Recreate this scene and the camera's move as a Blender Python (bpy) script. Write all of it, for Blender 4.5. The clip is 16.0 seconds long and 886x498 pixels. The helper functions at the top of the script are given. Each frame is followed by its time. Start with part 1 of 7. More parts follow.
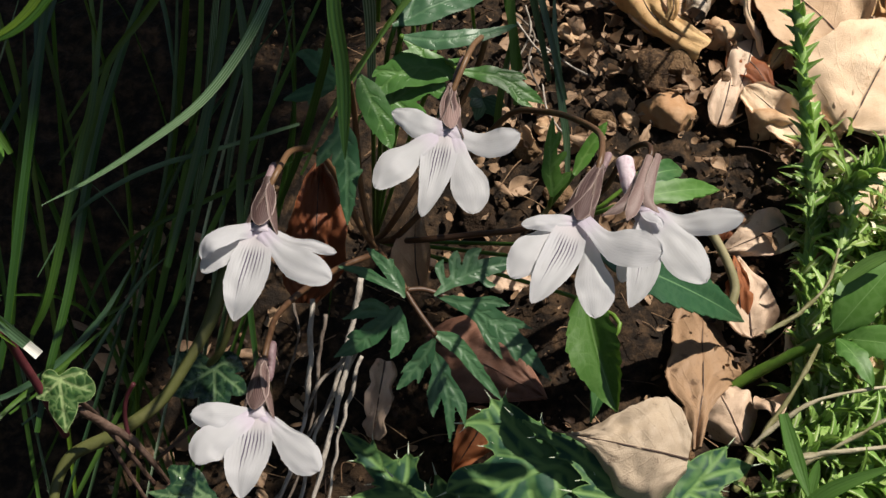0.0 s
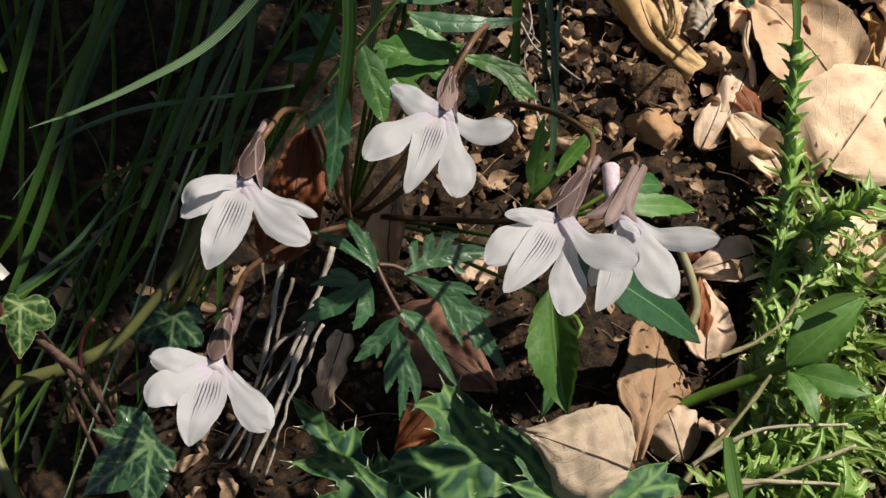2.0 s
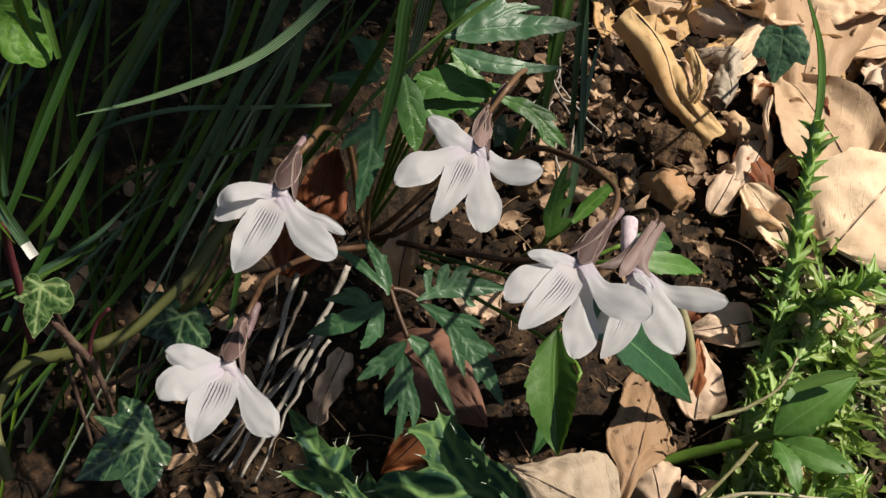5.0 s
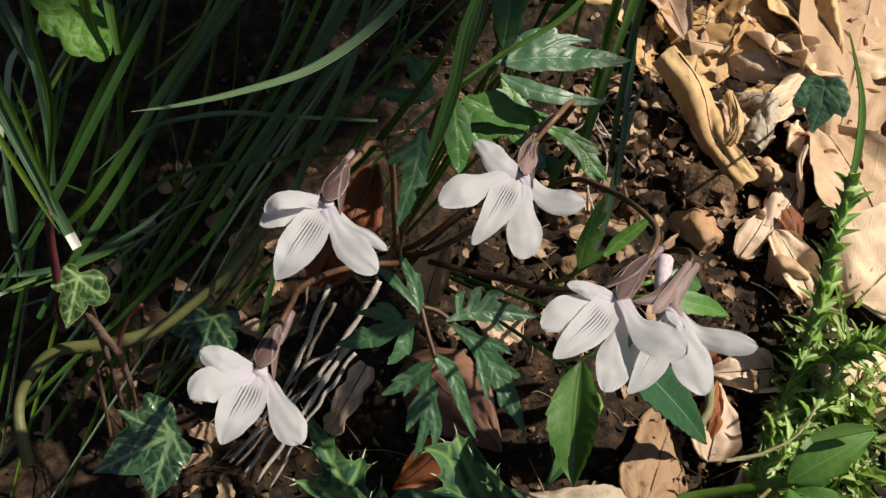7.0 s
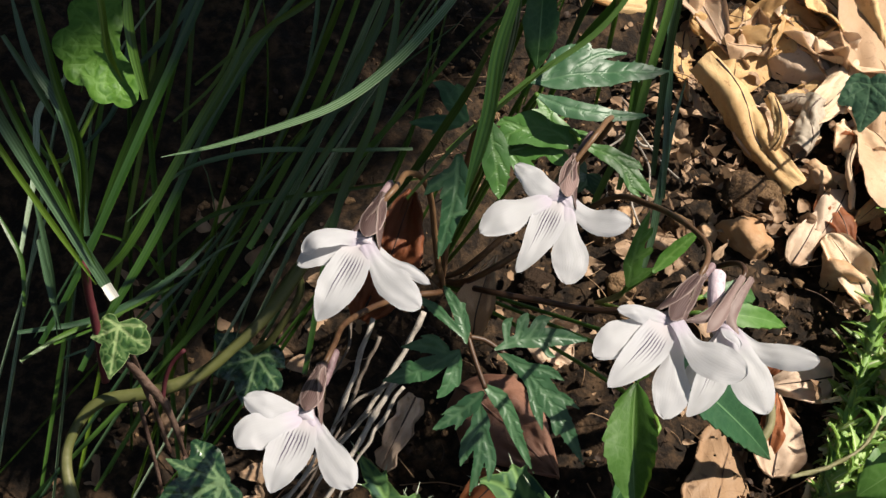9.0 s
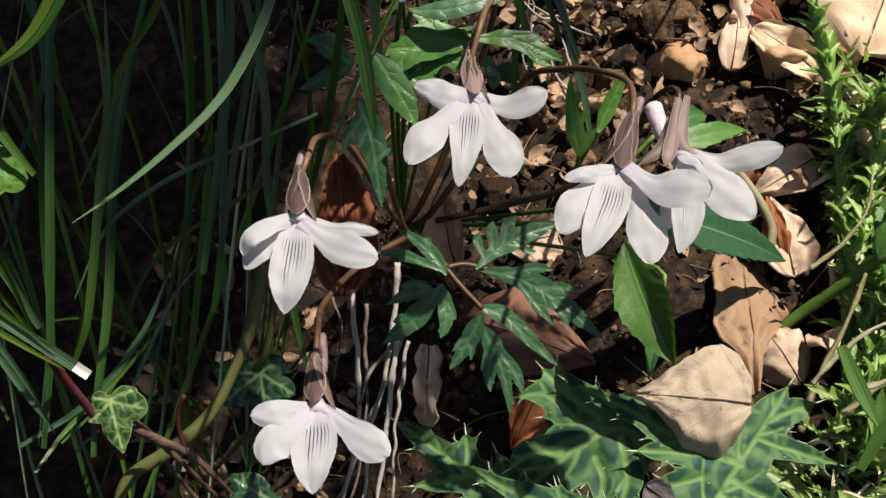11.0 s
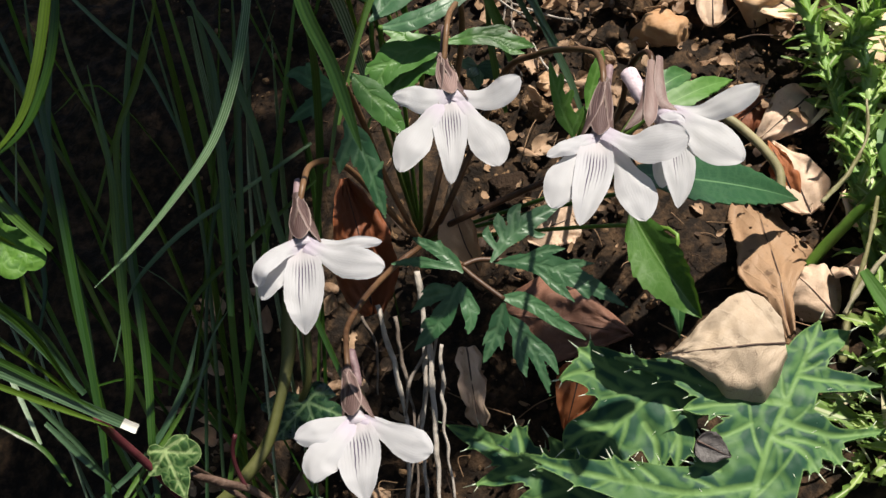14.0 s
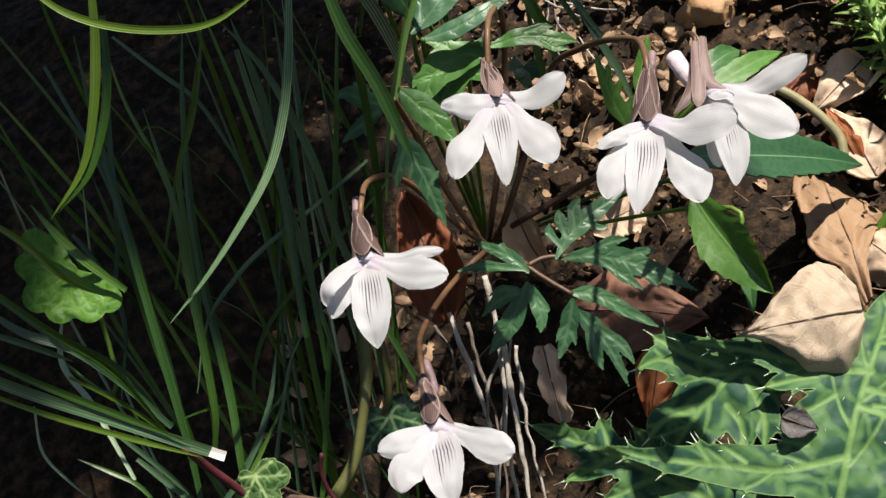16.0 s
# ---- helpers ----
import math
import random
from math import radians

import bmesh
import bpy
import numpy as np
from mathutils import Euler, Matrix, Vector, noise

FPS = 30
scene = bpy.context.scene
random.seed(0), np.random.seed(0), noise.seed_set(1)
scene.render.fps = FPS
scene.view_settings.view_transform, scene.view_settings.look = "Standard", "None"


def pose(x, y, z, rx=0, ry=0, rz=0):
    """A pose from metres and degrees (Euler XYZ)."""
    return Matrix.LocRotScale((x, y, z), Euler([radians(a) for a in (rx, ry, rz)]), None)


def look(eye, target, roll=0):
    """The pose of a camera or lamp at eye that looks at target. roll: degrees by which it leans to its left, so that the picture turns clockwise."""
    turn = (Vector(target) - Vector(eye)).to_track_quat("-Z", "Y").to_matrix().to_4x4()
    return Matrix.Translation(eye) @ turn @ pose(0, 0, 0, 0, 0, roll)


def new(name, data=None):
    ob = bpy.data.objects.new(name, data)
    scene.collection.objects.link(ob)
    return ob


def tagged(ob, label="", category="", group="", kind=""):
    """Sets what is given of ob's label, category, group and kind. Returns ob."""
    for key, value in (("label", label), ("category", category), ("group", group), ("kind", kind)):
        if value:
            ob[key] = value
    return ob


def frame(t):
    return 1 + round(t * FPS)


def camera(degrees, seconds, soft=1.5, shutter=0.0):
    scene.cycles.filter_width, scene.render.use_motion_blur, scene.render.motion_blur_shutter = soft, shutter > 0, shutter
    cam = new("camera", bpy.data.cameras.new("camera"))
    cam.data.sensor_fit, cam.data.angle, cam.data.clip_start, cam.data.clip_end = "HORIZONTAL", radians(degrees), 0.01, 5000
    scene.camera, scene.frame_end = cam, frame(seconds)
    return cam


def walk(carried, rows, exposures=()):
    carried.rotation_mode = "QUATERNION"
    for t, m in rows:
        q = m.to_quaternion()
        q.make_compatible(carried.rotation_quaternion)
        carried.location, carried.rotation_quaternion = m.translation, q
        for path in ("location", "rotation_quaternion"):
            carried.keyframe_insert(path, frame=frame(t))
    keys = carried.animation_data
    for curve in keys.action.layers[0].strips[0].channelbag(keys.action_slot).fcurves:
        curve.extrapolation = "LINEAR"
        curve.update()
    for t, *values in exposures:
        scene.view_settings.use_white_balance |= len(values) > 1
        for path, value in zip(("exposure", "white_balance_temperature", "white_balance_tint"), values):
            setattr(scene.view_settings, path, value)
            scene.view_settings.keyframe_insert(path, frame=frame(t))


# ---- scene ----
# Spring bank with white violets, close up. Lengths in the things' code are millimetres.
cam = camera(40.0, 16.0, soft=1.45)
PATH = [
    (0, -0.01847, -0.27468, 0.18182, 59.518, -3.509, 1.682),
    (0.5, -0.01980, -0.27699, 0.18234, 59.421, -5.785, 1.961),
    (1, -0.02090, -0.27741, 0.18184, 59.154, -8.121, 2.686),
    (1.5, -0.02153, -0.27725, 0.18136, 58.812, -10.054, 3.414),
    (2, -0.02189, -0.27690, 0.18052, 58.737, -11.400, 4.112),
    (2.5, -0.02278, -0.27720, 0.18022, 58.842, -12.623, 4.793),
    (3, -0.02387, -0.27848, 0.18031, 58.920, -13.814, 5.805),
    (3.5, -0.02480, -0.28003, 0.18094, 59.030, -14.794, 6.530),
    (4, -0.02553, -0.28184, 0.18145, 59.382, -15.701, 6.961),
    (4.2, -0.02691, -0.28180, 0.18189, 59.354, -16.173, 6.769),
    (6.3, -0.02905, -0.28578, 0.17990, 59.889, -19.981, 9.104),
    (6.5, -0.03142, -0.28558, 0.18033, 59.629, -20.563, 9.203),
    (7, -0.03395, -0.28517, 0.18046, 59.592, -21.355, 9.927),
    (7.5, -0.03598, -0.28390, 0.18163, 59.743, -21.968, 10.506),
    (8, -0.03711, -0.28123, 0.18170, 61.325, -22.163, 10.921),
    (8.5, -0.03751, -0.27976, 0.18010, 61.714, -21.586, 11.649),
    (9, -0.03468, -0.27807, 0.17976, 60.247, -17.511, 10.094),
    (9.5, -0.03069, -0.27642, 0.17919, 59.295, -12.766, 6.572),
    (10, -0.02853, -0.27379, 0.17948, 58.961, -7.251, 2.935),
    (10.2, -0.02839, -0.27290, 0.17821, 59.377, -5.028, 1.698),
    (12.3, -0.01923, -0.27656, 0.17296, 59.361, 9.842, -4.317),
    (12.5, -0.01899, -0.27808, 0.17237, 59.733, 10.174, -4.449),
    (13, -0.01828, -0.27956, 0.17320, 59.905, 10.808, -4.657),
    (13.5, -0.01765, -0.28055, 0.17375, 60.057, 11.829, -4.932),
    (14, -0.01759, -0.28162, 0.17365, 59.971, 13.332, -5.141),
    (14.5, -0.01668, -0.28220, 0.17386, 59.471, 16.272, -4.766),
    (15, -0.01594, -0.28255, 0.17380, 59.582, 17.945, -4.716),
    (15.5, -0.01527, -0.28326, 0.17411, 60.124, 19.576, -4.847),
    (16, -0.01499, -0.28396, 0.17375, 60.337, 20.186, -4.920),
]
walk(cam, [(t, pose(*place)) for t, *place in PATH], [(0, 0.56, 6650, 9), (4, 0.52, 6850, 9), (7, 0.57, 6850, 9), (8, 0.76, 6800, 9), (9, 0.86, 6780, 9), (10, 0.76, 6750, 9), (13, 0.78, 6600, 9), (14, 0.89, 6600, 9), (16, 1.03, 6580, 9)])

# ---- light ----
SUN_DIR = Vector((0.40, -0.12, 0.89)).normalized()
sky_world = bpy.data.worlds.new("sky")
scene.world = sky_world
sky_world.use_nodes = True
wn = sky_world.node_tree
sky = wn.nodes.new("ShaderNodeTexSky")
sky.sky_type, sky.sun_disc = "NISHITA", False
sky.sun_elevation = math.asin(SUN_DIR.z)
sky.sun_rotation = math.atan2(SUN_DIR.x, SUN_DIR.y)
wn.nodes["Background"].inputs[1].default_value = 0.05
wn.links.new(sky.outputs[0], wn.nodes["Background"].inputs[0])
sun_data = bpy.data.lights.new("sun", "SUN")
sun_data.energy, sun_data.angle, sun_data.color = 5.0, radians(0.8), (1.0, 0.94, 0.85)
sun = new("sun", sun_data)
sun.matrix_world = look(SUN_DIR * 3, (0, 0, 0))


# ---- materials ----
class Nodes:
    """A small builder of node materials."""

    def __init__(self, name):
        self.m = bpy.data.materials.new(name)
        self.m.use_nodes = True
        self.t = self.m.node_tree
        self.b = self.t.nodes["Principled BSDF"]
        self.out = self.t.nodes["Material Output"]

    def put(self, socket, value):
        if isinstance(value, bpy.types.NodeSocket):
            self.t.links.new(value, socket)
        elif isinstance(value, tuple) and len(value) == 3 and socket.type == "RGBA":
            socket.default_value = (*value, 1)
        else:
            socket.default_value = value

    def node(self, kind, **inputs):
        n = self.t.nodes.new(kind)
        for key, value in inputs.items():
            self.put(n.inputs[key.replace("_", " ")], value)
        return n

    def math(self, op, a, b=0.0, c=0.0, clamp=False):
        n = self.t.nodes.new("ShaderNodeMath")
        n.operation, n.use_clamp = op, clamp
        for i, v in enumerate((a, b, c)):
            self.put(n.inputs[i], v)
        return n.outputs[0]

    def step(self, x, lo, hi, a=0.0, b=1.0):
        n = self.t.nodes.new("ShaderNodeMapRange")
        n.interpolation_type = "SMOOTHSTEP"
        for i, v in enumerate((x, lo, hi, a, b)):
            self.put(n.inputs[i], v)
        return n.outputs[0]

    def mix(self, f, a, b, kind="MIX"):
        n = self.t.nodes.new("ShaderNodeMix")
        n.data_type, n.blend_type = "RGBA", kind
        self.put(n.inputs[0], f), self.put(n.inputs[6], a), self.put(n.inputs[7], b)
        return n.outputs[2]

    def noise(self, scale, detail=4.0, rough=0.6, where="Object", stretch=None):
        co = self.t.nodes.new("ShaderNodeTexCoord").outputs[where]
        if stretch:
            mp = self.t.nodes.new("ShaderNodeMapping")
            mp.inputs["Scale"].default_value = stretch
            self.t.links.new(co, mp.inputs["Vector"])
            co = mp.outputs[0]
        n = self.t.nodes.new("ShaderNodeTexNoise")
        self.t.links.new(co, n.inputs["Vector"])
        n.inputs["Scale"].default_value, n.inputs["Detail"].default_value, n.inputs["Roughness"].default_value = scale, detail, rough
        return n.outputs["Fac"]

    def cells(self, scale, where="Object"):
        co = self.t.nodes.new("ShaderNodeTexCoord").outputs[where]
        w = self.node("ShaderNodeTexNoise", Vector=co, Scale=scale * 0.8, Detail=2.0)
        add = self.t.nodes.new("ShaderNodeVectorMath")
        add.operation = "MULTIPLY_ADD"
        self.t.links.new(w.outputs["Color"], add.inputs[0])
        add.inputs[1].default_value = (1.1 / scale,) * 3
        self.t.links.new(co, add.inputs[2])
        co = add.outputs[0]
        n = self.t.nodes.new("ShaderNodeTexVoronoi")
        n.feature = "DISTANCE_TO_EDGE"
        self.t.links.new(co, n.inputs["Vector"])
        n.inputs["Scale"].default_value = scale
        return n.outputs["Distance"]

    def uv(self):
        s = self.t.nodes.new("ShaderNodeSeparateXYZ")
        self.t.links.new(self.t.nodes.new("ShaderNodeTexCoord").outputs["UV"], s.inputs[0])
        return s.outputs[0], s.outputs[1]

    def random(self):
        each = self.t.nodes.new("ShaderNodeObjectInfo").outputs["Random"]
        bit = self.t.nodes.new("ShaderNodeNewGeometry").outputs["Random Per Island"]
        return self.math("FRACT", self.math("ADD", each, bit))

    def bump(self, height, strength=0.4, distance=0.0006):
        n = self.node("ShaderNodeBump", Strength=strength, Distance=distance, Height=height)
        self.t.links.new(n.outputs[0], self.b.inputs["Normal"])

    def done(self, colour, rough, spec=0.4, trans=0.0, trans_colour=None):
        self.put(self.b.inputs["Base Color"], colour)
        self.put(self.b.inputs["Roughness"], rough)
        self.put(self.b.inputs["Specular IOR Level"], spec)
        if trans:
            tr = self.node("ShaderNodeBsdfTranslucent", Color=trans_colour or colour)
            mx = self.t.nodes.new("ShaderNodeMixShader")
            mx.inputs[0].default_value = trans
            self.t.links.new(self.b.outputs[0], mx.inputs[1])
            self.t.links.new(tr.outputs[0], mx.inputs[2])
            self.t.links.new(mx.outputs[0], self.out.inputs[0])
        return self.m


def leaf_mat(name, base, dark, vein, count=9, slant=0.9, rib=0.035, side=0.16, rough=0.5, trans=0.2, spec=0.4, net=0.0, net_scale=160.0, vary=0.5):
    k = Nodes(name)
    u, v = k.uv()
    off = k.math("ABSOLUTE", k.math("SUBTRACT", v, 0.5))
    wob = k.math("MULTIPLY", k.noise(120, 3), 0.12)
    line = k.math("FRACT", k.math("ADD", k.math("MULTIPLY", k.math("SUBTRACT", u, k.math("MULTIPLY", off, slant)), float(count)), wob))
    line = k.math("ABSOLUTE", k.math("SUBTRACT", line, 0.5))
    lines = k.math("MULTIPLY", k.step(line, 0.0, side, 1.0, 0.0), k.math("ADD", 0.08, k.math("MULTIPLY", k.noise(80, 3), 0.32)))
    mid = k.step(off, rib * 0.4, rib, 1.0, 0.0)
    veins = k.math("MAXIMUM", lines, mid)
    if net:
        veins = k.math("MAXIMUM", veins, k.math("MULTIPLY", k.step(k.cells(net_scale), 0.02, 0.16, 1.0, 0.0), net))
    patch = k.math("ADD", k.math("MULTIPLY", k.noise(55, 4), 0.7), k.math("MULTIPLY", k.math("SUBTRACT", k.random(), 0.5), vary))
    body = k.mix(k.step(patch, 0.2, 0.6), dark, base)
    body = k.mix(k.math("MULTIPLY", k.noise(900, 3), 0.35), body, dark)
    colour = k.mix(veins, body, vein)
    k.bump(k.math("SUBTRACT", k.math("MULTIPLY", k.noise(420, 4), 0.35), k.math("MULTIPLY", veins, 0.22)), 0.35, 0.0006)
    return k.done(colour, k.math("ADD", rough - 0.1, k.math("MULTIPLY", k.noise(250, 3), 0.25)), spec, trans, k.mix(0.5, base, (0.20, 0.34, 0.03)))


def dead_mat(name, light, dark, spots, trans=0.12, ribs=0.5):
    k = Nodes(name)
    u, v = k.uv()
    off = k.math("ABSOLUTE", k.math("SUBTRACT", v, 0.5))
    line = k.math("FRACT", k.math("ADD", k.math("MULTIPLY", k.math("SUBTRACT", u, k.math("MULTIPLY", off, 0.8)), 8.0), k.math("MULTIPLY", k.noise(60, 3), 1.1)))
    lines = k.math("MULTIPLY", k.step(k.math("ABSOLUTE", k.math("SUBTRACT", line, 0.5)), 0.0, 0.07, 1.0, 0.0), k.math("MULTIPLY", k.noise(90, 3), ribs))
    mid = k.step(off, 0.006, 0.02, 1.0, 0.0)
    veins = k.math("MAXIMUM", lines, mid)
    tone = k.math("ADD", k.noise(45, 6, 0.7), k.math("MULTIPLY", k.math("SUBTRACT", k.random(), 0.5), 0.35))
    body = k.mix(k.step(tone, 0.32, 0.66), dark, light)
    body = k.mix(k.math("MULTIPLY", k.step(k.noise(260, 5, 0.75), 0.56, 0.68), 0.75), body, spots)
    body = k.mix(k.math("MULTIPLY", k.noise(1400, 2), 0.3), body, dark)
    colour = k.mix(k.math("MULTIPLY", veins, 0.55), body, dark)
    fine = k.step(k.cells(1700), 0.01, 0.16, 1.0, 0.0)
    colour = k.mix(k.math("MULTIPLY", fine, 0.10), colour, dark)
    colour = k.mix(k.step(k.noise(330, 2), 0.70, 0.74, 0.0, 0.55), colour, spots)
    k.bump(k.math("ADD", k.math("ADD", k.math("MULTIPLY", k.noise(220, 4), 0.6), k.math("MULTIPLY", fine, -0.10)), k.math("MULTIPLY", veins, 0.6)), 0.60, 0.0008)
    return k.done(colour, k.math("ADD", 0.40, k.math("MULTIPLY", k.noise(120, 3), 0.3)), 0.35, trans, light)


def petal_mat(name, striped):
    k = Nodes(name)
    u, v = k.uv()
    wob = k.math("MULTIPLY", k.math("SUBTRACT", k.noise(230, 3), 0.5), 0.06)
    across = k.math("ADD", v, k.math("MULTIPLY", k.math("SUBTRACT", k.noise(150, 3), 0.5), 0.22))
    fine = k.math("FRACT", k.math("MULTIPLY", across, 13.0))
    fine = k.step(k.math("ABSOLUTE", k.math("SUBTRACT", fine, 0.5)), 0.02, 0.15, 1.0, 0.0)
    base = k.mix(k.noise(90, 4), (0.535, 0.528, 0.548), (0.612, 0.606, 0.624))
    base = k.mix(k.math("MULTIPLY", fine, k.math("MULTIPLY", k.step(k.noise(160, 3), 0.36, 0.72), 0.32)), base, (0.44, 0.40, 0.47))
    throat = k.step(k.math("ADD", u, k.math("MULTIPLY", wob, 1.5)), 0.02, 0.26, 1.0, 0.0)
    base = k.mix(k.math("MULTIPLY", throat, 0.6), base, (0.62, 0.52, 0.64) if not striped else (0.66, 0.58, 0.60))
    base = k.mix(k.math("MULTIPLY", k.step(k.noise(75, 2), 0.62, 0.72), k.step(k.noise(900, 3), 0.62, 0.70, 0.0, 0.5)), base, (0.42, 0.36, 0.36))
    if striped:
        out = k.math("ABSOLUTE", k.math("SUBTRACT", v, 0.5))
        lanes = k.math("MULTIPLY", k.math("ADD", v, wob), 12.0)
        each = k.t.nodes.new("ShaderNodeTexWhiteNoise")
        each.noise_dimensions = "1D"
        k.put(each.inputs["W"], k.math("FLOOR", lanes))
        lane = k.math("ABSOLUTE", k.math("SUBTRACT", k.math("FRACT", lanes), 0.5))
        slim = k.math("ADD", 0.15, k.math("MULTIPLY", u, -0.10))
        lane = k.step(lane, slim, k.math("ADD", slim, 0.13), 1.0, 0.0)
        far = k.math("ADD", k.math("ADD", u, k.math("MULTIPLY", out, 0.75)), k.math("MULTIPLY", each.outputs[0], 0.34))
        reach = k.step(far, 0.52, 0.90, 1.0, 0.0)
        inner = k.math("MULTIPLY", k.step(out, 0.27, 0.36, 1.0, 0.0), k.step(u, 0.12, 0.24))
        base = k.mix(k.math("MULTIPLY", k.math("MULTIPLY", lane, inner), k.math("MULTIPLY", reach, 0.92)), base, (0.055, 0.028, 0.085))
    k.bump(k.math("ADD", k.math("MULTIPLY", fine, 0.18), k.noise(160, 4)), 0.32, 0.0004)
    return k.done(base, 0.5, 0.25, 0.50, base)


def web_mat(name, base, dark, vein, rib=0.30, rough=0.5, spec=0.35, trans=0.14, net=0.0, net_scale=150.0, veins=0.6, rim=0.0):
    """A leaf whose UV holds the distances from its veins and its margin; net adds a pale mesh of small veins."""
    k = Nodes(name)
    u, v = k.uv()
    line = k.step(k.math("ADD", u, k.math("MULTIPLY", k.math("SUBTRACT", k.noise(500, 2), 0.5), 0.012)), 0.002, rib / 10, 1.0, 0.0)
    pale = k.math("MULTIPLY", line, k.math("ADD", veins * 0.6, k.math("MULTIPLY", k.noise(90, 3), veins * 0.8)))
    if net:
        cells = k.cells(net_scale)
        mesh_lines = k.math("MULTIPLY", k.step(cells, 0.0, 0.14, 1.0, 0.0), k.math("ADD", net * 0.4, k.math("MULTIPLY", k.noise(70, 3), net * 1.2)))
        pale = k.math("MAXIMUM", pale, mesh_lines)
    if rim:
        pale = k.math("MAXIMUM", pale, k.step(v, 0.0, rim / 10, 0.7, 0.0))
    tone = k.math("ADD", k.math("MULTIPLY", k.noise(60, 4), 0.8), k.math("MULTIPLY", k.math("SUBTRACT", k.random(), 0.5), 0.35))
    if net:
        tone = k.math("ADD", tone, k.step(k.math("MINIMUM", k.math("MULTIPLY", cells, 1.5), k.math("MULTIPLY", u, 3.0)), 0.04, 0.34, 0.22, -0.30))
    body = k.mix(k.step(tone, 0.2, 0.6), dark, base)
    body = k.mix(k.math("MULTIPLY", k.noise(1000, 3), 0.35), body, dark)
    colour = k.mix(pale, body, vein)
    height = k.math("SUBTRACT", k.math("MULTIPLY", k.noise(450, 4), 0.4), k.math("MULTIPLY", line, 0.5))
    if net:
        height = k.math("ADD", height, k.step(cells, 0.0, 0.35))
    k.bump(height, 0.22 if net else 0.40, 0.0008 if net else 0.0006)
    return k.done(colour, k.math("ADD", rough - 0.1, k.math("MULTIPLY", k.noise(250, 3), 0.25)), spec, trans, k.mix(0.5, base, (0.20, 0.34, 0.03)))


def stripe_mat(name, a, b, count, rough=0.5, trans=0.15, mask=0.5, spec=0.4, rim=None):
    """Lengthwise stripes, for grass, sepals and straw."""
    k = Nodes(name)
    u, v = k.uv()
    s = k.math("FRACT", k.math("ADD", k.math("MULTIPLY", v, float(count)), k.math("MULTIPLY", k.noise(60, 2), 0.2)))
    s = k.step(k.math("ABSOLUTE", k.math("SUBTRACT", s, 0.5)), 0.08, 0.38)
    tone = k.math("ADD", k.math("MULTIPLY", s, mask), k.math("MULTIPLY", k.math("SUBTRACT", k.noise(35, 4), 0.5), 0.7))
    tone = k.math("ADD", tone, k.math("MULTIPLY", k.math("SUBTRACT", k.random(), 0.5), 0.9), clamp=True)
    colour = k.mix(tone, a, b)
    if rim:
        colour = k.mix(k.step(k.math("ABSOLUTE", k.math("SUBTRACT", v, 0.5)), 0.42, 0.49, 0.0, 0.6), colour, rim)
    k.bump(k.math("ADD", k.math("MULTIPLY", s, 0.5), k.noise(800, 3)), 0.25, 0.0003)
    return k.done(colour, rough, spec, trans, k.mix(0.5, b, (0.15, 0.30, 0.02)) if trans > 0.1 else b)


def plain_mat(name, a, b, scale, rough=0.6, bump=0.5, spec=0.3, fine=None, trans=0.0, vary=0.4):
    k = Nodes(name)
    tone = k.math("ADD", k.noise(scale, 6, 0.65), k.math("MULTIPLY", k.math("SUBTRACT", k.random(), 0.5), vary))
    colour = k.mix(k.step(tone, 0.3, 0.7), a, b)
    fine = fine or scale * 7
    colour = k.mix(k.math("MULTIPLY", k.noise(fine, 4), 0.45), colour, a)
    k.bump(k.math("ADD", k.noise(scale * 2, 6), k.math("MULTIPLY", k.noise(fine, 4), 0.4)), bump, 0.001)
    return k.done(colour, rough, spec, trans, b)


M_PETAL = petal_mat("petal white", False)
M_LIP = petal_mat("petal with purple nectar lines", True)
M_SEPAL = stripe_mat("brown-purple sepal", (0.052, 0.028, 0.026), (0.275, 0.185, 0.165), 11, 0.5, 0.12, 0.55, rim=(0.40, 0.31, 0.28))
M_THROAT = plain_mat("lilac-white throat", (0.50, 0.42, 0.52), (0.72, 0.67, 0.70), 300, 0.5, 0.1, trans=0.5, fine=1500)
M_SPUR = plain_mat("lilac spur", (0.34, 0.215, 0.285), (0.78, 0.67, 0.71), 900, 0.5, 0.25, trans=0.25, fine=2200)
M_SPUR_DARK = plain_mat("purplish brown spur", (0.085, 0.045, 0.050), (0.27, 0.185, 0.195), 420, 0.5, 0.3, trans=0.1, fine=1500)
M_PEDICEL = plain_mat("olive-brown flower stalk", (0.050, 0.024, 0.012), (0.150, 0.082, 0.040), 120, 0.45, 0.2)
M_LOBED = web_mat("dark blue-green lobed leaf", (0.036, 0.104, 0.036), (0.015, 0.052, 0.021), (0.090, 0.170, 0.080), 0.55, 0.42, 0.45, 0.12, veins=0.40)
M_LOBED_GREEN = web_mat("deep green lobed leaf", (0.068, 0.180, 0.030), (0.030, 0.096, 0.016), (0.130, 0.240, 0.070), 0.45, 0.42, 0.4, 0.22, veins=0.40)
M_GREEN = leaf_mat("mid green leaf", (0.052, 0.140, 0.030), (0.026, 0.086, 0.020), (0.120, 0.225, 0.080), 9, 1.4, 0.030, 0.07, 0.42, 0.18, 0.40, net=0.18, net_scale=420)
M_DEEP = leaf_mat("blue-green pointed leaf", (0.036, 0.108, 0.040), (0.018, 0.064, 0.026), (0.095, 0.190, 0.085), 11, 1.6, 0.025, 0.08, 0.40, 0.14, 0.45, net=0.14, net_scale=420)
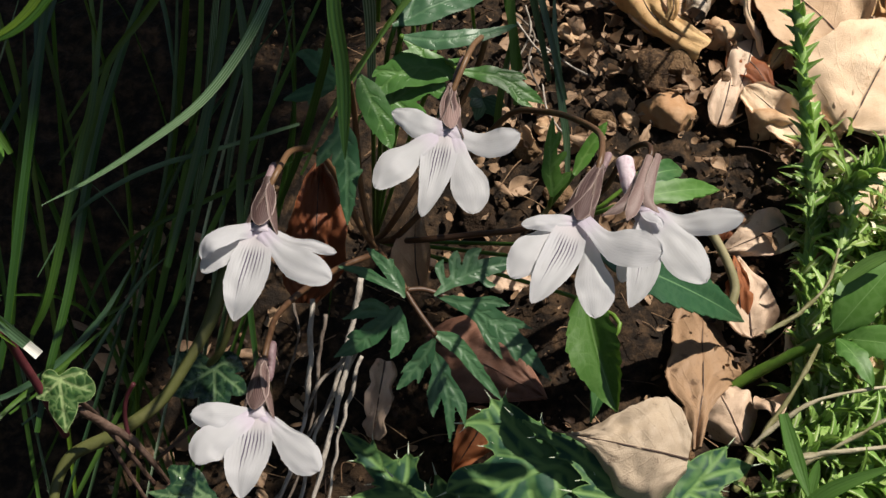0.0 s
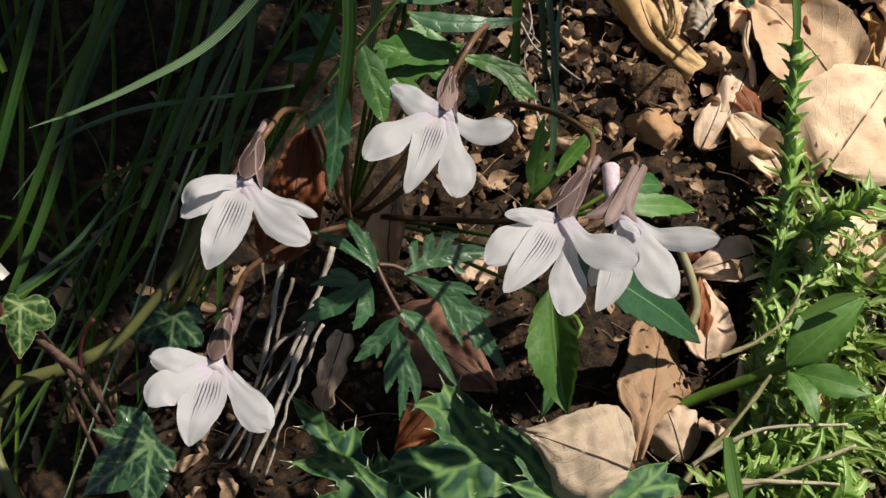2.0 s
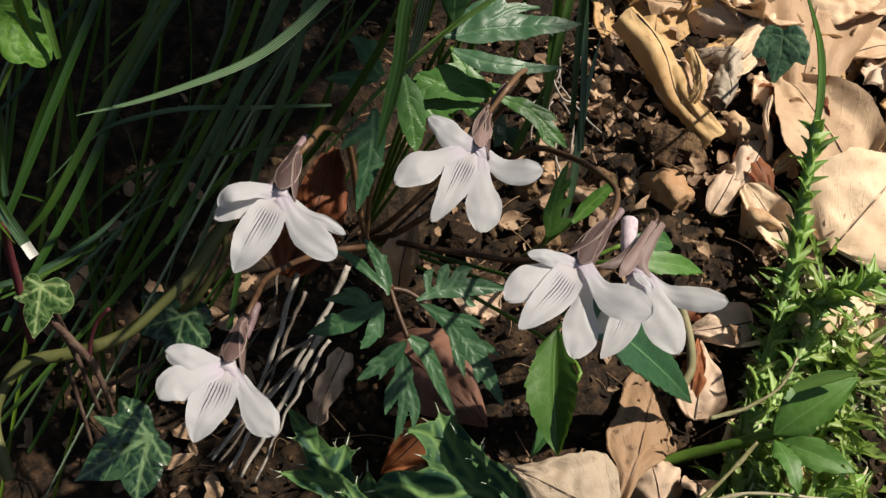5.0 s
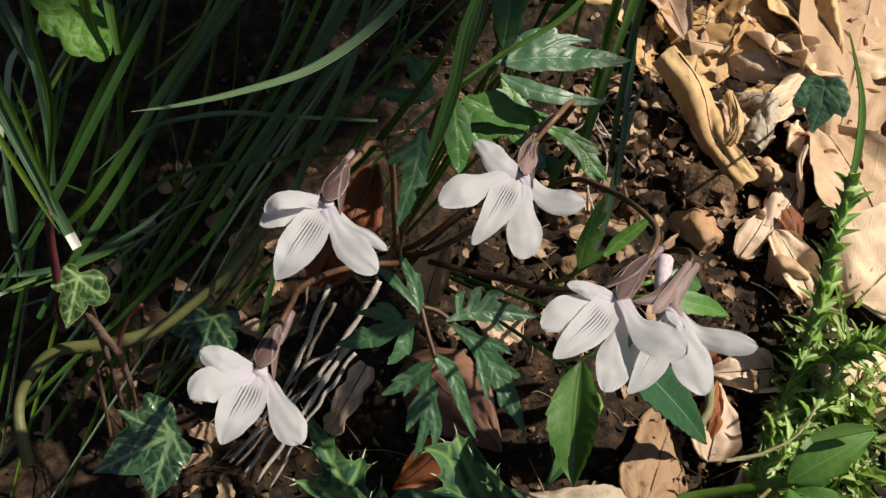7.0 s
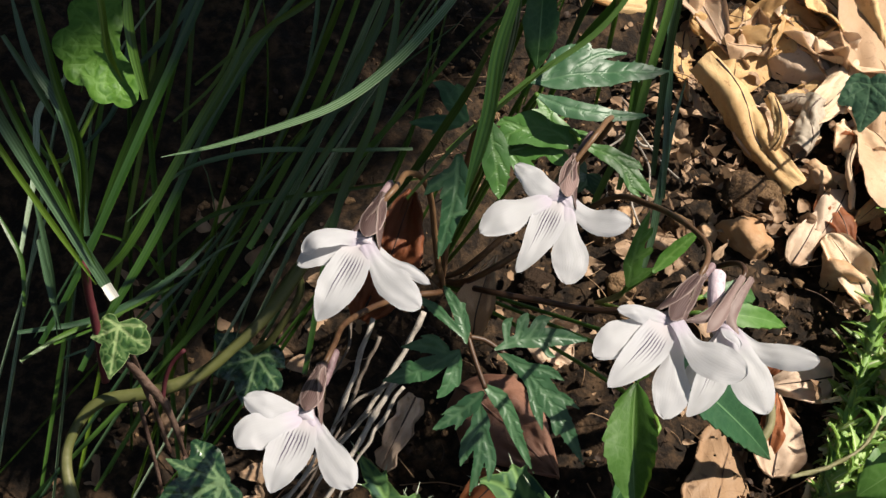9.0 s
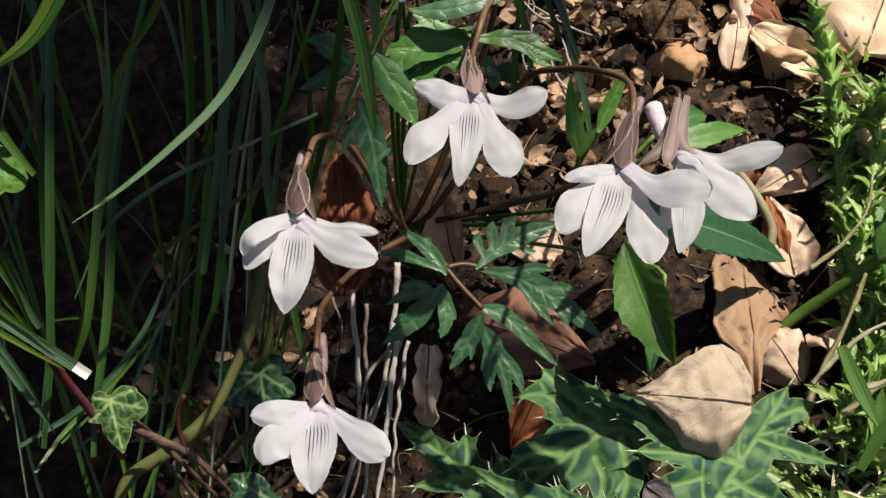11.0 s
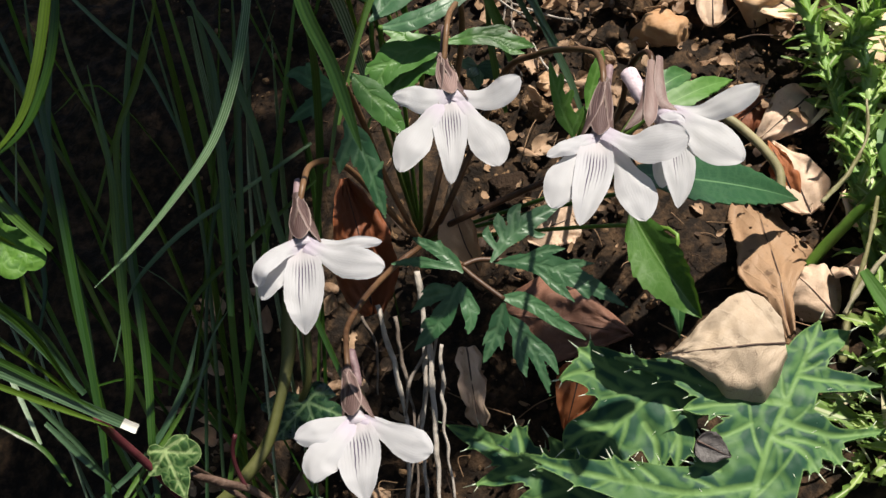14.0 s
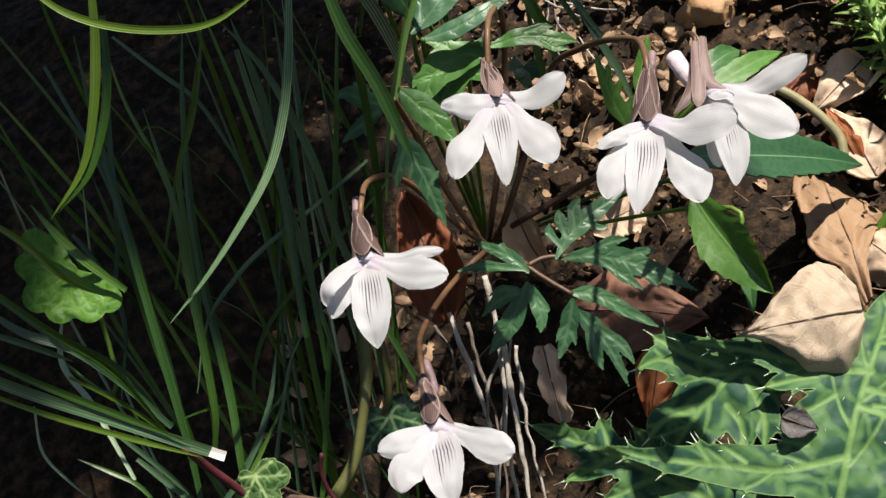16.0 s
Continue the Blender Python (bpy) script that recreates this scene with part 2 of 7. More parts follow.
M_GLAUCOUS = web_mat("blue-green leaf", (0.050, 0.122, 0.056), (0.026, 0.074, 0.034), (0.100, 0.190, 0.095), 0.45, 0.42, 0.4, 0.14, veins=0.5)
M_VERDANT = web_mat("bright green upright leaf", (0.115, 0.255, 0.032), (0.062, 0.165, 0.018), (0.180, 0.320, 0.075), 0.40, 0.48, 0.35, 0.26, veins=0.5)
M_BRIGHT = leaf_mat("bright green leaf", (0.080, 0.190, 0.028), (0.046, 0.125, 0.018), (0.140, 0.260, 0.070), 5, 0.5, 0.02, 0.06, 0.5, 0.22, net=0.25, net_scale=260)
M_FRESH = leaf_mat("fresh green hanging leaf", (0.058, 0.140, 0.019), (0.028, 0.084, 0.012), (0.125, 0.220, 0.062), 8, 1.3, 0.03, 0.08, 0.42, 0.18, 0.4, net=0.2, net_scale=420)
M_THISTLE = web_mat("thistle leaf with pale veins", (0.040, 0.102, 0.034), (0.014, 0.050, 0.028), (0.140, 0.238, 0.072), 0.95, 0.56, 0.2, 0.10, 0.24, 140.0, 0.72, 0.4)
M_ROUND = web_mat("bright green round leaf", (0.085, 0.195, 0.022), (0.052, 0.140, 0.014), (0.135, 0.260, 0.050), 0.35, 0.5, 0.3, 0.30, 0.2, 380.0, 0.5)
M_SPINE = plain_mat("whitish thorn", (0.34, 0.40, 0.27), (0.66, 0.70, 0.55), 300, 0.4, 0.2, trans=0.15)
M_IVY = web_mat("dark glossy ivy leaf", (0.016, 0.048, 0.017), (0.007, 0.024, 0.010), (0.150, 0.230, 0.105), 0.50, 0.24, 0.6, 0.06, 0.10, 330.0, 0.75)
M_IVY_PALE = web_mat("young ivy leaf with pale veins", (0.046, 0.104, 0.024), (0.020, 0.056, 0.012), (0.290, 0.370, 0.160), 0.42, 0.42, 0.4, 0.10, 0.20, 420.0, 0.9, 0.2)
M_IVY_GREY = web_mat("dull grey-green ivy leaf", (0.052, 0.110, 0.056), (0.030, 0.074, 0.038), (0.110, 0.180, 0.100), 0.30, 0.36, 0.5, 0.08, 0.10, 330.0, 0.5)
M_GRASS = stripe_mat("dark green grass", (0.017, 0.052, 0.006), (0.074, 0.150, 0.018), 3, 0.34, 0.24, 0.40, 0.5)
M_GRASS_MID = stripe_mat("fresh green grass", (0.060, 0.135, 0.024), (0.140, 0.245, 0.062), 5, 0.45, 0.28, 0.22, 0.3)
M_GRASS_BLUE = stripe_mat("blue-green grass", (0.020, 0.054, 0.022), (0.090, 0.155, 0.075), 4, 0.34, 0.16, 0.50, 0.5)
M_GRASS_PALE = stripe_mat("grass with pale stripes", (0.034, 0.090, 0.024), (0.400, 0.480, 0.340), 4, 0.32, 0.12, 0.75, 0.5)
M_GRASS_OLIVE = stripe_mat("olive green grass", (0.050, 0.098, 0.008), (0.125, 0.205, 0.020), 3, 0.34, 0.22, 0.45, 0.5)
M_STRAW = stripe_mat("torn pale straw end", (0.50, 0.46, 0.38), (0.80, 0.78, 0.72), 5, 0.6, 0.05)
M_TAN = dead_mat("tan dead leaf", (0.62, 0.44, 0.285), (0.43, 0.275, 0.165), (0.24, 0.135, 0.075))
M_FADED = dead_mat("faded grey-tan dead leaf", (0.42, 0.330, 0.238), (0.20, 0.138, 0.088), (0.09, 0.054, 0.034), 0.1, 0.6)
M_BROWN = dead_mat("warm brown dead leaf", (0.33, 0.205, 0.118), (0.155, 0.086, 0.046), (0.075, 0.038, 0.020), ribs=0.6)
M_SCRAP = dead_mat("torn brown leaf scrap", (0.43, 0.285, 0.180), (0.19, 0.112, 0.064), (0.07, 0.038, 0.022))
M_SLATE = dead_mat("dark grey dead scrap", (0.11, 0.100, 0.095), (0.060, 0.050, 0.050), (0.03, 0.024, 0.022))
M_PALE = dead_mat("pale bleached dead leaf", (0.80, 0.61, 0.43), (0.64, 0.435, 0.275), (0.42, 0.25, 0.135), 0.18)
M_PINK = dead_mat("dull pinkish brown dead leaf", (0.40, 0.215, 0.150), (0.20, 0.095, 0.062), (0.07, 0.032, 0.020))
M_RUST = dead_mat("rust-brown dead leaf", (0.46, 0.165, 0.065), (0.19, 0.062, 0.026), (0.050, 0.020, 0.010), 0.35)
M_GREYLEAF = dead_mat("greyish pink dead leaf", (0.68, 0.505, 0.375), (0.45, 0.315, 0.220), (0.20, 0.120, 0.075))
M_YELLOW = dead_mat("yellowish curled dead leaf", (0.72, 0.50, 0.255), (0.46, 0.270, 0.110), (0.20, 0.085, 0.030), 0.2)
M_ASH = dead_mat("ash-grey dead leaf", (0.46, 0.385, 0.300), (0.28, 0.220, 0.165), (0.14, 0.098, 0.066))
M_SOIL = plain_mat("dark humus soil", (0.007, 0.0040, 0.0020), (0.092, 0.053, 0.027), 210, 0.85, 1.0, 0.2, 700)
M_CLOD = plain_mat("crumbled earth", (0.026, 0.014, 0.007), (0.230, 0.138, 0.072), 420, 0.85, 1.2, 0.22, 1700, vary=0.9)
M_ROCK = plain_mat("ochre stone", (0.32, 0.180, 0.090), (0.62, 0.43, 0.27), 110, 0.7, 0.6, 0.3, 700)
M_ROOT = plain_mat("pale fibrous root", (0.11, 0.085, 0.068), (0.42, 0.375, 0.325), 300, 0.7, 0.5)
M_WOODY = plain_mat("woody grey-brown runner", (0.032, 0.017, 0.013), (0.140, 0.090, 0.068), 180, 0.45, 0.6)
M_PALESTEM = plain_mat("pale bleached stem", (0.075, 0.080, 0.024), (0.31, 0.265, 0.155), 45, 0.5, 0.3)
M_GREENSTEM = plain_mat("green stem", (0.050, 0.110, 0.012), (0.115, 0.200, 0.030), 90, 0.45, 0.25)
M_REDSTEM = plain_mat("dark red stem", (0.034, 0.008, 0.011), (0.11, 0.026, 0.032), 120, 0.35, 0.25)
M_MOSS = leaf_mat("ragged moss-like foliage", (0.330, 0.440, 0.130), (0.115, 0.210, 0.038), (0.520, 0.580, 0.330), 4, 0.8, 0.08, 0.10, 0.42, 0.40, vary=1.0)
M_SPRIG = leaf_mat("bright spiny leaf", (0.420, 0.580, 0.190), (0.220, 0.390, 0.085), (0.640, 0.700, 0.440), 4, 0.8, 0.10, 0.05, 0.42, 0.40, 0.4, vary=0.5)
M_WINGSTEM = plain_mat("pale ridged green stem", (0.15, 0.26, 0.065), (0.36, 0.46, 0.19), 90, 0.5, 0.5)
M_DRY = stripe_mat("pale dry stalk", (0.36, 0.32, 0.19), (0.66, 0.62, 0.46), 3, 0.6, 0.08)
M_PINKSTEM = plain_mat("pinkish bleached stem", (0.15, 0.14, 0.06), (0.46, 0.40, 0.29), 130, 0.55, 0.5)
M_LITTER = plain_mat("leaf crumbs", (0.026, 0.013, 0.007), (0.27, 0.165, 0.092), 160, 0.7, 0.5, vary=1.0)


# ---- shaping ----
FACE = Vector((-0.03, -0.85, 0.53))


class Geo:
    """Vertices, faces and texture coordinates of one mesh, in millimetres."""

    def __init__(self):
        self.v, self.f, self.uv = [], [], []

    def grid(self, rows, close=False, uvs=None):
        n0, w = len(self.v), len(rows[0])
        for i, row in enumerate(rows):
            for j, p in enumerate(row):
                self.v.append(tuple(p))
                self.uv.append(uvs[i][j] if uvs else (i / (len(rows) - 1), j / (w - 1 if not close else w)))
        for i in range(len(rows) - 1):
            for j in range(w if close else w - 1):
                k = (j + 1) % w
                self.f.append((n0 + i * w + j, n0 + i * w + k, n0 + (i + 1) * w + k, n0 + (i + 1) * w + j))
        return self

    def mesh(self, name, material, origin=(0, 0, 0)):
        me = bpy.data.meshes.new(name)
        o = Vector(origin)
        me.from_pydata([(Vector(p) - o) * 0.001 for p in self.v], [], self.f)
        layer = me.uv_layers.new(name="UVMap")
        idx = np.empty(len(me.loops), dtype=np.int32)
        me.loops.foreach_get("vertex_index", idx)
        layer.data.foreach_set("uv", np.array(self.uv, dtype=np.float32)[idx].ravel())
        me.polygons.foreach_set("use_smooth", [True] * len(me.polygons))
        me.materials.append(material)
        me.validate()
        return me


def thicken(ob, mm):
    if mm:
        mod = ob.modifiers.new("thickness", "SOLIDIFY")
        mod.thickness, mod.offset, mod.use_rim = mm * 0.001, 0.0, False
    return ob


def thing(name, base, label, category, group="", kind=""):
    ob = new(name)
    ob.location = Vector(base) * 0.001
    ob.empty_display_size = 0.01
    return tagged(ob, label, category, group, kind)


def origin_of(ob):
    at = ob.location * 1000
    return at + origin_of(ob.parent) if ob.parent else at


def part(name, geo, material, parent, label="", thick=0.0):
    ob = new(name, geo.mesh(name, material, origin_of(parent)))
    ob.parent = parent
    return thicken(tagged(ob, label), thick)


def solo(name, geo, material, base, label, category, group="", kind="", thick=0.0):
    ob = new(name, geo.mesh(name, material, base))
    ob.location = Vector(base) * 0.001
    return thicken(tagged(ob, label, category, group, kind), thick)


def smooth(points, n):
    """n + 1 points on a smooth curve through the given ones."""
    p = [Vector(q) for q in points]
    if len(p) == 2:
        return [p[0].lerp(p[1], i / n) for i in range(n + 1)]
    p = [2 * p[0] - p[1]] + p + [2 * p[-1] - p[-2]]
    out = []
    for i in range(n + 1):
        x = i / n * (len(p) - 3)
        k = min(int(x), len(p) - 4)
        t = x - k
        a, b, c, d = p[k : k + 4]
        out.append(0.5 * ((2 * b) + (c - a) * t + (2 * a - 5 * b + 4 * c - d) * t * t + (3 * b - a - 3 * c + d) * t**3))
    return out


def tube(points, radius, n=20, sides=8, geo=None, lumps=0.0, seed=0):
    """A round stem along the points; radius: a number, or a function of 0..1."""
    geo, line = geo or Geo(), smooth(points, n)
    rad = radius if callable(radius) else (lambda u: radius)
    rows, side = [], None
    for i, p in enumerate(line):
        a = (line[min(i + 1, n)] - line[max(i - 1, 0)]).normalized()
        side = (side - a * side.dot(a)).normalized() if side else a.orthogonal().normalized()
        up = a.cross(side)
        r = rad(i / n)
        row = []
        for j in range(sides):
            w = 2 * math.pi * j / sides
            k = r * (1 + lumps * noise.noise((p.x * 0.25 + 3 * math.cos(w), p.y * 0.25 + 3 * math.sin(w), p.z * 0.25 + seed)))
            row.append(p + (side * math.cos(w) + up * math.sin(w)) * k)
        rows.append(row)
    rows = [[rows[0][0].lerp(line[0], 1)] * sides] + rows + [[line[-1]] * sides]
    return geo.grid(rows, close=True)


def strip(points, width, face=FACE, n=26, keel=0.25, twist=0.0, taper=0.35, geo=None, root=0.6):
    """A grass blade along the points, from its root to its tip, with a keel down its middle."""
    geo, line = geo or Geo(), smooth(points, n)
    rows = []
    for i, p in enumerate(line):
        u = i / n
        a = (line[min(i + 1, n)] - line[max(i - 1, 0)]).normalized()
        q = face - a * face.dot(a)
        q = q.normalized() if q.length > 1e-4 else a.orthogonal().normalized()
        q = Matrix.Rotation(twist * u, 3, a) @ q
        s = q.cross(a)
        w = width / 2 * min(1.0, ((1 - u) / taper) ** 0.7 if taper else 1.0) * (root + (1 - root) * min(1.0, u * 3))
        w = max(w, 0.04)
        rows.append([p + s * (w * v) - q * (keel * w * (1 - abs(v))) for v in (-1, -0.5, 0, 0.5, 1)])
    return geo.grid(rows)


def table(*values):
    """A smooth profile through evenly spaced half-widths."""
    def prof(u):
        x = min(max(u, 0.0), 1.0) * (len(values) - 1)
        k = min(int(x), len(values) - 2)
        t = x - k
        t = t * t * (3 - 2 * t) * 0.5 + t * 0.5
        return max(0.015, values[k] * (1 - t) + values[k + 1] * t)
    return prof


def lance(u):
    return max(0.03, math.sin(math.pi * min(1, u) ** 0.72) ** 0.9)


def ovate(u):
    return max(0.02, math.sin(math.pi * u**0.58) ** 0.8)


def oblong(u):
    return max(0.05, min(1.0, u * 5 + 0.1) ** 0.5 * max(0.0, 1 - u**7) ** 0.5)


def blade(base, tip, width, face=FACE, prof=lance, sag=0.0, cup=0.0, fold=0.0, bend=0.0, teeth=0, bite=0.3, sweep=0.4, wave=0.0, curl=0.0,
          nu=18, nv=9, seed=0.0, geo=None, twist=0.0, spines=0.0, thorns=None, hole=None, crumple=0.0, nib=0.03):
    """A leaf or petal from base to tip. sag lifts its middle towards face, cup its edges, fold makes a V, curl rolls the tip back;
    teeth, bite and sweep cut its edge, wave ruffles it, crumple dents it. prof may be one profile or a pair (left, right)."""
    geo = geo or Geo()
    base, tip = Vector(base), Vector(tip)
    a = tip - base
    length = a.length
    a.normalize()
    q0 = face - a * face.dot(a)
    q0 = q0.normalized() if q0.length > 1e-4 else a.orthogonal().normalized()
    if teeth:
        nu = max(nu, teeth * 6)
    sides = prof if isinstance(prof, tuple) else (prof, prof)
    rows, f0 = [], len(geo.f)
    for i in range(nu + 1):
        u = i / nu
        q = Matrix.Rotation(twist * (u - 0.3), 3, a) @ q0
        s = q.cross(a)
        wl, wr = width / 2 * sides[0](u), width / 2 * sides[1](u)
        arch = 4 * u * (1 - u)
        mid = base + a * (length * u) + q0 * (sag * arch - curl * u**3) + q0.cross(a) * (bend * arch)
        row = []
        for j in range(nv):
            v = 2 * j / (nv - 1) - 1
            av = abs(v)
            w = wl if v > 0 else wr
            k, push = 1.0, 0.0
            if teeth:
                x = (u * teeth + (0.37 if v > 0 else 0.0)) % 1.0
                k = 1 - bite * av**2 * (1 - x if x > 0.16 else x / 0.16) * (1.15 - 0.3 * u)
                push = sweep * av * av * w
            ruffle = wave * av**1.5 * noise.noise((u * 3.1 + seed, v * 1.7 + seed * 0.7, seed * 1.3))
            lift = cup * v * v * w + fold * av * w + ruffle * width
            if crumple:
                lift += crumple * width * (noise.noise((u * 4.3 + seed, v * 2.1, seed * 0.9)) + 0.45 * noise.noise((u * 11 + seed, v * 5, seed)))
            edge = 1 + 0.07 * noise.noise((u * 7 + seed, v * 2, 4 + seed)) + nib * noise.noise((u * 23 + seed, v * 2, 1))
            row.append(mid + s * (v * w * k * edge) + a * push + q * lift)
        rows.append(row)
    geo.grid(rows)
    if hole:
        hu, hv, hr = hole
        geo.f[f0:] = [f for n, f in enumerate(geo.f[f0:])
                      if math.hypot(((n // (nv - 1) + 0.5) / nu - hu) * length, ((n % (nv - 1) + 0.5) / (nv - 1) * 2 - 1 - hv) * width / 2)
                      > hr * (1 + 0.5 * noise.noise((n * 0.37, seed, 0)))]
    if spines and teeth:
        prick = thorns or geo
        for i in range(2, nu - 1):
            for v, j in ((-1, 0), (1, nv - 1)):
                x = (i / nu * teeth + (0.37 if v > 0 else 0.0)) % 1.0
                if 0.16 < x < 0.16 + 1.01 * teeth / nu:
                    p = rows[i][j]
                    out = (p - rows[i][nv // 2]).normalized() * 0.8 + a * 0.5 + q0 * (0.5 * noise.noise((i * 1.7, v, seed)))
                    c, n0 = a * (0.16 * spines), len(prick.v)
                    for pt in (p - c, p + c, p + q0 * (0.16 * spines), p + out.normalized() * spines):
                        prick.v.append(tuple(pt)), prick.uv.append((0.5, 0.5))
                    prick.f += [(n0, n0 + 1, n0 + 3), (n0 + 1, n0 + 2, n0 + 3), (n0 + 2, n0, n0 + 3)]
    return geo


def web(centre, normal, right, lobes, step=0.45, teeth=0.0, tooth=1.0, side_veins=2.2, pucker=0.0, arch=0.0, wave=0.5, seed=0.0, spines=0.0, thorns=None, roll=0.0):
    """A flat leaf as the union of tapering lobes (axis, half-widths) laid out in the plane through centre, right being its first axis.
    teeth: spacing of the small points along the margins; side_veins: spacing of the veins that leave each axis; pucker swells the
    cells between veins; spines grow on the points. UV: distance from the nearest vein and from the margin, in tens of millimetres."""
    rng = random.Random(seed)
    q = Vector(normal).normalized()
    r = Vector(right)
    r = (r - q * r.dot(q)).normalized()
    up = q.cross(r)
    discs, veins, points = [], [], []
    for axis, half in lobes:
        line = smooth([(x, y, 0) for x, y in axis], 40)
        prof = table(*half)
        far, next_tooth, next_vein, flip = 0.0, teeth * 0.6, side_veins * 0.7, 1
        total = sum((line[i + 1] - line[i]).length for i in range(40))
        thick = min(1.0, max(half) / 2.0)
        stout = 0.12 if max(half) < 4.5 else 0.40
        for i, p in enumerate(line):
            w = max(half[-1] * 0.5 if i == 40 else 0.0, prof(i / 40) if half[-1] or i < 40 else 0.0)
            discs.append((p.x, p.y, w))
            if i == 40:
                a = (line[40] - line[39]).normalized()
                points.append((p, a, 1.0))
                break
            a = line[i + 1] - line[i]
            veins.append((p.x, p.y, stout * (1 - i / 40)))
            veins.append((p.x + a.x / 2, p.y + a.y / 2, stout * (1 - i / 40)))
            far += a.length
            a.normalize()
            n = Vector((-a.y, a.x, 0))
            if teeth and far > next_tooth and far < total * 0.93:
                next_tooth = far + teeth * rng.uniform(0.7, 1.3)
                for side in (-1, 1):
                    if rng.random() < 0.85:
                        b = p + n * (side * w * 0.75) + a * rng.uniform(-0.3, 0.3)
                        reach = tooth * min(1.0, 0.35 + w / 3) * rng.uniform(0.7, 1.25)
                        e = b + n * (side * (w * 0.25 + reach * 0.75)) + a * (reach * 1.0)
                        for k in range(9):
                            c = b.lerp(e, k / 8)
                            discs.append((c.x, c.y, 0.55 * reach * (1 - k / 8)))
                        points.append((e, (e - b).normalized(), 0.6))
            if side_veins and far > next_vein and far < total * 0.9:
                next_vein = far + side_veins * rng.uniform(0.4, 0.7)
                flip = -flip
                d = (a * rng.uniform(0.7, 1.0) + n * flip).normalized()
                for k in range(1, int(w * 0.95 / 0.22) + 1):
                    c = p + d * (k * 0.22) + a * (0.02 * k * k * 0.22)
                    veins.append((c.x, c.y, 0.05 - 0.25 * k * 0.22 / max(w, 0.5) * thick))
    dd, vv = np.array(discs), np.array(veins)
    lo, hi = (dd[:, :2] - dd[:, 2:]).min(0) - step, (dd[:, :2] + dd[:, 2:]).max(0) + step
    gx, gy = np.arange(lo[0], hi[0] + step, step), np.arange(lo[1], hi[1] + step, step)
    field = np.full((len(gx), len(gy)), -9.0)
    near = np.full((len(gx), len(gy)), 9.0)
    for x, y, w in dd:
        i0, i1 = int((x - w - lo[0]) / step) - 2, int((x + w - lo[0]) / step) + 4
        j0, j1 = int((y - w - lo[1]) / step) - 2, int((y + w - lo[1]) / step) + 4
        i0, j0 = max(i0, 0), max(j0, 0)
        cut = (slice(i0, i1), slice(j0, j1))
        field[cut] = np.maximum(field[cut], w - np.hypot(gx[i0:i1, None] - x, gy[None, j0:j1] - y))
    for x, y, less in vv:
        i0, i1 = max(int((x - 4 - lo[0]) / step), 0), int((x + 4 - lo[0]) / step) + 2
        j0, j1 = max(int((y - 4 - lo[1]) / step), 0), int((y + 4 - lo[1]) / step) + 2
        cut = (slice(i0, i1), slice(j0, j1))
        near[cut] = np.minimum(near[cut], np.hypot(gx[i0:i1, None] - x, gy[None, j0:j1] - y) - less)
    geo, ids = Geo(), {}
    at = Vector(centre)

    def lay(x, y):
        i, j = (x - lo[0]) / step, (y - lo[1]) / step
        i0, j0 = min(int(i), len(gx) - 2), min(int(j), len(gy) - 2)
        fx, fy = i - i0, j - j0
        def read(g):
            return (g[i0, j0] * (1 - fx) + g[i0 + 1, j0] * fx) * (1 - fy) + (g[i0, j0 + 1] * (1 - fx) + g[i0 + 1, j0 + 1] * fx) * fy
        v, f = max(0.0, read(near)), max(0.0, read(field))
        h = pucker * min(1.0, v / 2.2) ** 0.8 * min(1.0, f / 1.2 + 0.2) + wave * noise.noise((x * 0.11 + seed, y * 0.11, seed)) + 0.3 * wave * noise.noise((x * 0.35 + seed, y * 0.35, 3))
        h += arch * (1 - (x * x + y * y) / 300) + roll * max(0.0, 1.5 - f) ** 2
        return at + r * x + up * y + q * h, v, f

    def put(key, x, y):
        if key not in ids:
            p, v, f = lay(x, y)
            ids[key] = len(geo.v)
            geo.v.append(tuple(p))
            geo.uv.append((min(v, 9.9) / 10, min(f, 9.9) / 10))
        return ids[key]

    inside = field > 0
    cells = inside[:-1, :-1] | inside[1:, :-1] | inside[1:, 1:] | inside[:-1, 1:]
    for i, j in zip(*np.nonzero(cells)):
        ring = ((i, j), (i + 1, j), (i + 1, j + 1), (i, j + 1))
        face = []
        for k in range(4):
            a, b = ring[k], ring[(k + 1) % 4]
            if inside[a]:
                face.append(put(a, gx[a[0]], gy[a[1]]))
            if inside[a] != inside[b]:
                m, n = (a, b) if a < b else (b, a)
                t = field[m] / (field[m] - field[n])
                face.append(put((m, n), gx[m[0]] + (gx[n[0]] - gx[m[0]]) * t, gy[m[1]] + (gy[n[1]] - gy[m[1]]) * t))
        if len(face) > 2:
            geo.f.append(tuple(face))
    if spines:
        for p, d, size in points:
            x, y = min(max(p.x, gx[1]), gx[-2]), min(max(p.y, gy[1]), gy[-2])
            base = lay(x, y)[0]
            way = (r * d.x + up * d.y + q * rng.uniform(0.0, 0.6)).normalized()
            tube([base - way * (0.8 * size), base + way * (spines * size * 0.4), base + way * (spines * size)], lambda u, k=size: 0.26 * k * (1.05 - u), 4, 5, thorns)
    return geo


# ---- ground ----
def ground_mm(x, y):
    h = 180 * math.tanh(y / 300) if y >= 0 else -50 * math.tanh(-0.6 * y / 50)
    return -12 + 30 * math.tanh(x / 150) + h


def spread(lo, hi, step, far):
    """Even steps from lo to hi, then ever wider ones out to far."""
    mid = list(np.arange(lo, hi + step / 2, step))
    out, d = [], step
    while not out or out[-1] < far:
        d *= 1.35
        out.append((out[-1] if out else 0) + d)
    return [lo - o for o in reversed(out)] + mid + [hi + o for o in out]


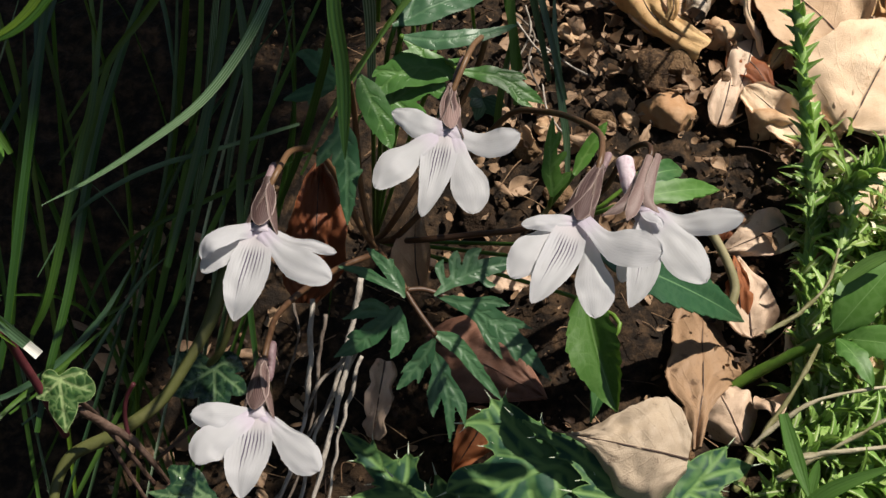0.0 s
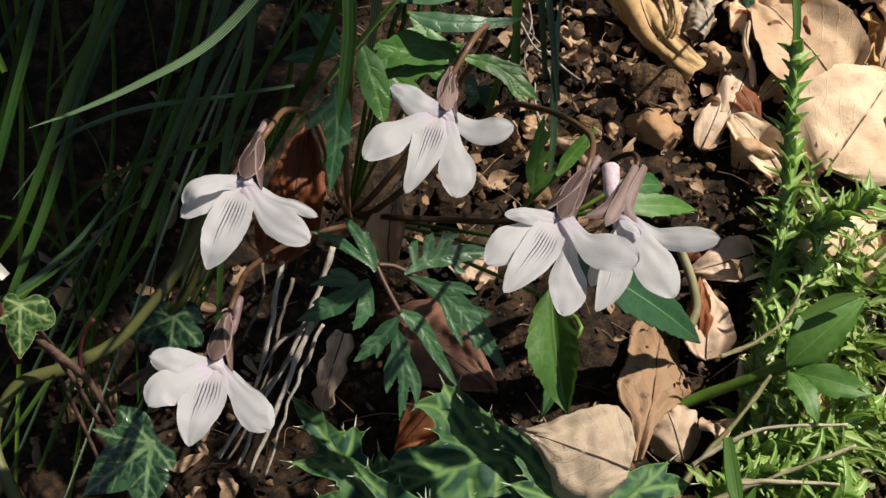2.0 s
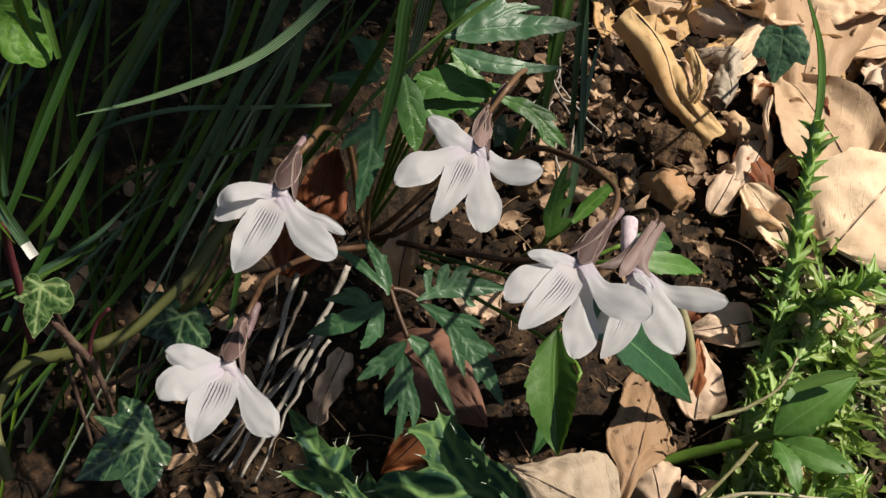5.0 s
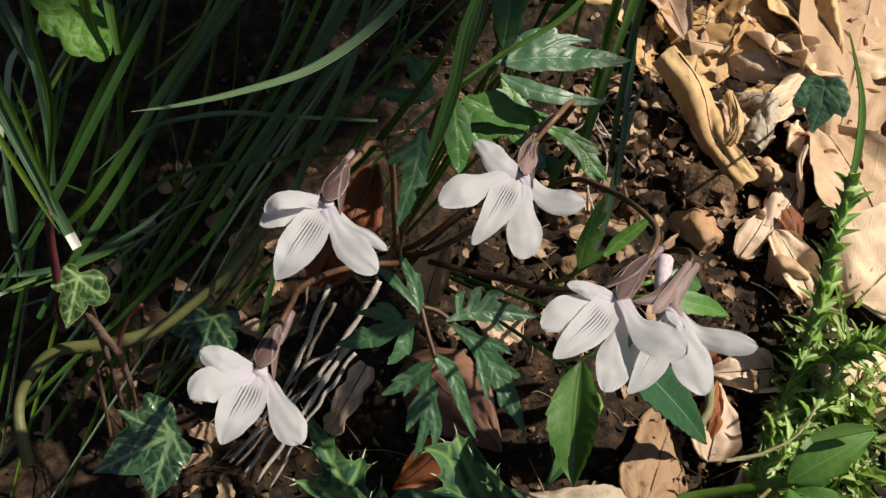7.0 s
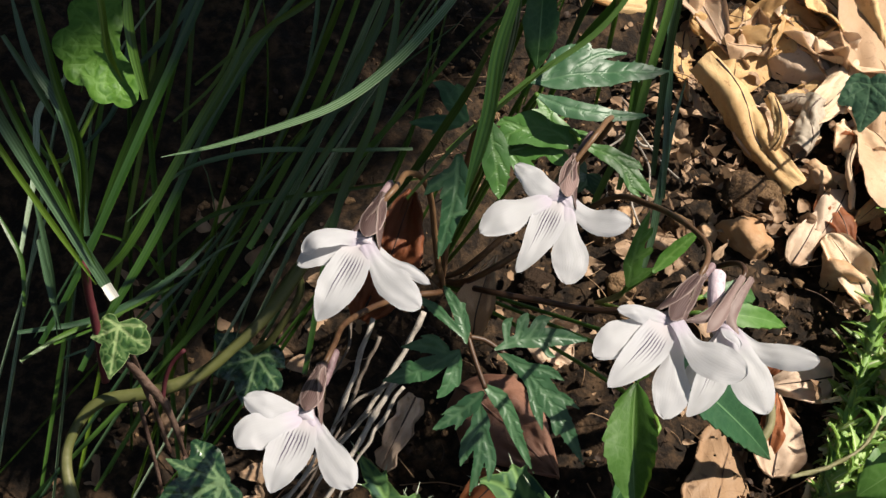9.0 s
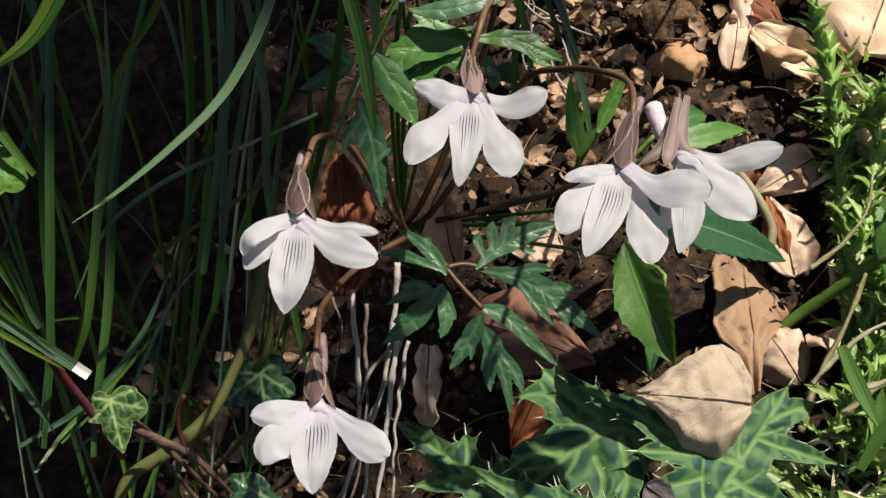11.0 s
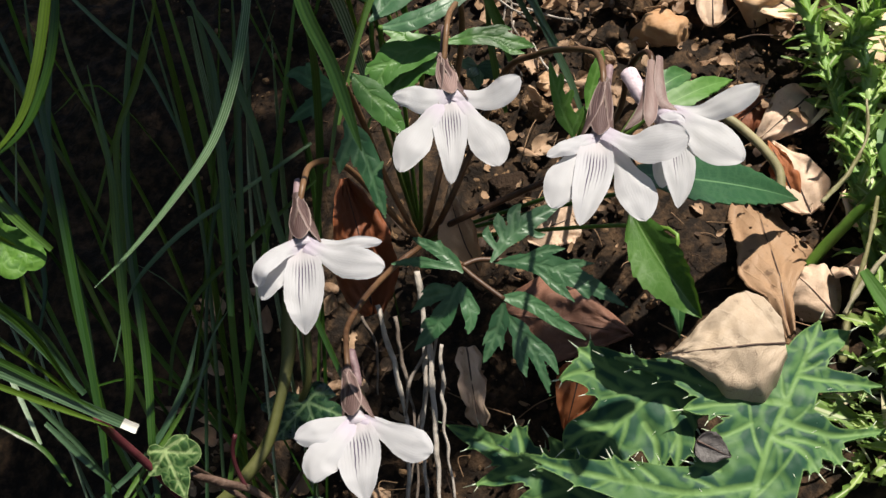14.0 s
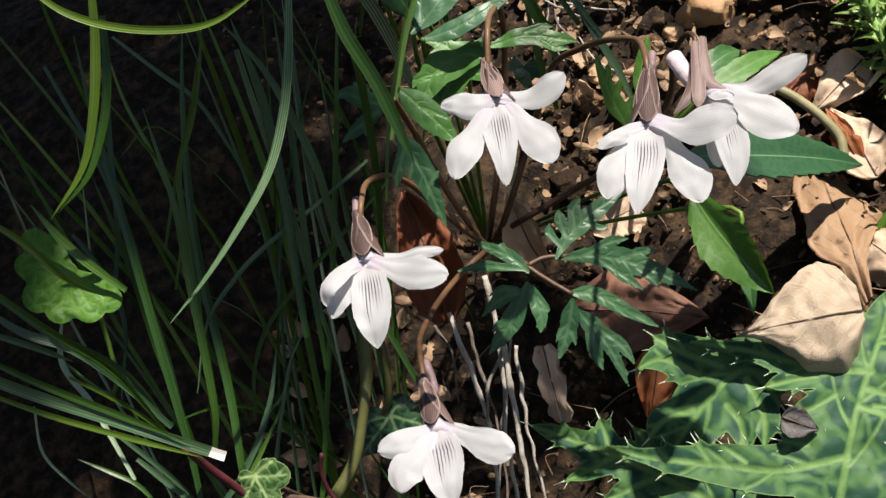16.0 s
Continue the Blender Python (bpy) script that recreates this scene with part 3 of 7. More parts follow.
def build_ground():
    xs, ys = spread(-170, 210, 1.7, 60000), spread(-150, 330, 1.9, 60000)
    geo, rows = Geo(), []
    for y in ys:
        row = []
        for x in xs:
            z = ground_mm(x, y)
            near = max(0.0, 1 - max(abs(x) - 300, abs(y) - 400, 0) / 600)
            z += 7 * noise.noise((x * 0.03, y * 0.03, 1.5))
            if near > 0:
                z += near * (3.2 * noise.noise((x * 0.11, y * 0.11, 7)) + 1.9 * abs(noise.noise((x * 0.33, y * 0.33, 3))) + 0.8 * noise.noise((x * 0.9, y * 0.9, 9)))
            row.append((x, y, z))
        rows.append(row)
    geo.grid(rows)
    tagged(new("ground", geo.mesh("ground", M_SOIL)), "dark crumbly humus soil of a steep bank", "soil", kind="structure")


build_ground()


def lump(centre, size, seed, squash=0.7, rough=0.35, geo=None, level=2):
    """A broken, many-faced stone or clod."""
    geo = geo or Geo()
    rng = random.Random(seed)
    cuts = [(Vector((rng.gauss(0, 1), rng.gauss(0, 1), rng.gauss(0, 1))).normalized(), rng.uniform(0.62, 0.95)) for _ in range(11)]
    bm = bmesh.new()
    bmesh.ops.create_icosphere(bm, subdivisions=level, radius=1.0)
    n0 = len(geo.v)
    for v in bm.verts:
        d = v.co.normalized()
        r = min([1.15] + [c / d.dot(n) for n, c in cuts if d.dot(n) > 0.05])
        r *= 1 + rough * 0.35 * noise.noise(d * 2.2 + Vector((seed, 0, 0)))
        geo.v.append(tuple(Vector(centre) + Vector((d.x, d.y, d.z * squash)) * (size * r)))
        geo.uv.append((0.5 + 0.5 * d.x, 0.5 + 0.5 * d.y))
    geo.f += [tuple(n0 + v.index for v in f.verts) for f in bm.faces]
    bm.free()
    return geo


def scatter_crumbs():
    """Crumbs of earth and leaf litter, too many to count."""
    rng = random.Random(5)
    earth, bits = Geo(), Geo()
    shapes = []
    for i in range(16):
        g = lump((0, 0, 0), 1.0, i * 0.71, 0.85, 1.6, level=2)
        shapes.append(([Vector(v) * (1 + 0.28 * noise.noise(Vector(v) * 3.1 + Vector((i, 0, 0)))) for v in g.v], g.uv, g.f))
    for i in range(4600):
        x, y = rng.uniform(-110, 150), rng.uniform(-60, 230)
        size = rng.choice((0.3, 0.35, 0.4, 0.5, 0.6, 0.8, 1.1, 1.5)) * rng.uniform(0.7, 1.3)
        turn = Matrix.Rotation(rng.uniform(0, 6.3), 3, "Z") @ Matrix.Rotation(rng.uniform(0, 6.3), 3, "X")
        vs, uv, fs = rng.choice(shapes)
        at, n0 = Vector((x, y, ground_mm(x, y) + rng.uniform(-0.5, 2.5))), len(earth.v)
        earth.v += [tuple(at + turn @ v * size) for v in vs]
        earth.uv += uv
        earth.f += [(a + n0, b + n0, c + n0) for a, b, c in fs]
    for i in range(1900):
        x, y = rng.uniform(-20, 170), rng.uniform(-50, 260)
        if rng.random() < 0.08:
            x = rng.uniform(-110, 0)
        p = Vector((x, y, ground_mm(x, y) + rng.uniform(1, 5)))
        d = Vector((rng.uniform(-1, 1), rng.uniform(-1, 1), rng.uniform(-0.3, 0.9))).normalized() * rng.uniform(1.0, 3.8)
        f = Vector((rng.uniform(-0.8, 0.8), -0.6 + rng.uniform(-0.6, 0.4), 0.7))
        blade(p, p + d, d.length * rng.uniform(0.25, 0.9), f, oblong, rng.uniform(-1, 1.2), cup=rng.uniform(-0.4, 0.5), nu=5, nv=4, seed=i * 0.37, geo=bits, wave=0.25)
    scraps = Geo()
    for i in range(330):
        x, y = (rng.gauss(40, 28), rng.gauss(76, 30)) if i < 260 else (rng.uniform(-118, -45), rng.uniform(-60, 40))
        if i < 260 and x < -4 + rng.uniform(-6, 6):
            continue
        p = Vector((x, y, ground_mm(x, y) + rng.uniform(2, 6)))
        d = Vector((rng.uniform(-1, 1), rng.uniform(-1, 1), rng.uniform(-0.2, 0.8))).normalized() * rng.uniform(3, 10)
        f = Vector((rng.uniform(-0.8, 0.8), -0.6 + rng.uniform(-0.6, 0.4), 0.7))
        blade(p, p + d, d.length * rng.uniform(0.2, 0.7), f, rng.choice((oblong, ovate, lance)), rng.uniform(-1.5, 1.5), cup=rng.uniform(-0.8, 0.8), nu=8, nv=6, seed=i * 0.41, geo=scraps, wave=0.4, crumple=0.15)
    solo("leaf_scraps", scraps, M_SCRAP, (0, 0, 0), "torn pinkish brown scraps of dead leaves on the soil", "leaf litter", kind="stuff")
    fibres = Geo()
    for i in range(420):
        x, y = rng.uniform(-60, 160), rng.uniform(-40, 200)
        p = Vector((x, y, ground_mm(x, y) + rng.uniform(2, 6)))
        d = Vector((rng.uniform(-1, 1), rng.uniform(-1, 1), rng.uniform(-0.2, 0.5))) * rng.uniform(3, 11)
        tube([p - d, p + Vector((rng.uniform(-2, 2), rng.uniform(-2, 2), rng.uniform(0, 2))), p + d], rng.uniform(0.1, 0.24), 8, 5, fibres)
    solo("root_fibres", fibres, M_LITTER, (0, 0, 0), "fine pale fibres and twig bits in the soil", "leaf litter", kind="stuff")
    solo("soil_crumbs", earth, M_CLOD, (0, 0, 0), "loose brown crumbs of earth on the bank", "soil", kind="stuff")
    solo("leaf_crumbs", bits, M_LITTER, (0, 0, 0), "crumbled bits of dead leaves on the soil", "leaf litter", kind="stuff")


scatter_crumbs()

# ---- violets ----
CROWN = (-36.1, 24.7, 7.4)


def petal(line, half, face=FACE, seed=0.0, cup=0.0, ruffle=0.0, n=40, nv=17, blunt=5.0, geo=None):
    """A petal or sepal along a curved line, with its half-widths from root to tip; cup bends its sides towards the viewer or away."""
    geo, line, prof = geo or Geo(), smooth(line, n), table(*half)
    rows = []
    for i, p in enumerate(line):
        u = i / n
        a = (line[min(i + 1, n)] - line[max(i - 1, 0)]).normalized()
        q = (face - a * face.dot(a)).normalized()
        s = q.cross(a)
        w = max(0.03, (prof(u - 0.06) + prof(u) + prof(u + 0.06)) / 3 * max(0.0, 1 - u**blunt) ** 0.5)
        row = []
        for j in range(nv):
            v = 2 * j / (nv - 1) - 1
            edge = 1 + 0.05 * noise.noise((u * 5 + seed, v * 1.5, seed)) + 0.035 * noise.noise((u * 17 + seed, v * 2, 7))
            lift = cup * w * v * v + ruffle * abs(v) ** 1.5 * noise.noise((u * 3.4 + seed, v * 1.3, seed * 0.7)) + 0.10 * w * noise.noise((u * 4 + seed, v * 1.6, 5))
            notch = 0.25 * u**6 * noise.noise((v * 4.1 + seed, seed, 2))
            row.append(p + s * (v * w * edge) + a * notch + q * lift)
        rows.append(row)
    return geo.grid(rows)


def violet(label, top, throat, spur, spur_r, stalk, petals, flared=()):
    """A nodding violet: an arched stalk, five brown sepals round the throat, a lilac spur behind them, and five petals (kind, line, half-widths)."""
    top, throat, tip, bend = Vector(top), Vector(throat), Vector(spur[0]), Vector(spur[1])
    fl = thing("violet_flower", stalk[-1], label, "flower", "white violets")
    part("stalk", tube([top] + [Vector(p) for p in stalk], lambda u: 0.56 + 0.26 * u, 40, 8), M_PEDICEL, fl, "arched red-brown stalk")
    ax, length = (throat - top).normalized(), (throat - top).length
    tip, bend = tip - FACE * 1.6, bend - FACE * 1.0
    part("spur", tube([tip, tip.lerp(bend, 0.35), bend, bend.lerp(top.lerp(throat, 0.4) - FACE * 0.6, 0.2 if flared else 0.55)],
                      lambda u: spur_r * (0.10 + 0.90 * math.sqrt(1 - (1 - min(1.0, u / 0.20)) ** 2)) * (1 - 0.25 * u), 40, 12, lumps=0.12, seed=tip.x), M_SPUR if flared else M_SPUR_DARK, fl, "pale lilac spur" if flared else "small purplish spur")
    part("throat", tube([top.lerp(throat, 0.35), top.lerp(throat, 0.7), throat + ax * 0.6], lambda u: 0.7 + 1.5 * u * u, 12, 16), M_THROAT, fl, "lilac-white flower throat")
    if not flared:
        for i in range(5):
            w = 2 * math.pi * i / 5 + 0.35 * noise.noise((i * 2.3, tip.x, 8))
            out = Matrix.Rotation(w, 3, ax) @ (FACE - ax * FACE.dot(ax)).normalized()
            k = 1 + 0.16 * noise.noise((i * 1.7, tip.x, 3))
            line = [top - ax * 2.5 + out * 1.05, top + ax * 0.3 + out * 0.85, top + ax * (0.52 * length) + out * 2.1, top + ax * (length * k * (1.12 - 0.06 * math.cos(w))) + out * (3.3 - 0.2 * math.cos(w))]
            part("sepal", petal(line, (0.60, 0.95, 1.65, 2.10, 2.05, 1.10), out, i + tip.x, -0.45, 0.15, 18, 9, 7), M_SEPAL, fl, "", 0.22)
    for i, (line, half) in enumerate(flared):
        part("sepal", petal(line, half, FACE + Vector((0.3 * (i - 1), 0, 0)), i + tip.x, -0.4, 0.15, 22, 9, 20), M_SEPAL, fl, "flared brown sepal", 0.22)
    for i, (kind, line, half) in enumerate(petals):
        out = (Vector(line[-1]) - throat).normalized()
        tilt = {"lip": Vector((0, 0, 0.15)), "lateral": Vector((0.25 * out.x, 0, 0.15)), "dorsal": Vector((0.35 * out.x, 0, 0.35))}[kind]
        line = [Vector(line[0]).lerp(top, 0.16) + FACE * (1.7 if kind != "lip" else 1.0)] + list(line[1:])
        half = (max(half[0], 1.35), max(half[1], 1.5)) + tuple(half[2:])
        g = petal(line, half, FACE + tilt, i * 2.3 + tip.x, {"lip": 0.10, "lateral": -0.16, "dorsal": -0.22}[kind], 0.5 if kind == "lip" else 0.7)
        part("lip_petal" if kind == "lip" else "petal", g, M_LIP if kind == "lip" else M_PETAL, fl, "white lip petal with dark purple nectar lines" if kind == "lip" else "")
    return fl


violet("nodding white violet with purple lip lines and brown calyx",
       (-49.4, -81.6, 78.1), (-49.3, -90.6, 74.4), [(-49.1, -76.3, 81.3), (-50.5, -81.9, 77.6)], 0.78,
       [(-47.8, -77.0, 80.7), (-47.7, -62.7, 77.0), (-45.3, -49.6, 71.1), (-42.2, -38.6, 61.5), (-37.0, -31.2, 45.1), (-33.3, -21.8, 32.6)] + [CROWN],
       [
           ("dorsal", [(-49.6, -90.9, 73.9), (-53.7, -93.3, 75.8), (-57.0, -96.1, 75.1), (-58.4, -96.7, 72.1)], (0.8, 1.5, 2.0, 1.9, 1.9)),
           ("lateral", [(-50.6, -91.3, 73.2), (-54.3, -94.0, 72.8), (-56.8, -95.9, 71.5), (-58.6, -97.0, 69.6)], (0.4, 1.6, 2.2, 2.0, 1.8)),
           ("dorsal", [(-49.4, -90.1, 73.2), (-44.7, -91.1, 73.3), (-40.2, -92.0, 73.5), (-35.8, -91.6, 72.1)], (0.7, 0.8, 1.0, 1.3, 1.3)),
           ("lateral", [(-48.6, -92.0, 73.8), (-44.4, -95.6, 73.5), (-40.1, -98.3, 72.7), (-35.9, -99.0, 71.1)], (0.5, 1.6, 3.1, 3.1, 2.8)),
           ("lip", [(-49.5, -92.1, 73.8), (-50.1, -97.7, 72.0), (-50.8, -102.9, 69.1), (-51.7, -105.0, 65.4)], (2.2, 3.5, 3.7, 2.9, 1.4)),
       ])
violet("lowest white violet on a long arched brown stalk",
       (-49.6, -90.4, 44.4), (-48.6, -101.2, 41.8), [(-48.6, -84.3, 47.1), (-48.3, -90.0, 43.1)], 0.95,
       [(-49.3, -82.2, 46.7), (-49.6, -68.6, 42.9), (-45.8, -54.2, 40.3), (-39.4, -39.7, 37.5), (-32.7, -25.8, 33.6)] + [CROWN],
       [
           ("dorsal", [(-48.7, -101.4, 41.3), (-52.0, -102.5, 43.5), (-55.9, -104.4, 44.4), (-60.0, -104.5, 44.4)], (0.7, 1.3, 2.6, 2.7, 2.6)),
           ("lateral", [(-49.4, -102.5, 41.5), (-53.8, -106.8, 42.3), (-56.5, -109.7, 41.3), (-57.8, -111.9, 39.5)], (0.4, 2.4, 3.5, 3.4, 2.4)),
           ("dorsal", [(-47.9, -100.7, 40.5), (-44.1, -101.2, 39.5), (-40.2, -101.8, 38.3), (-37.3, -102.8, 36.4)], (0.5, 0.7, 0.9, 0.9, 0.9)),
           ("lateral", [(-47.5, -102.5, 41.5), (-43.2, -105.9, 41.3), (-39.6, -108.8, 40.1), (-36.3, -110.7, 38.7)], (0.4, 0.9, 2.9, 3.5, 3.0)),
           ("lip", [(-48.7, -102.3, 41.8), (-48.9, -107.6, 40.5), (-49.2, -113.0, 39.3), (-49.3, -116.0, 35.9)], (2.4, 3.8, 4.0, 3.2, 1.7)),
       ])
violet("open white violet showing all five petals",
       (-17.6, -53.8, 87.0), (-17.7, -64.0, 83.2), [(-15.4, -46.0, 92.5), (-17.3, -52.1, 87.9)], 0.90,
       [(-14.8, -47.9, 93.2), (-13.0, -36.4, 92.0), (-10.9, -26.0, 88.7), (-13.1, -20.7, 76.7), (-21.3, -20.5, 55.8), (-29.8, -19.0, 37.3)] + [CROWN],
       [
           ("dorsal", [(-18.0, -65.1, 83.4), (-22.0, -65.3, 85.2), (-25.6, -65.5, 87.0), (-28.5, -64.3, 87.3)], (1.2, 2.7, 2.6, 2.1, 2.1)),
           ("lateral", [(-19.6, -65.5, 82.7), (-24.5, -70.6, 82.0), (-27.7, -74.0, 80.3), (-30.3, -76.8, 77.5)], (0.4, 2.1, 3.6, 3.5, 2.6)),
           ("lip", [(-18.4, -65.2, 83.2), (-19.3, -71.2, 80.8), (-20.2, -76.3, 77.9), (-21.6, -79.8, 73.9)], (2.6, 3.4, 2.9, 2.2, 1.7)),
           ("lateral", [(-16.4, -65.6, 82.5), (-14.3, -71.4, 80.2), (-12.7, -75.2, 77.5), (-12.1, -78.2, 74.3)], (0.4, 1.9, 3.6, 3.8, 3.0)),
           ("dorsal", [(-17.0, -65.0, 83.6), (-12.5, -66.1, 83.4), (-8.2, -67.7, 84.4), (-4.2, -66.7, 85.9)], (1.0, 1.9, 3.0, 3.0, 2.5)),
       ])
violet("white violet hanging from a hooked brown stalk",
       (9.2, -78.9, 84.2), (4.9, -90.7, 79.9), [(11.9, -74.8, 87.3), (9.5, -79.3, 83.5)], 0.87,
       [(10.4, -74.4, 86.9), (11.0, -61.4, 84.9), (7.0, -49.1, 82.0), (2.2, -37.5, 77.8), (-4.5, -26.9, 71.8), (-13.0, -21.5, 56.9), (-27.5, -19.9, 35.5)] + [CROWN],
       [
           ("dorsal", [(4.9, -91.9, 79.8), (1.5, -93.1, 81.9), (-1.5, -94.9, 82.9), (-4.4, -95.3, 82.3)], (0.9, 1.4, 1.6, 1.4, 1.4)),
           ("lateral", [(3.6, -92.1, 79.5), (-0.8, -96.6, 79.8), (-3.5, -99.7, 78.6), (-5.8, -102.3, 76.1)], (0.4, 2.2, 3.3, 3.2, 2.4)),
           ("lip", [(4.3, -92.8, 80.2), (2.6, -98.3, 78.8), (-0.0, -103.1, 76.5), (-2.2, -106.0, 73.6)], (2.3, 3.3, 3.2, 2.5, 1.5)),
           ("lateral", [(6.9, -92.3, 79.1), (8.0, -98.0, 77.1), (8.7, -101.9, 74.2), (8.8, -105.0, 70.9)], (0.4, 1.6, 3.4, 3.6, 2.8)),
           ("dorsal", [(6.0, -92.5, 80.7), (10.1, -96.7, 81.3), (14.5, -99.7, 81.9), (18.9, -100.7, 81.9)], (0.7, 1.7, 3.6, 3.9, 3.6)),
       ])
violet("white violet turned aside with flared brown sepals",
       (22.9, -52.7, 73.0), (22.1, -63.3, 68.6), [(18.1, -52.3, 76.0), (20.0, -57.2, 70.6)], 1.95,
       [(23.8, -49.9, 76.4), (23.3, -42.1, 74.0), (20.6, -36.4, 68.0), (16.8, -33.6, 56.9), (3.6, -30.9, 46.3), (-10.4, -25.8, 40.1), (-25.0, -20.5, 34.3)] + [CROWN],
       [
           ("dorsal", [(23.3, -63.5, 68.1), (29.2, -64.6, 68.1), (34.8, -65.9, 69.6), (40.8, -66.0, 71.2)], (0.6, 1.3, 2.5, 3.0, 2.9)),
           ("lateral", [(23.6, -64.5, 68.4), (27.0, -68.8, 66.8), (30.3, -72.5, 64.2), (33.7, -75.3, 61.2)], (0.6, 2.8, 4.5, 4.4, 3.3)),
           ("lip", [(22.8, -64.8, 68.1), (22.1, -70.4, 64.3), (21.0, -75.1, 60.2), (19.2, -78.4, 56.4)], (1.5, 2.9, 3.3, 2.6, 1.4)),
           ("lateral", [(22.3, -64.0, 67.5), (20.5, -67.2, 63.8), (18.9, -70.2, 60.7), (18.0, -71.8, 57.9)], (0.7, 1.8, 2.2, 2.0, 1.6)),
           ("dorsal", [(22.1, -64.4, 68.8), (22.7, -66.0, 69.9), (24.3, -67.3, 69.6), (25.1, -67.9, 68.6)], (0.7, 1.0, 1.0, 0.8, 0.8)),
       ], [
           ([(22.7, -52.5, 75.4), (20.6, -58.6, 72.8), (17.4, -64.3, 71.1), (13.3, -66.5, 69.4)], (0.6, 1.0, 1.3, 1.0, 0.1)),
           ([(23.2, -52.9, 76.7), (21.0, -60.5, 73.5), (19.2, -65.4, 71.2), (18.0, -67.6, 69.4)], (0.6, 1.1, 1.4, 1.2, 0.2)),
           ([(25.1, -52.7, 76.9), (23.2, -58.9, 74.2), (22.8, -63.1, 71.0), (26.7, -65.5, 68.6)], (0.6, 1.0, 1.2, 1.0, 0.1)),
       ])

# ---- leaves of the violets ----
palm = thing("violet_leaf", CROWN, "dark blue-green violet leaf cut into toothed lobes", "leaf", "violet leaves")


def leaflet(centre, normal, right, lobes, parent=palm):
    part("leaflet", web(centre, normal, right, lobes, 0.36, 1.9, 0.55, 2.6, 0.12, 0.3, 0.7, centre[0] + centre[2]), M_LOBED, parent, "", 0.25)


leaflet((-17, -54, 40), (-0.1, -0.8, 0.6), (0.98, -0.19, -0.09), [
    ([(-0.3, 0.3), (8.2, -0.6), (17.7, -4.8), (28.9, -12.3)], (0.4, 1.7, 2.8, 1.8, 0.0)),
    ([(7.6, -0.7), (12.7, -5.7), (16.9, -10.0)], (0.6, 1.3, 0.0)),
    ([(4.6, -0.0), (11.2, 2.0), (15.7, 2.0)], (0.6, 1.2, 0.0)),
    ([(12.4, -2.4), (16.6, -1.3), (21.6, -1.6)], (0.7, 1.1, 0.0)),
    ([(16.0, -4.5), (18.7, -7.5), (19.5, -9.2)], (1.0, 1.0, 0.0)),
])
leaflet((-17, -53.5, 42), (0.1, -0.8, 0.6), (0.98, -0.03, -0.21), [
    ([(-0.7, -1.5), (2.8, 2.8), (8.7, 7.2), (15.4, 10.5)], (0.4, 1.2, 2.2, 1.8, 0.4)),
    ([(0.7, 1.0), (-1.3, 4.3), (-0.8, 6.5)], (0.6, 1.0, 0.0)),
    ([(2.3, 2.8), (1.5, 6.7), (1.4, 9.3)], (0.7, 1.3, 0.0)),
    ([(4.4, 4.7), (4.8, 8.7), (6.9, 11.2)], (1.0, 1.4, 0.0)),
    ([(6.8, 5.3), (9.8, 3.6), (11.7, 4.0)], (0.8, 0.7, 0.0)),
])
leaflet((-18, -60, 35), (-0.1, -0.75, 0.65), (0.98, -0.2, -0.08), [
    ([(-0.1, 0.1), (5.9, -1.4), (12.4, -6.3), (19.1, -11.1)], (0.4, 1.8, 1.6, 1.0, 0.0)),
    ([(2.9, -0.6), (5.1, 0.2), (6.3, 0.1)], (0.8, 0.7, 0.0)),
    ([(7.7, -2.2), (10.6, -3.2)], (1.0, 0.0)),
    ([(10.0, -4.8), (12.0, -7.2)], (0.8, 0.0)),
    ([(12.4, -6.1), (15.3, -7.8)], (0.7, 0.0)),
])
leaflet((-17, -62, 33), (0.0, -0.86, 0.51), (0.98, -0.1, -0.16), [
    ([(-0.3, -1.2), (2.9, -5.9), (5.9, -11.6), (8.5, -21.0)], (0.4, 2.0, 1.5, 1.0, 0.0)),
    ([(3.5, -5.7), (7.9, -10.2), (10.4, -15.5)], (1.1, 1.3, 0.0)),
    ([(2.0, -5.9), (2.4, -11.1), (3.3, -15.4)], (1.1, 1.3, 0.0)),
    ([(1.4, -6.6), (0.5, -11.6)], (0.8, 0.0)),
    ([(6.4, -13.4), (8.8, -17.2)], (0.8, 0.0)),
])
leaflet((-17, -62, 35.5), (-0.21, -0.83, 0.52), (0.96, -0.28, -0.06), [
    ([(-0.4, -1.2), (-1.8, -5.6), (-3.5, -9.6), (-5.7, -13.9)], (0.6, 2.0, 1.8, 1.1, 0.0)),
    ([(-2.1, -6.0), (-4.0, -7.2), (-5.7, -10.2)], (0.8, 0.6, 0.0)),
    ([(-1.6, -7.8), (-1.2, -11.5)], (0.9, 0.0)),
])
leaflet((-26, -60, 41.5), (-0.2, -0.84, 0.5), (0.96, -0.27, -0.07), [
    ([(0.7, -0.5), (-1.9, -5.0), (-5.5, -9.8), (-10.5, -14.9)], (0.5, 1.5, 2.4, 1.7, 0.0)),
    ([(-1.5, -2.1), (-6.1, -3.2), (-11.1, -6.7)], (0.9, 1.5, 0.0)),
    ([(-1.9, -1.4), (-5.2, -1.0), (-8.4, -2.1)], (0.7, 0.9, 0.0)),
    ([(-4.3, -8.6), (-3.1, -10.0)], (0.9, 0.0)),
    ([(-6.8, -8.6), (-8.9, -9.8)], (1.1, 0.0)),
])
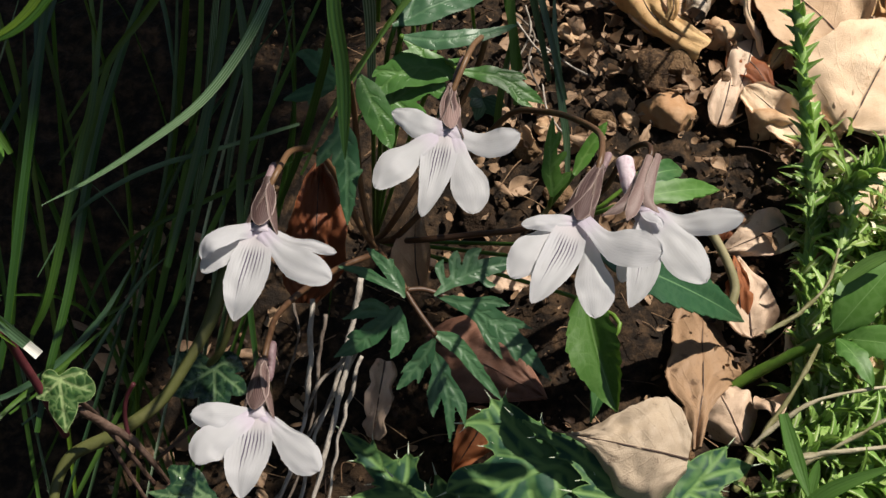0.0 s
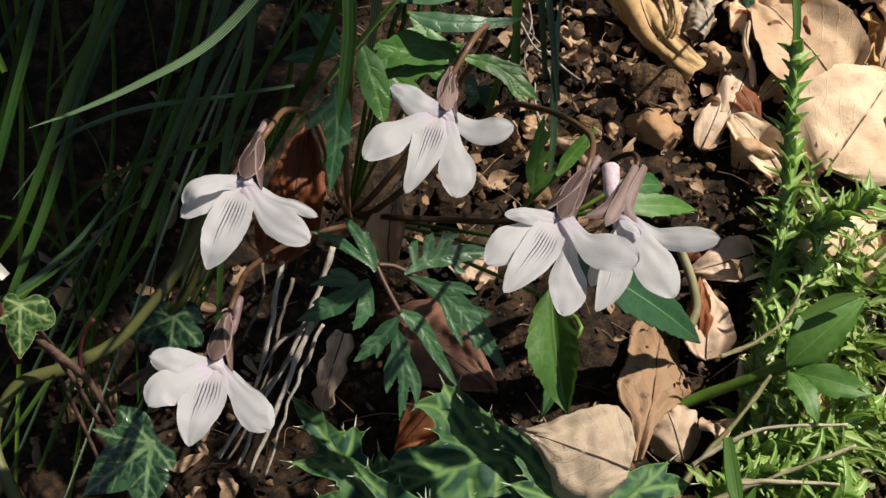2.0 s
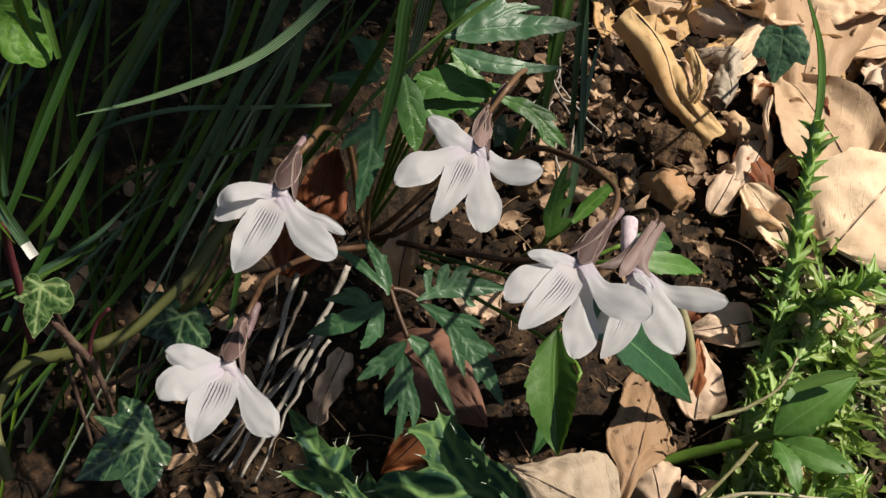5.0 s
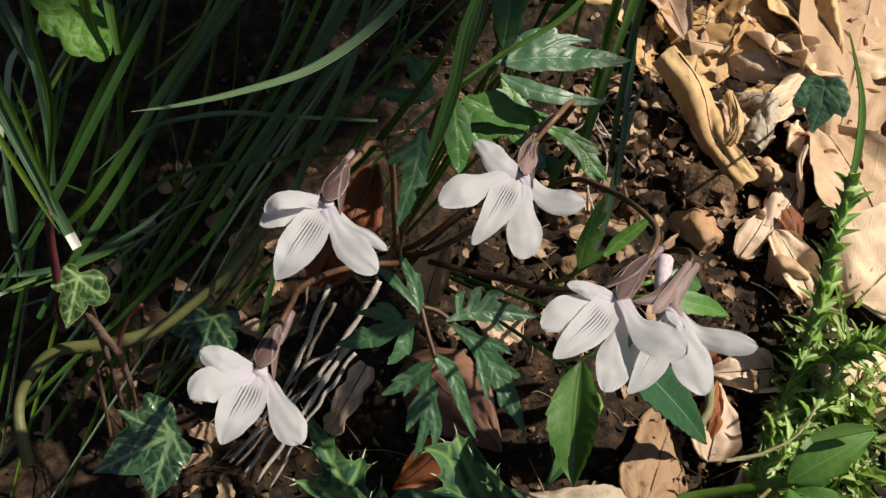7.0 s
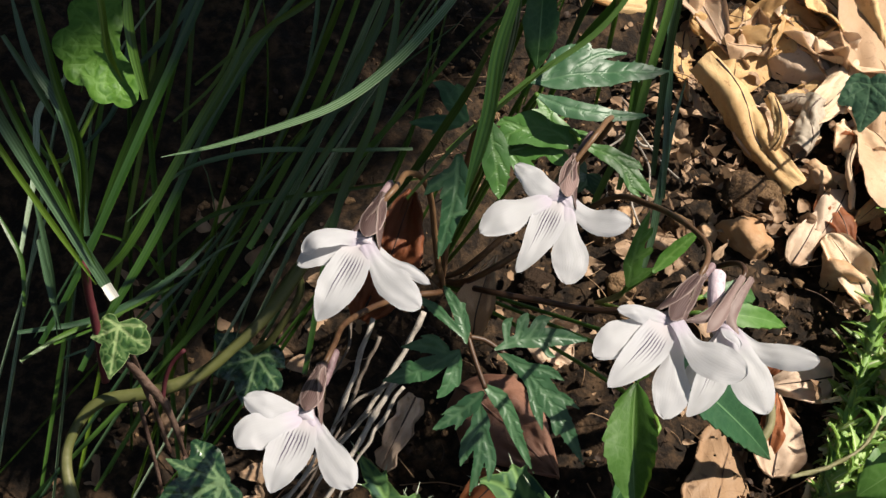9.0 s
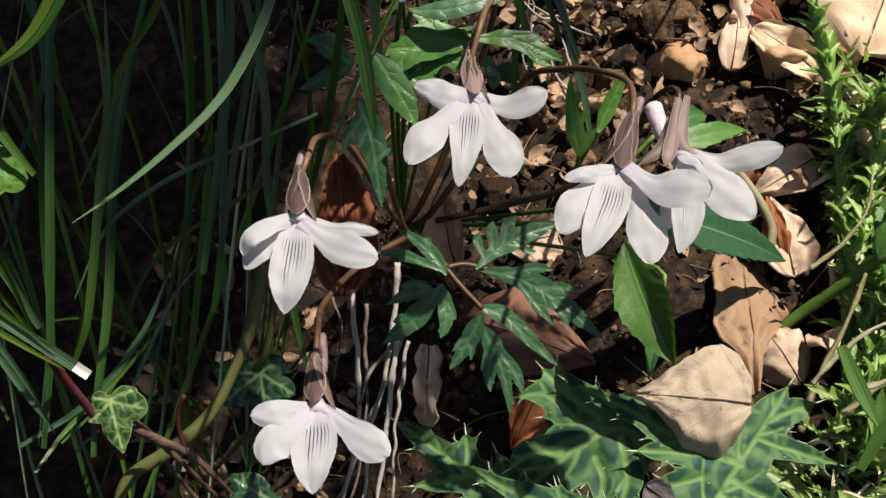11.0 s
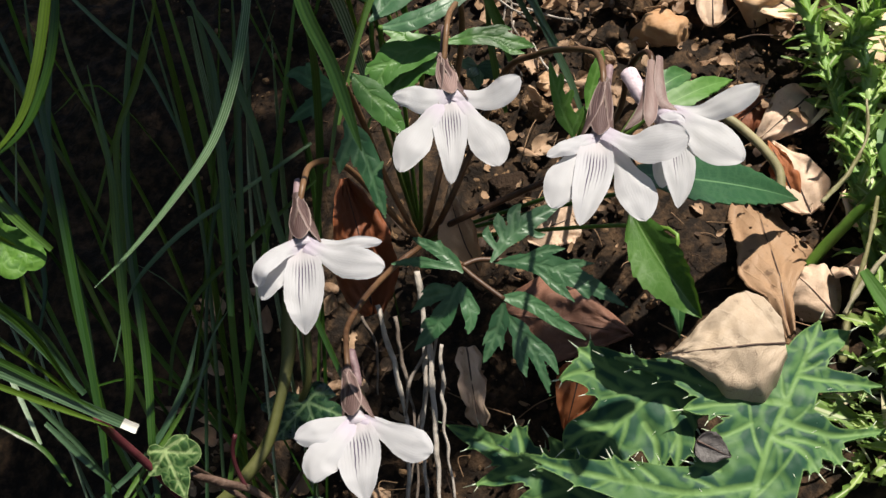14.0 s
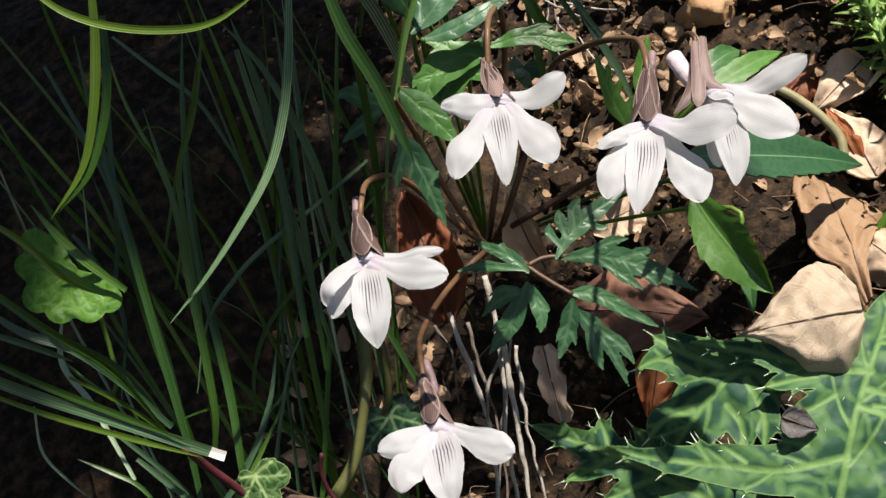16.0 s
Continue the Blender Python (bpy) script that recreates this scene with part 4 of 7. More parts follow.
leaflet((-25.7, -60, 41.3), (0.2, -0.84, 0.5), (0.96, 0.07, -0.27), [
    ([(0.3, -0.6), (1.5, -4.2), (2.1, -8.1), (1.3, -11.6)], (0.5, 1.5, 1.7, 1.1, 0.0)),
    ([(2.0, -3.6), (3.4, -5.8), (4.3, -7.3)], (0.9, 0.7, 0.0)),
])
leaflet((-25, -57, 42), (-0.1, -0.8, 0.6), (0.98, -0.19, -0.09), [
    ([(0.5, -0.2), (-2.2, 3.1), (-5.6, 5.6), (-10.8, 8.4)], (0.4, 1.4, 1.5, 1.1, 0.0)),
    ([(-2.9, 3.7), (-4.1, 6.1), (-4.6, 6.8)], (0.7, 0.7, 0.0)),
    ([(-0.5, 0.5), (-5.6, 1.9), (-10.4, 2.8), (-16.3, 2.4)], (0.4, 0.8, 1.2, 0.7, 0.0)),
])
for pts in ([(-24.2, -55.1, 42.1), (-20.2, -53.9, 41.8), (-13.7, -53.8, 39.5)], [(-24.5, -55.1, 42.0), (-21.3, -58.0, 38.7), (-17.3, -61.0, 35.0)], [(-24.2, -55.1, 42.1), (-26.8, -43.8, 39.0), (-31.0, -31.9, 36.8)] + [CROWN]):
    part("petiole", tube(pts, 0.6, 14, 7), M_PEDICEL, palm, "thin brownish leaf stalk")

upper = thing("violet_leaf", CROWN, "lobed dark green violet leaf behind the flowers", "leaf", "violet leaves")


def frond(centre, normal, right, lobes, material=M_LOBED):
    part("leaflet", web(centre, normal, right, lobes, 0.4, 3.2, 0.7, 3.0, 0.15, 0.4, 0.9, centre[0] + centre[2]), material, upper, "", 0.25)


frond((-37.7, -53, 82), (-0.2, -0.78, 0.59), (0.96, -0.27, -0.04), [
    ([(-1.0, -2.5), (1.6, -7.7), (4.1, -14.6), (6.3, -23.2)], (0.9, 2.5, 2.5, 1.6, 0.0)),
    ([(-0.0, -4.8), (-2.4, -9.3), (-3.3, -12.9)], (1.3, 1.3, 0.0)),
    ([(0.5, -9.4), (-0.4, -11.6)], (1.1, 0.0)),
    ([(3.7, -13.4), (6.5, -10.4)], (1.6, 0.0)),
])
frond((-36.7, -48, 86), (0.24, -0.78, 0.58), (0.95, 0.08, -0.3), [
    ([(0.3, 1.1), (4.1, -2.9), (7.9, -7.4), (10.8, -11.2)], (0.7, 2.7, 2.9, 1.8, 0.0)),
    ([(4.6, -3.1), (9.2, -5.8)], (1.8, 0.0)),
], M_LOBED_GREEN)
frond((-41, -50, 82), (-0.29, -0.77, 0.57), (0.94, -0.34, 0.01), [
    ([(-0.6, 4.6), (-5.0, 6.7), (-8.2, 8.5), (-11.1, 8.1)], (0.9, 2.0, 1.8, 1.0, 0.0)),
    ([(-3.1, 5.6), (-4.4, 9.0), (-6.3, 10.3)], (1.1, 1.1, 0.0)),
    ([(-1.2, 3.2), (-5.0, 1.2), (-8.5, -0.4), (-11.3, -1.7)], (0.9, 1.8, 1.5, 0.7, 0.0)),
    ([(-4.3, 0.6), (-4.9, -1.8)], (1.0, 0.0)),
])
frond((-30, -34, 82), (0.1, -0.8, 0.6), (0.98, -0.03, -0.21), [
    ([(11.8, 3.1), (7.0, 3.9), (1.1, 1.1), (-3.6, -6.4)], (0.6, 3.1, 4.1, 2.9, 0.0)),
    ([(5.8, 4.9), (3.4, 7.3), (-1.4, 9.1)], (1.9, 1.7, 0.0)),
    ([(2.3, 1.1), (-2.5, 0.4), (-4.6, -1.7)], (1.7, 1.2, 0.0)),
], M_LOBED_GREEN)
part("petiole", tube([(-38.1, -47.4, 85.7), (-37.7, -36.1, 73.0), (-36.4, -29.3, 52.3), (-33.8, -21.4, 33.3)] + [CROWN], 0.7, 16, 7), M_PEDICEL, upper)


def simple_leaf(base, tip, width, label, material=M_GREEN, prof=lance, teeth=7, bite=0.24, face=FACE, sag=2.0, fold=0.18, seed=0.0, stalk=None, curl=1.5, bend=0.0, group="green leaves", name="green_leaf"):
    root = stalk[-1] if stalk else base
    lf = thing(name, root, label, "leaf", group)
    part("leaf_blade", blade(base, tip, width, face, prof, sag, fold=fold, teeth=teeth, bite=bite, sweep=0.5, seed=seed, wave=0.07, curl=curl, nv=11, bend=bend), material, lf, "", 0.3)
    if stalk:
        part("petiole", tube([base] + [Vector(p) for p in stalk], 0.55, 12, 7), M_GREENSTEM, lf, "thin green leaf stalk")
    return lf


TOWARDS_UP = FACE + Vector((0, 0, 0.5))
simple_leaf((17.6, -28.2, 39.8), (64.5, -6.7, 9.0), 13.5, "long pointed green leaf lying over dead leaves", M_DEEP, teeth=12, bite=0.10, face=TOWARDS_UP, stalk=[(11.8, -22.2, 36.7)] + [CROWN], seed=1)
simple_leaf((15.7, -40.3, 36.8), (23.3, -60.8, 17.9), 12.6, "broad toothed green leaf hanging down", M_FRESH, teeth=8, bite=0.12, fold=0.42, face=FACE + Vector((-0.4, 0, -0.1)), stalk=[(13.3, -31.2, 36.9)] + [CROWN], seed=2)
simple_leaf((21.9, -45.4, 23.0), (18.9, -58.2, 12.7), 4.5, "narrow green leaf hanging behind a broader one", teeth=3, stalk=[(19.9, -35.4, 28.8)] + [CROWN], seed=3)
simple_leaf((27.1, -17.6, 47.8), (51.2, -5.7, 46.8), 6.4, "toothed green leaf behind a flower", M_BRIGHT, teeth=6, bite=0.14, face=TOWARDS_UP, stalk=[(17.3, -11.3, 39.3)] + [(11.0, 37.0, 11.3)], seed=6)
simple_leaf((27.5, -10.4, 48.5), (42.4, -0.3, 48.9), 7.0, "small green leaf behind a flower", teeth=4, face=TOWARDS_UP, stalk=[(17.8, -7.7, 37.5)] + [(11.0, 37.0, 11.3)], seed=7)

simple_leaf((-30.0, -4.9, 86.4), (-35.9, 4.5, 105.1), 9.0, "upright bright green leaf", M_GREEN, lance, 4, 0.2, FACE, stalk=[(-27.5, 1.0, 75.8)] + [CROWN], seed=12)


def wide_leaf(centre, normal, right, lobes, label, material, teeth, tooth, stalk):
    """A leaf laid out flat from its lobes, with a stalk from the first lobe's root."""
    lf = thing("green_leaf", stalk[-1], label, "leaf", "green leaves")
    g = web(centre, normal, right, lobes, 0.42, teeth, tooth, 3.0, 0.25, 0.5, 1.0, centre[0] + centre[1])
    part("leaf_blade", g, material, lf, "", 0.28)
    q = Vector(normal).normalized()
    r = (Vector(right) - q * Vector(right).dot(q)).normalized()
    root = Vector(centre) + r * lobes[0][0][0][0] + q.cross(r) * lobes[0][0][0][1]
    part("petiole", tube([root] + [Vector(p) for p in stalk], 0.55, 12, 7), M_GREENSTEM, lf, "thin green leaf stalk")


wide_leaf((-15, -21, 95), (0.05, -0.65, 0.76), (0.93, 0.31, 0.2), [
    ([(-17.1, -1.2), (-6.6, 1.0), (4.1, 1.9), (16.0, 3.1)], (0.6, 3.4, 3.4, 2.2, 0.0)),
    ([(-13.8, 0.2), (-9.4, 5.2), (-4.0, 7.8)], (1.8, 2.2, 0.8)),
    ([(-6.5, 3.0), (-1.1, 6.2), (5.0, 6.9)], (2.0, 1.3, 0.3)),
], "broad blue-green toothed leaf", M_GLAUCOUS, 3.4, 0.8, [(-32.5, -21.2, 75.9)] + [CROWN])
wide_leaf((-14, -31, 92), (0.05, -0.71, 0.71), (0.92, 0.3, 0.23), [
    ([(-14.4, 3.4), (-7.2, -0.1), (1.7, -1.4), (11.7, -1.3)], (0.5, 2.1, 1.9, 1.1, 0.0)),
], "narrow blue-green lance leaf", M_GLAUCOUS, 5, 0.4, [(-30.3, -24.5, 78.4)] + [CROWN])
wide_leaf((-6, -36, 82), (0.1, -0.75, 0.65), (0.98, -0.05, -0.2), [
    ([(-9.5, 0.7), (-2.4, 1.6), (3.5, 0.4), (9.1, -1.3)], (0.7, 2.0, 2.2, 1.4, 0.0)),
    ([(-2.4, 2.5), (1.8, 3.4), (4.1, 3.0)], (1.1, 0.8, 0.0)),
    ([(1.1, 0.0), (3.5, -1.8), (7.0, -2.5)], (1.2, 0.9, 0.0)),
], "toothed green leaf beside a flower", M_LOBED_GREEN, 2.4, 0.7, [(-21.7, -24.7, 78.1)] + [CROWN])
wide_leaf((7, -15, 58), (0.0, -0.86, 0.51), (0.98, -0.1, -0.16), [
    ([(2.9, -9.6), (0.9, -3.7), (-0.8, 2.9), (-1.7, 8.9)], (0.8, 2.2, 1.6, 0.9, 0.0)),
    ([(2.9, -9.0), (4.5, -5.7), (6.1, -3.0)], (1.1, 1.2, 0.0)),
    ([(0.9, -3.7), (2.9, -0.4), (3.2, 0.9)], (1.1, 0.8, 0.0)),
    ([(0.0, 0.3), (0.9, 3.6), (0.5, 5.3)], (1.1, 0.7, 0.0)),
], "upright toothed green leaf", M_VERDANT, 4, 0.5, [(8.2, -11.2, 40.2)] + [(11.0, 37.0, 11.3)])
wide_leaf((16, -8, 58), (0.0, -0.86, 0.51), (0.98, -0.1, -0.16), [
    ([(-0.8, -8.2), (0.6, -2.8), (2.2, 2.0), (3.6, 6.0)], (0.7, 1.8, 1.8, 1.2, 0.0)),
], "narrow upright green leaf", M_VERDANT, 4, 0.5, [(9.3, -6.9, 39.5)] + [(11.0, 37.0, 11.3)])
wide_leaf((-24, -32, 80), (0.0, -0.82, 0.57), (0.92, 0.22, 0.32), [
    ([(-10.5, -3.0), (-3.0, -0.6), (4.5, 0.8), (11.5, 2.2)], (0.6, 3.0, 2.8, 1.8, 0.0)),
    ([(-7.5, -2.0), (-5.6, 3.0), (-2.2, 6.4)], (1.2, 2.4, 0.0)),
    ([(-2.0, -0.4), (1.6, 3.6), (6.0, 6.0)], (1.2, 2.0, 0.0)),
    ([(-6.5, -1.8), (-3.6, -5.6), (-0.8, -8.4)], (1.2, 2.2, 0.0)),
    ([(0.5, 0.0), (3.6, -3.2), (7.0, -4.6)], (1.2, 1.8, 0.0)),
], "green lobed and toothed leaf behind a flower", M_LOBED_GREEN, 2.6, 0.8, [(-34.1, -28.9, 69.2)] + [CROWN])
fern = thing("young_leaf", (-8.0, 73.6, 29.2), "small pale blue-green cut young leaf", "leaf")
for k, tip in enumerate([(-13.9, -5.6, 68.4), (-12.7, -7.6, 64.7), (-11.0, -9.1, 61.8), (-5.9, -8.3, 62.8), (-4.2, -7.0, 65.1)]):
    part("leaflet", blade((-9.8, -4.6, 65.7), tip, 3.6, FACE, lance, 0.4, teeth=2, bite=0.3, seed=k, nu=10, nv=5), M_GRASS_BLUE, fern, "", 0.25)
part("petiole", tube([(-9.8, -4.6, 65.7), (-9.4, 8.9, 57.0), (-8.0, 73.6, 29.2)], 0.5, 10, 6), M_GREENSTEM, fern)

# ---- thistle ----
thistle = thing("thistle_rosette", (31.4, -56.7, -35.8), "spiny thistle rosette leaves with pale veins", "plant")


def thistle_leaf(centre, normal, right, lobes):
    prick = Geo()
    g = web(centre, normal, right, lobes, 0.5, 8.0, 1.8, 13.0, 0.6, 0.8, 1.1, centre[0] + centre[2], 2.4, prick, 0.3)
    lf = part("leaf", g, M_THISTLE, thistle, "spiny lobed leaf with a pale vein net", 0.4)
    part("spine_fringe", prick, M_SPINE, lf, "sharp whitish thorns")


thistle_leaf((38, -62, -8), (0.15, -0.6, 0.78), (0.97, -0.04, -0.22), [
    ([(-11.9, -29.8), (-7.0, -17.4), (-2.1, -7.2), (6.6, 7.5), (13.3, 19.3)], (9.6, 9.2, 8.5, 6.1, 4.4, 0.0)),
    ([(7.4, 8.9), (14.5, 13.1), (20.0, 15.7)], (3.6, 2.8, 0.0)),
    ([(5.6, 4.8), (14.6, 2.9), (26.3, 1.7)], (4.4, 2.6, 0.0)),
    ([(-0.1, -5.8), (6.7, -8.3), (13.0, -9.5), (32.7, -8.0)], (5.1, 4.4, 2.6, 1.2, 0.0)),
    ([(-2.4, -9.8), (3.6, -13.5), (6.2, -18.3)], (4.6, 3.6, 0.0)),
    ([(0.2, -9.7), (8.9, -12.2), (12.1, -16.9)], (3.8, 2.8, 0.0)),
    ([(1.6, -1.9), (-11.7, 1.2), (-24.2, 7.2), (-39.1, 13.2)], (4.6, 4.4, 3.3, 1.7, 0.0)),
    ([(-10.6, -1.4), (-17.7, -1.5), (-22.9, -2.0)], (3.1, 2.3, 0.0)),
    ([(-7.2, -5.9), (-13.8, -8.6), (-16.9, -7.6)], (3.8, 2.8, 0.0)),
    ([(-7.9, -19.9), (-22.4, -20.7), (-38.3, -16.6), (-50.7, -12.7), (-62.5, -7.0)], (5.9, 6.1, 4.9, 3.3, 1.5, 0.0)),
    ([(-15.7, -16.3), (-18.8, -15.1), (-21.9, -14.1)], (3.3, 2.0, 0.0)),
    ([(-37.1, -16.5), (-39.4, -11.5)], (3.3, 0.0)),
    ([(-29.7, -17.7), (-33.8, -13.4)], (3.1, 0.0)),
])
thistle_leaf((14, -66, -16), (-0.05, -0.71, 0.71), (0.98, -0.16, -0.09), [
    ([(2.0, 13.9), (-4.3, 15.9), (-12.2, 10.8), (-20.2, 3.2), (-23.6, -1.3)], (5.1, 8.0, 8.5, 7.2, 3.9, 1.0)),
    ([(-8.1, 17.9), (-17.1, 23.4), (-22.9, 28.6)], (5.9, 4.4, 0.0)),
    ([(-13.4, 16.7), (-21.1, 22.1), (-28.3, 20.7)], (4.6, 3.1, 0.0)),
    ([(-16.2, 8.9), (-23.4, 7.7), (-28.0, 3.9)], (5.1, 3.6, 0.0)),
    ([(-3.1, 13.9), (-0.9, 4.9), (-2.5, -2.7)], (5.1, 3.6, 0.0)),
    ([(-8.4, 8.8), (-6.1, 3.7), (-7.0, -4.6)], (4.6, 3.6, 0.0)),
    ([(-0.5, 15.2), (3.6, 6.1)], (4.6, 0.0)),
])
thistle_leaf((-12, -62, -26), (-0.1, -0.7, 0.7), (0.98, -0.2, -0.06), [
    ([(16.1, -7.4), (0.7, 3.0), (-12.6, 11.6), (-23.6, 17.6), (-32.6, 22.3)], (7.3, 6.1, 4.8, 3.4, 2.1, 0.0)),
    ([(-9.9, 11.0), (-18.1, 8.4), (-25.6, 6.7)], (4.0, 2.4, 0.0)),
    ([(-12.6, 13.6), (-13.2, 17.7), (-13.9, 20.7)], (3.2, 1.9, 0.0)),
    ([(-2.0, 4.3), (-10.0, 2.4), (-16.8, 0.4)], (4.8, 2.7, 0.0)),
    ([(-1.9, 6.9), (-3.2, 12.2), (-6.4, 17.6)], (4.0, 2.7, 0.0)),
])

# ---- ivy ----
def ivy(centre, normal, right, lobes, label, material, stalk, seed):
    lf = thing("ivy_leaf", stalk[-1], label, "leaf", "ivy leaves")
    part("leaf_blade", web(centre, normal, right, lobes, 0.4, 0.0, 0.0, 3.6, 0.35, 0.5, 1.0, seed), material, lf, "", 0.3)
    part("petiole", tube([Vector(centre)] + [Vector(p) for p in stalk], 0.5, 12, 7), M_WOODY, lf)


ivy((-91.5, -79.4, 29.7), (-0.1, -0.86, 0.5), (0.96, 0.06, 0.29), [
    ([(-0.3, 0.8), (-0.7, -4.2), (-1.4, -10.3)], (0.9, 3.0, 0.0)),
    ([(-0.3, 0.8), (-3.0, -0.6), (-6.3, -1.8)], (0.9, 2.1, 0.0)),
    ([(-0.3, 1.0), (3.4, -1.4), (5.6, -2.6)], (0.9, 3.0, 0.5)),
    ([(-0.1, 1.3), (2.8, 1.5), (4.8, 1.3)], (0.6, 1.4, 0.7)),
    ([(-0.8, 1.3), (-2.2, 2.1), (-3.4, 2.3)], (0.7, 1.4, 0.6)),
], "small young ivy leaf with pale veins", M_IVY_PALE, [(-88.4, -78.7, 25.0), (-88.1, -70.6, 15.1)], 1)
ivy((-62.1, -80.3, -0.1), (0.05, -0.79, 0.61), (0.96, 0.2, 0.19), [
    ([(-0.4, 2.6), (-7.3, -1.9), (-16.3, -8.0)], (1.2, 5.1, 0.0)),
    ([(-0.4, 2.6), (-7.2, 4.2), (-13.5, 6.5)], (1.7, 4.1, 1.2, 0.0)),
    ([(-0.7, 2.9), (-4.0, 6.5), (-6.7, 9.6)], (1.5, 3.4, 1.2)),
    ([(-0.4, 2.6), (-2.0, -4.6), (-2.6, -12.6)], (1.2, 4.6, 0.0)),
    ([(-0.4, 2.4), (1.8, -1.0), (3.5, -3.9)], (0.7, 2.4, 0.0)),
], "dark glossy ivy leaf with pale veins", M_IVY, [(-63.3, -74.1, -5.5), (-68.3, -73.9, -7.4), (-74.2, -70.2, -3.4)], 2)
ivy((-68.1, -42.0, 9.8), (-0.1, -0.79, 0.61), (0.96, 0.09, 0.27), [
    ([(-0.9, -1.2), (-6.7, -3.2), (-13.2, -5.3)], (1.1, 3.8, 0.0)),
    ([(-0.9, -0.9), (-6.1, 0.8), (-10.5, 3.0)], (1.3, 3.5, 1.1)),
    ([(-0.6, -0.9), (2.7, -0.5), (6.5, -3.5)], (1.1, 2.7, 0.0)),
    ([(-0.9, -1.5), (-1.8, -7.2), (-3.2, -12.9)], (1.1, 3.8, 0.0)),
    ([(-0.4, -1.5), (3.3, -5.9), (5.7, -8.9)], (0.8, 2.4, 0.0)),
], "dark ivy leaf in shade", M_IVY, [(-67.0, -39.3, 2.6), (-73.0, -42.6, -7.6), (-83.4, -45.8, -17.8)], 3)
ivy((59.8, 55.8, 89.7), (-0.3, -0.86, 0.42), (0.92, 0.16, 0.36), [
    ([(1.0, 4.5), (-0.2, -1.0), (-2.6, -7.6)], (1.2, 4.2, 0.8)),
    ([(1.0, 4.5), (-3.0, 2.6), (-6.6, 0.8)], (1.2, 3.6, 1.4)),
    ([(1.0, 4.5), (4.2, 0.6), (5.8, -3.4)], (1.2, 3.6, 1.0)),
    ([(1.0, 4.5), (3.8, 4.6), (6.2, 3.4)], (1.2, 2.6, 1.0)),
    ([(1.0, 4.5), (-2.0, 5.6), (-4.6, 5.4)], (1.2, 2.6, 1.0)),
], "grey-green ivy leaf among dead leaves", M_IVY_GREY, [(66.0, 76.0, 86.0), (81.5, 132.8, 81.0), (85.5, 139.7, 81.4)], 4)
runner = thing("ivy_runner", (-77.8, -34.4, -45.9), "woody ivy runner creeping over the bank", "stem")
part("stem", tube([(-89.7, -77.8, 22.5), (-86.0, -75.0, 16.6), (-80.7, -72.4, 10.5), (-76.3, -70.9, 2.2), (-74.1, -68.6, -4.6), (-67.8, -67.9, -14.0), (-62.0, -66.4, -22.1)] + [(-62.1, -43.6, -48.7)], lambda u: 0.75 + 0.25 * math.sin(u * 9), 40, 8, lumps=0.4), M_WOODY, runner)
part("side_stem", tube([(-81.2, -72.9, 11.5), (-82.0, -71.6, 16.4), (-81.6, -70.8, 20.5), (-79.9, -70.3, 24.1)], 0.5, 12, 7), M_REDSTEM, runner)
part("root_hair", tube([(-90.4, -69.9, 16.1), (-84.5, -69.8, 8.0), (-80.7, -69.0, 0.8), (-77.8, -67.9, -5.7)], 0.55, 18, 7, lumps=0.6), M_WOODY, runner)
part("tendril", tube([(-88.9, -63.2, 1.7), (-83.5, -63.9, -9.1), (-78.8, -64.2, -19.4), (-77.6, -62.9, -27.2)], 0.5, 18, 7, lumps=0.5), M_WOODY, runner)

roundleaf = thing("round_leaf", (-184.1, 63.6, -0.3), "bright green round scalloped leaf", "leaf")
part("leaf_blade", web((-106.8, -72.6, 85.2), (0.25, -0.8, 0.55), (0.91, 0.01, -0.41), [
    ([(0.1, 0.7), (-4.3, 3.7), (-6.9, 6.1)], (1.1, 3.3, 2.6)),
    ([(0.0, 0.5), (-5.6, 1.2), (-8.0, 1.4)], (1.5, 3.6, 2.4)),
    ([(0.1, 0.5), (-3.3, -2.6), (-5.4, -4.6)], (1.3, 4.2, 3.2)),
    ([(0.1, 0.3), (-0.8, -4.2), (-1.2, -6.6)], (1.5, 4.2, 3.2)),
    ([(0.1, 0.3), (3.0, -4.6), (4.2, -6.6)], (1.3, 4.0, 3.0)),
    ([(0.1, 0.3), (5.3, -3.6), (7.6, -5.0)], (0.9, 3.5, 2.6)),
], 0.4, 1.7, 0.55, 2.8, 0.2, 0.6, 0.9, 5), M_ROUND, roundleaf, "", 0.3)
part("petiole", tube([(-107.6, -70.9, 84.3), (-112.0, -59.5, 66.9), (-122.3, -51.3, 44.8)] + [(-184.1, 63.6, -0.3)], 0.5, 12, 7), M_GREENSTEM, roundleaf)

# ---- stems ----
pale = thing("creeping_stem", (-100.5, -50.1, -56.6), "thick pale stem turning green, curving through shade", "stem")
part("stem", tube([(-64.2, -41.6, 38.9), (-66.3, -46.6, 31.9), (-68.1, -50.8, 26.3), (-71.7, -55.4, 19.9), (-77.3, -60.7, 12.0), (-86.1, -64.9, 5.9), (-95.9, -68.3, 1.1), (-98.7, -73.2, -5.9), (-97.0, -77.8, -12.0), (-90.2, -83.2, -19.2)], lambda u: 1.55 - 0.25 * u + 0.2 * math.sin(u * 14), 60, 10), M_PALESTEM, pale)
part("side_shoot", tube([(-65.8, -40.0, 33.7), (-63.7, -39.9, 27.3), (-66.6, -42.9, 15.2), (-70.1, -42.2, 9.4)], 0.9, 18, 7), M_PALESTEM, pale)
red = thing("red_stem", (-115.7, -11.8, -38.9), "dark red plant stem in the grass", "stem")
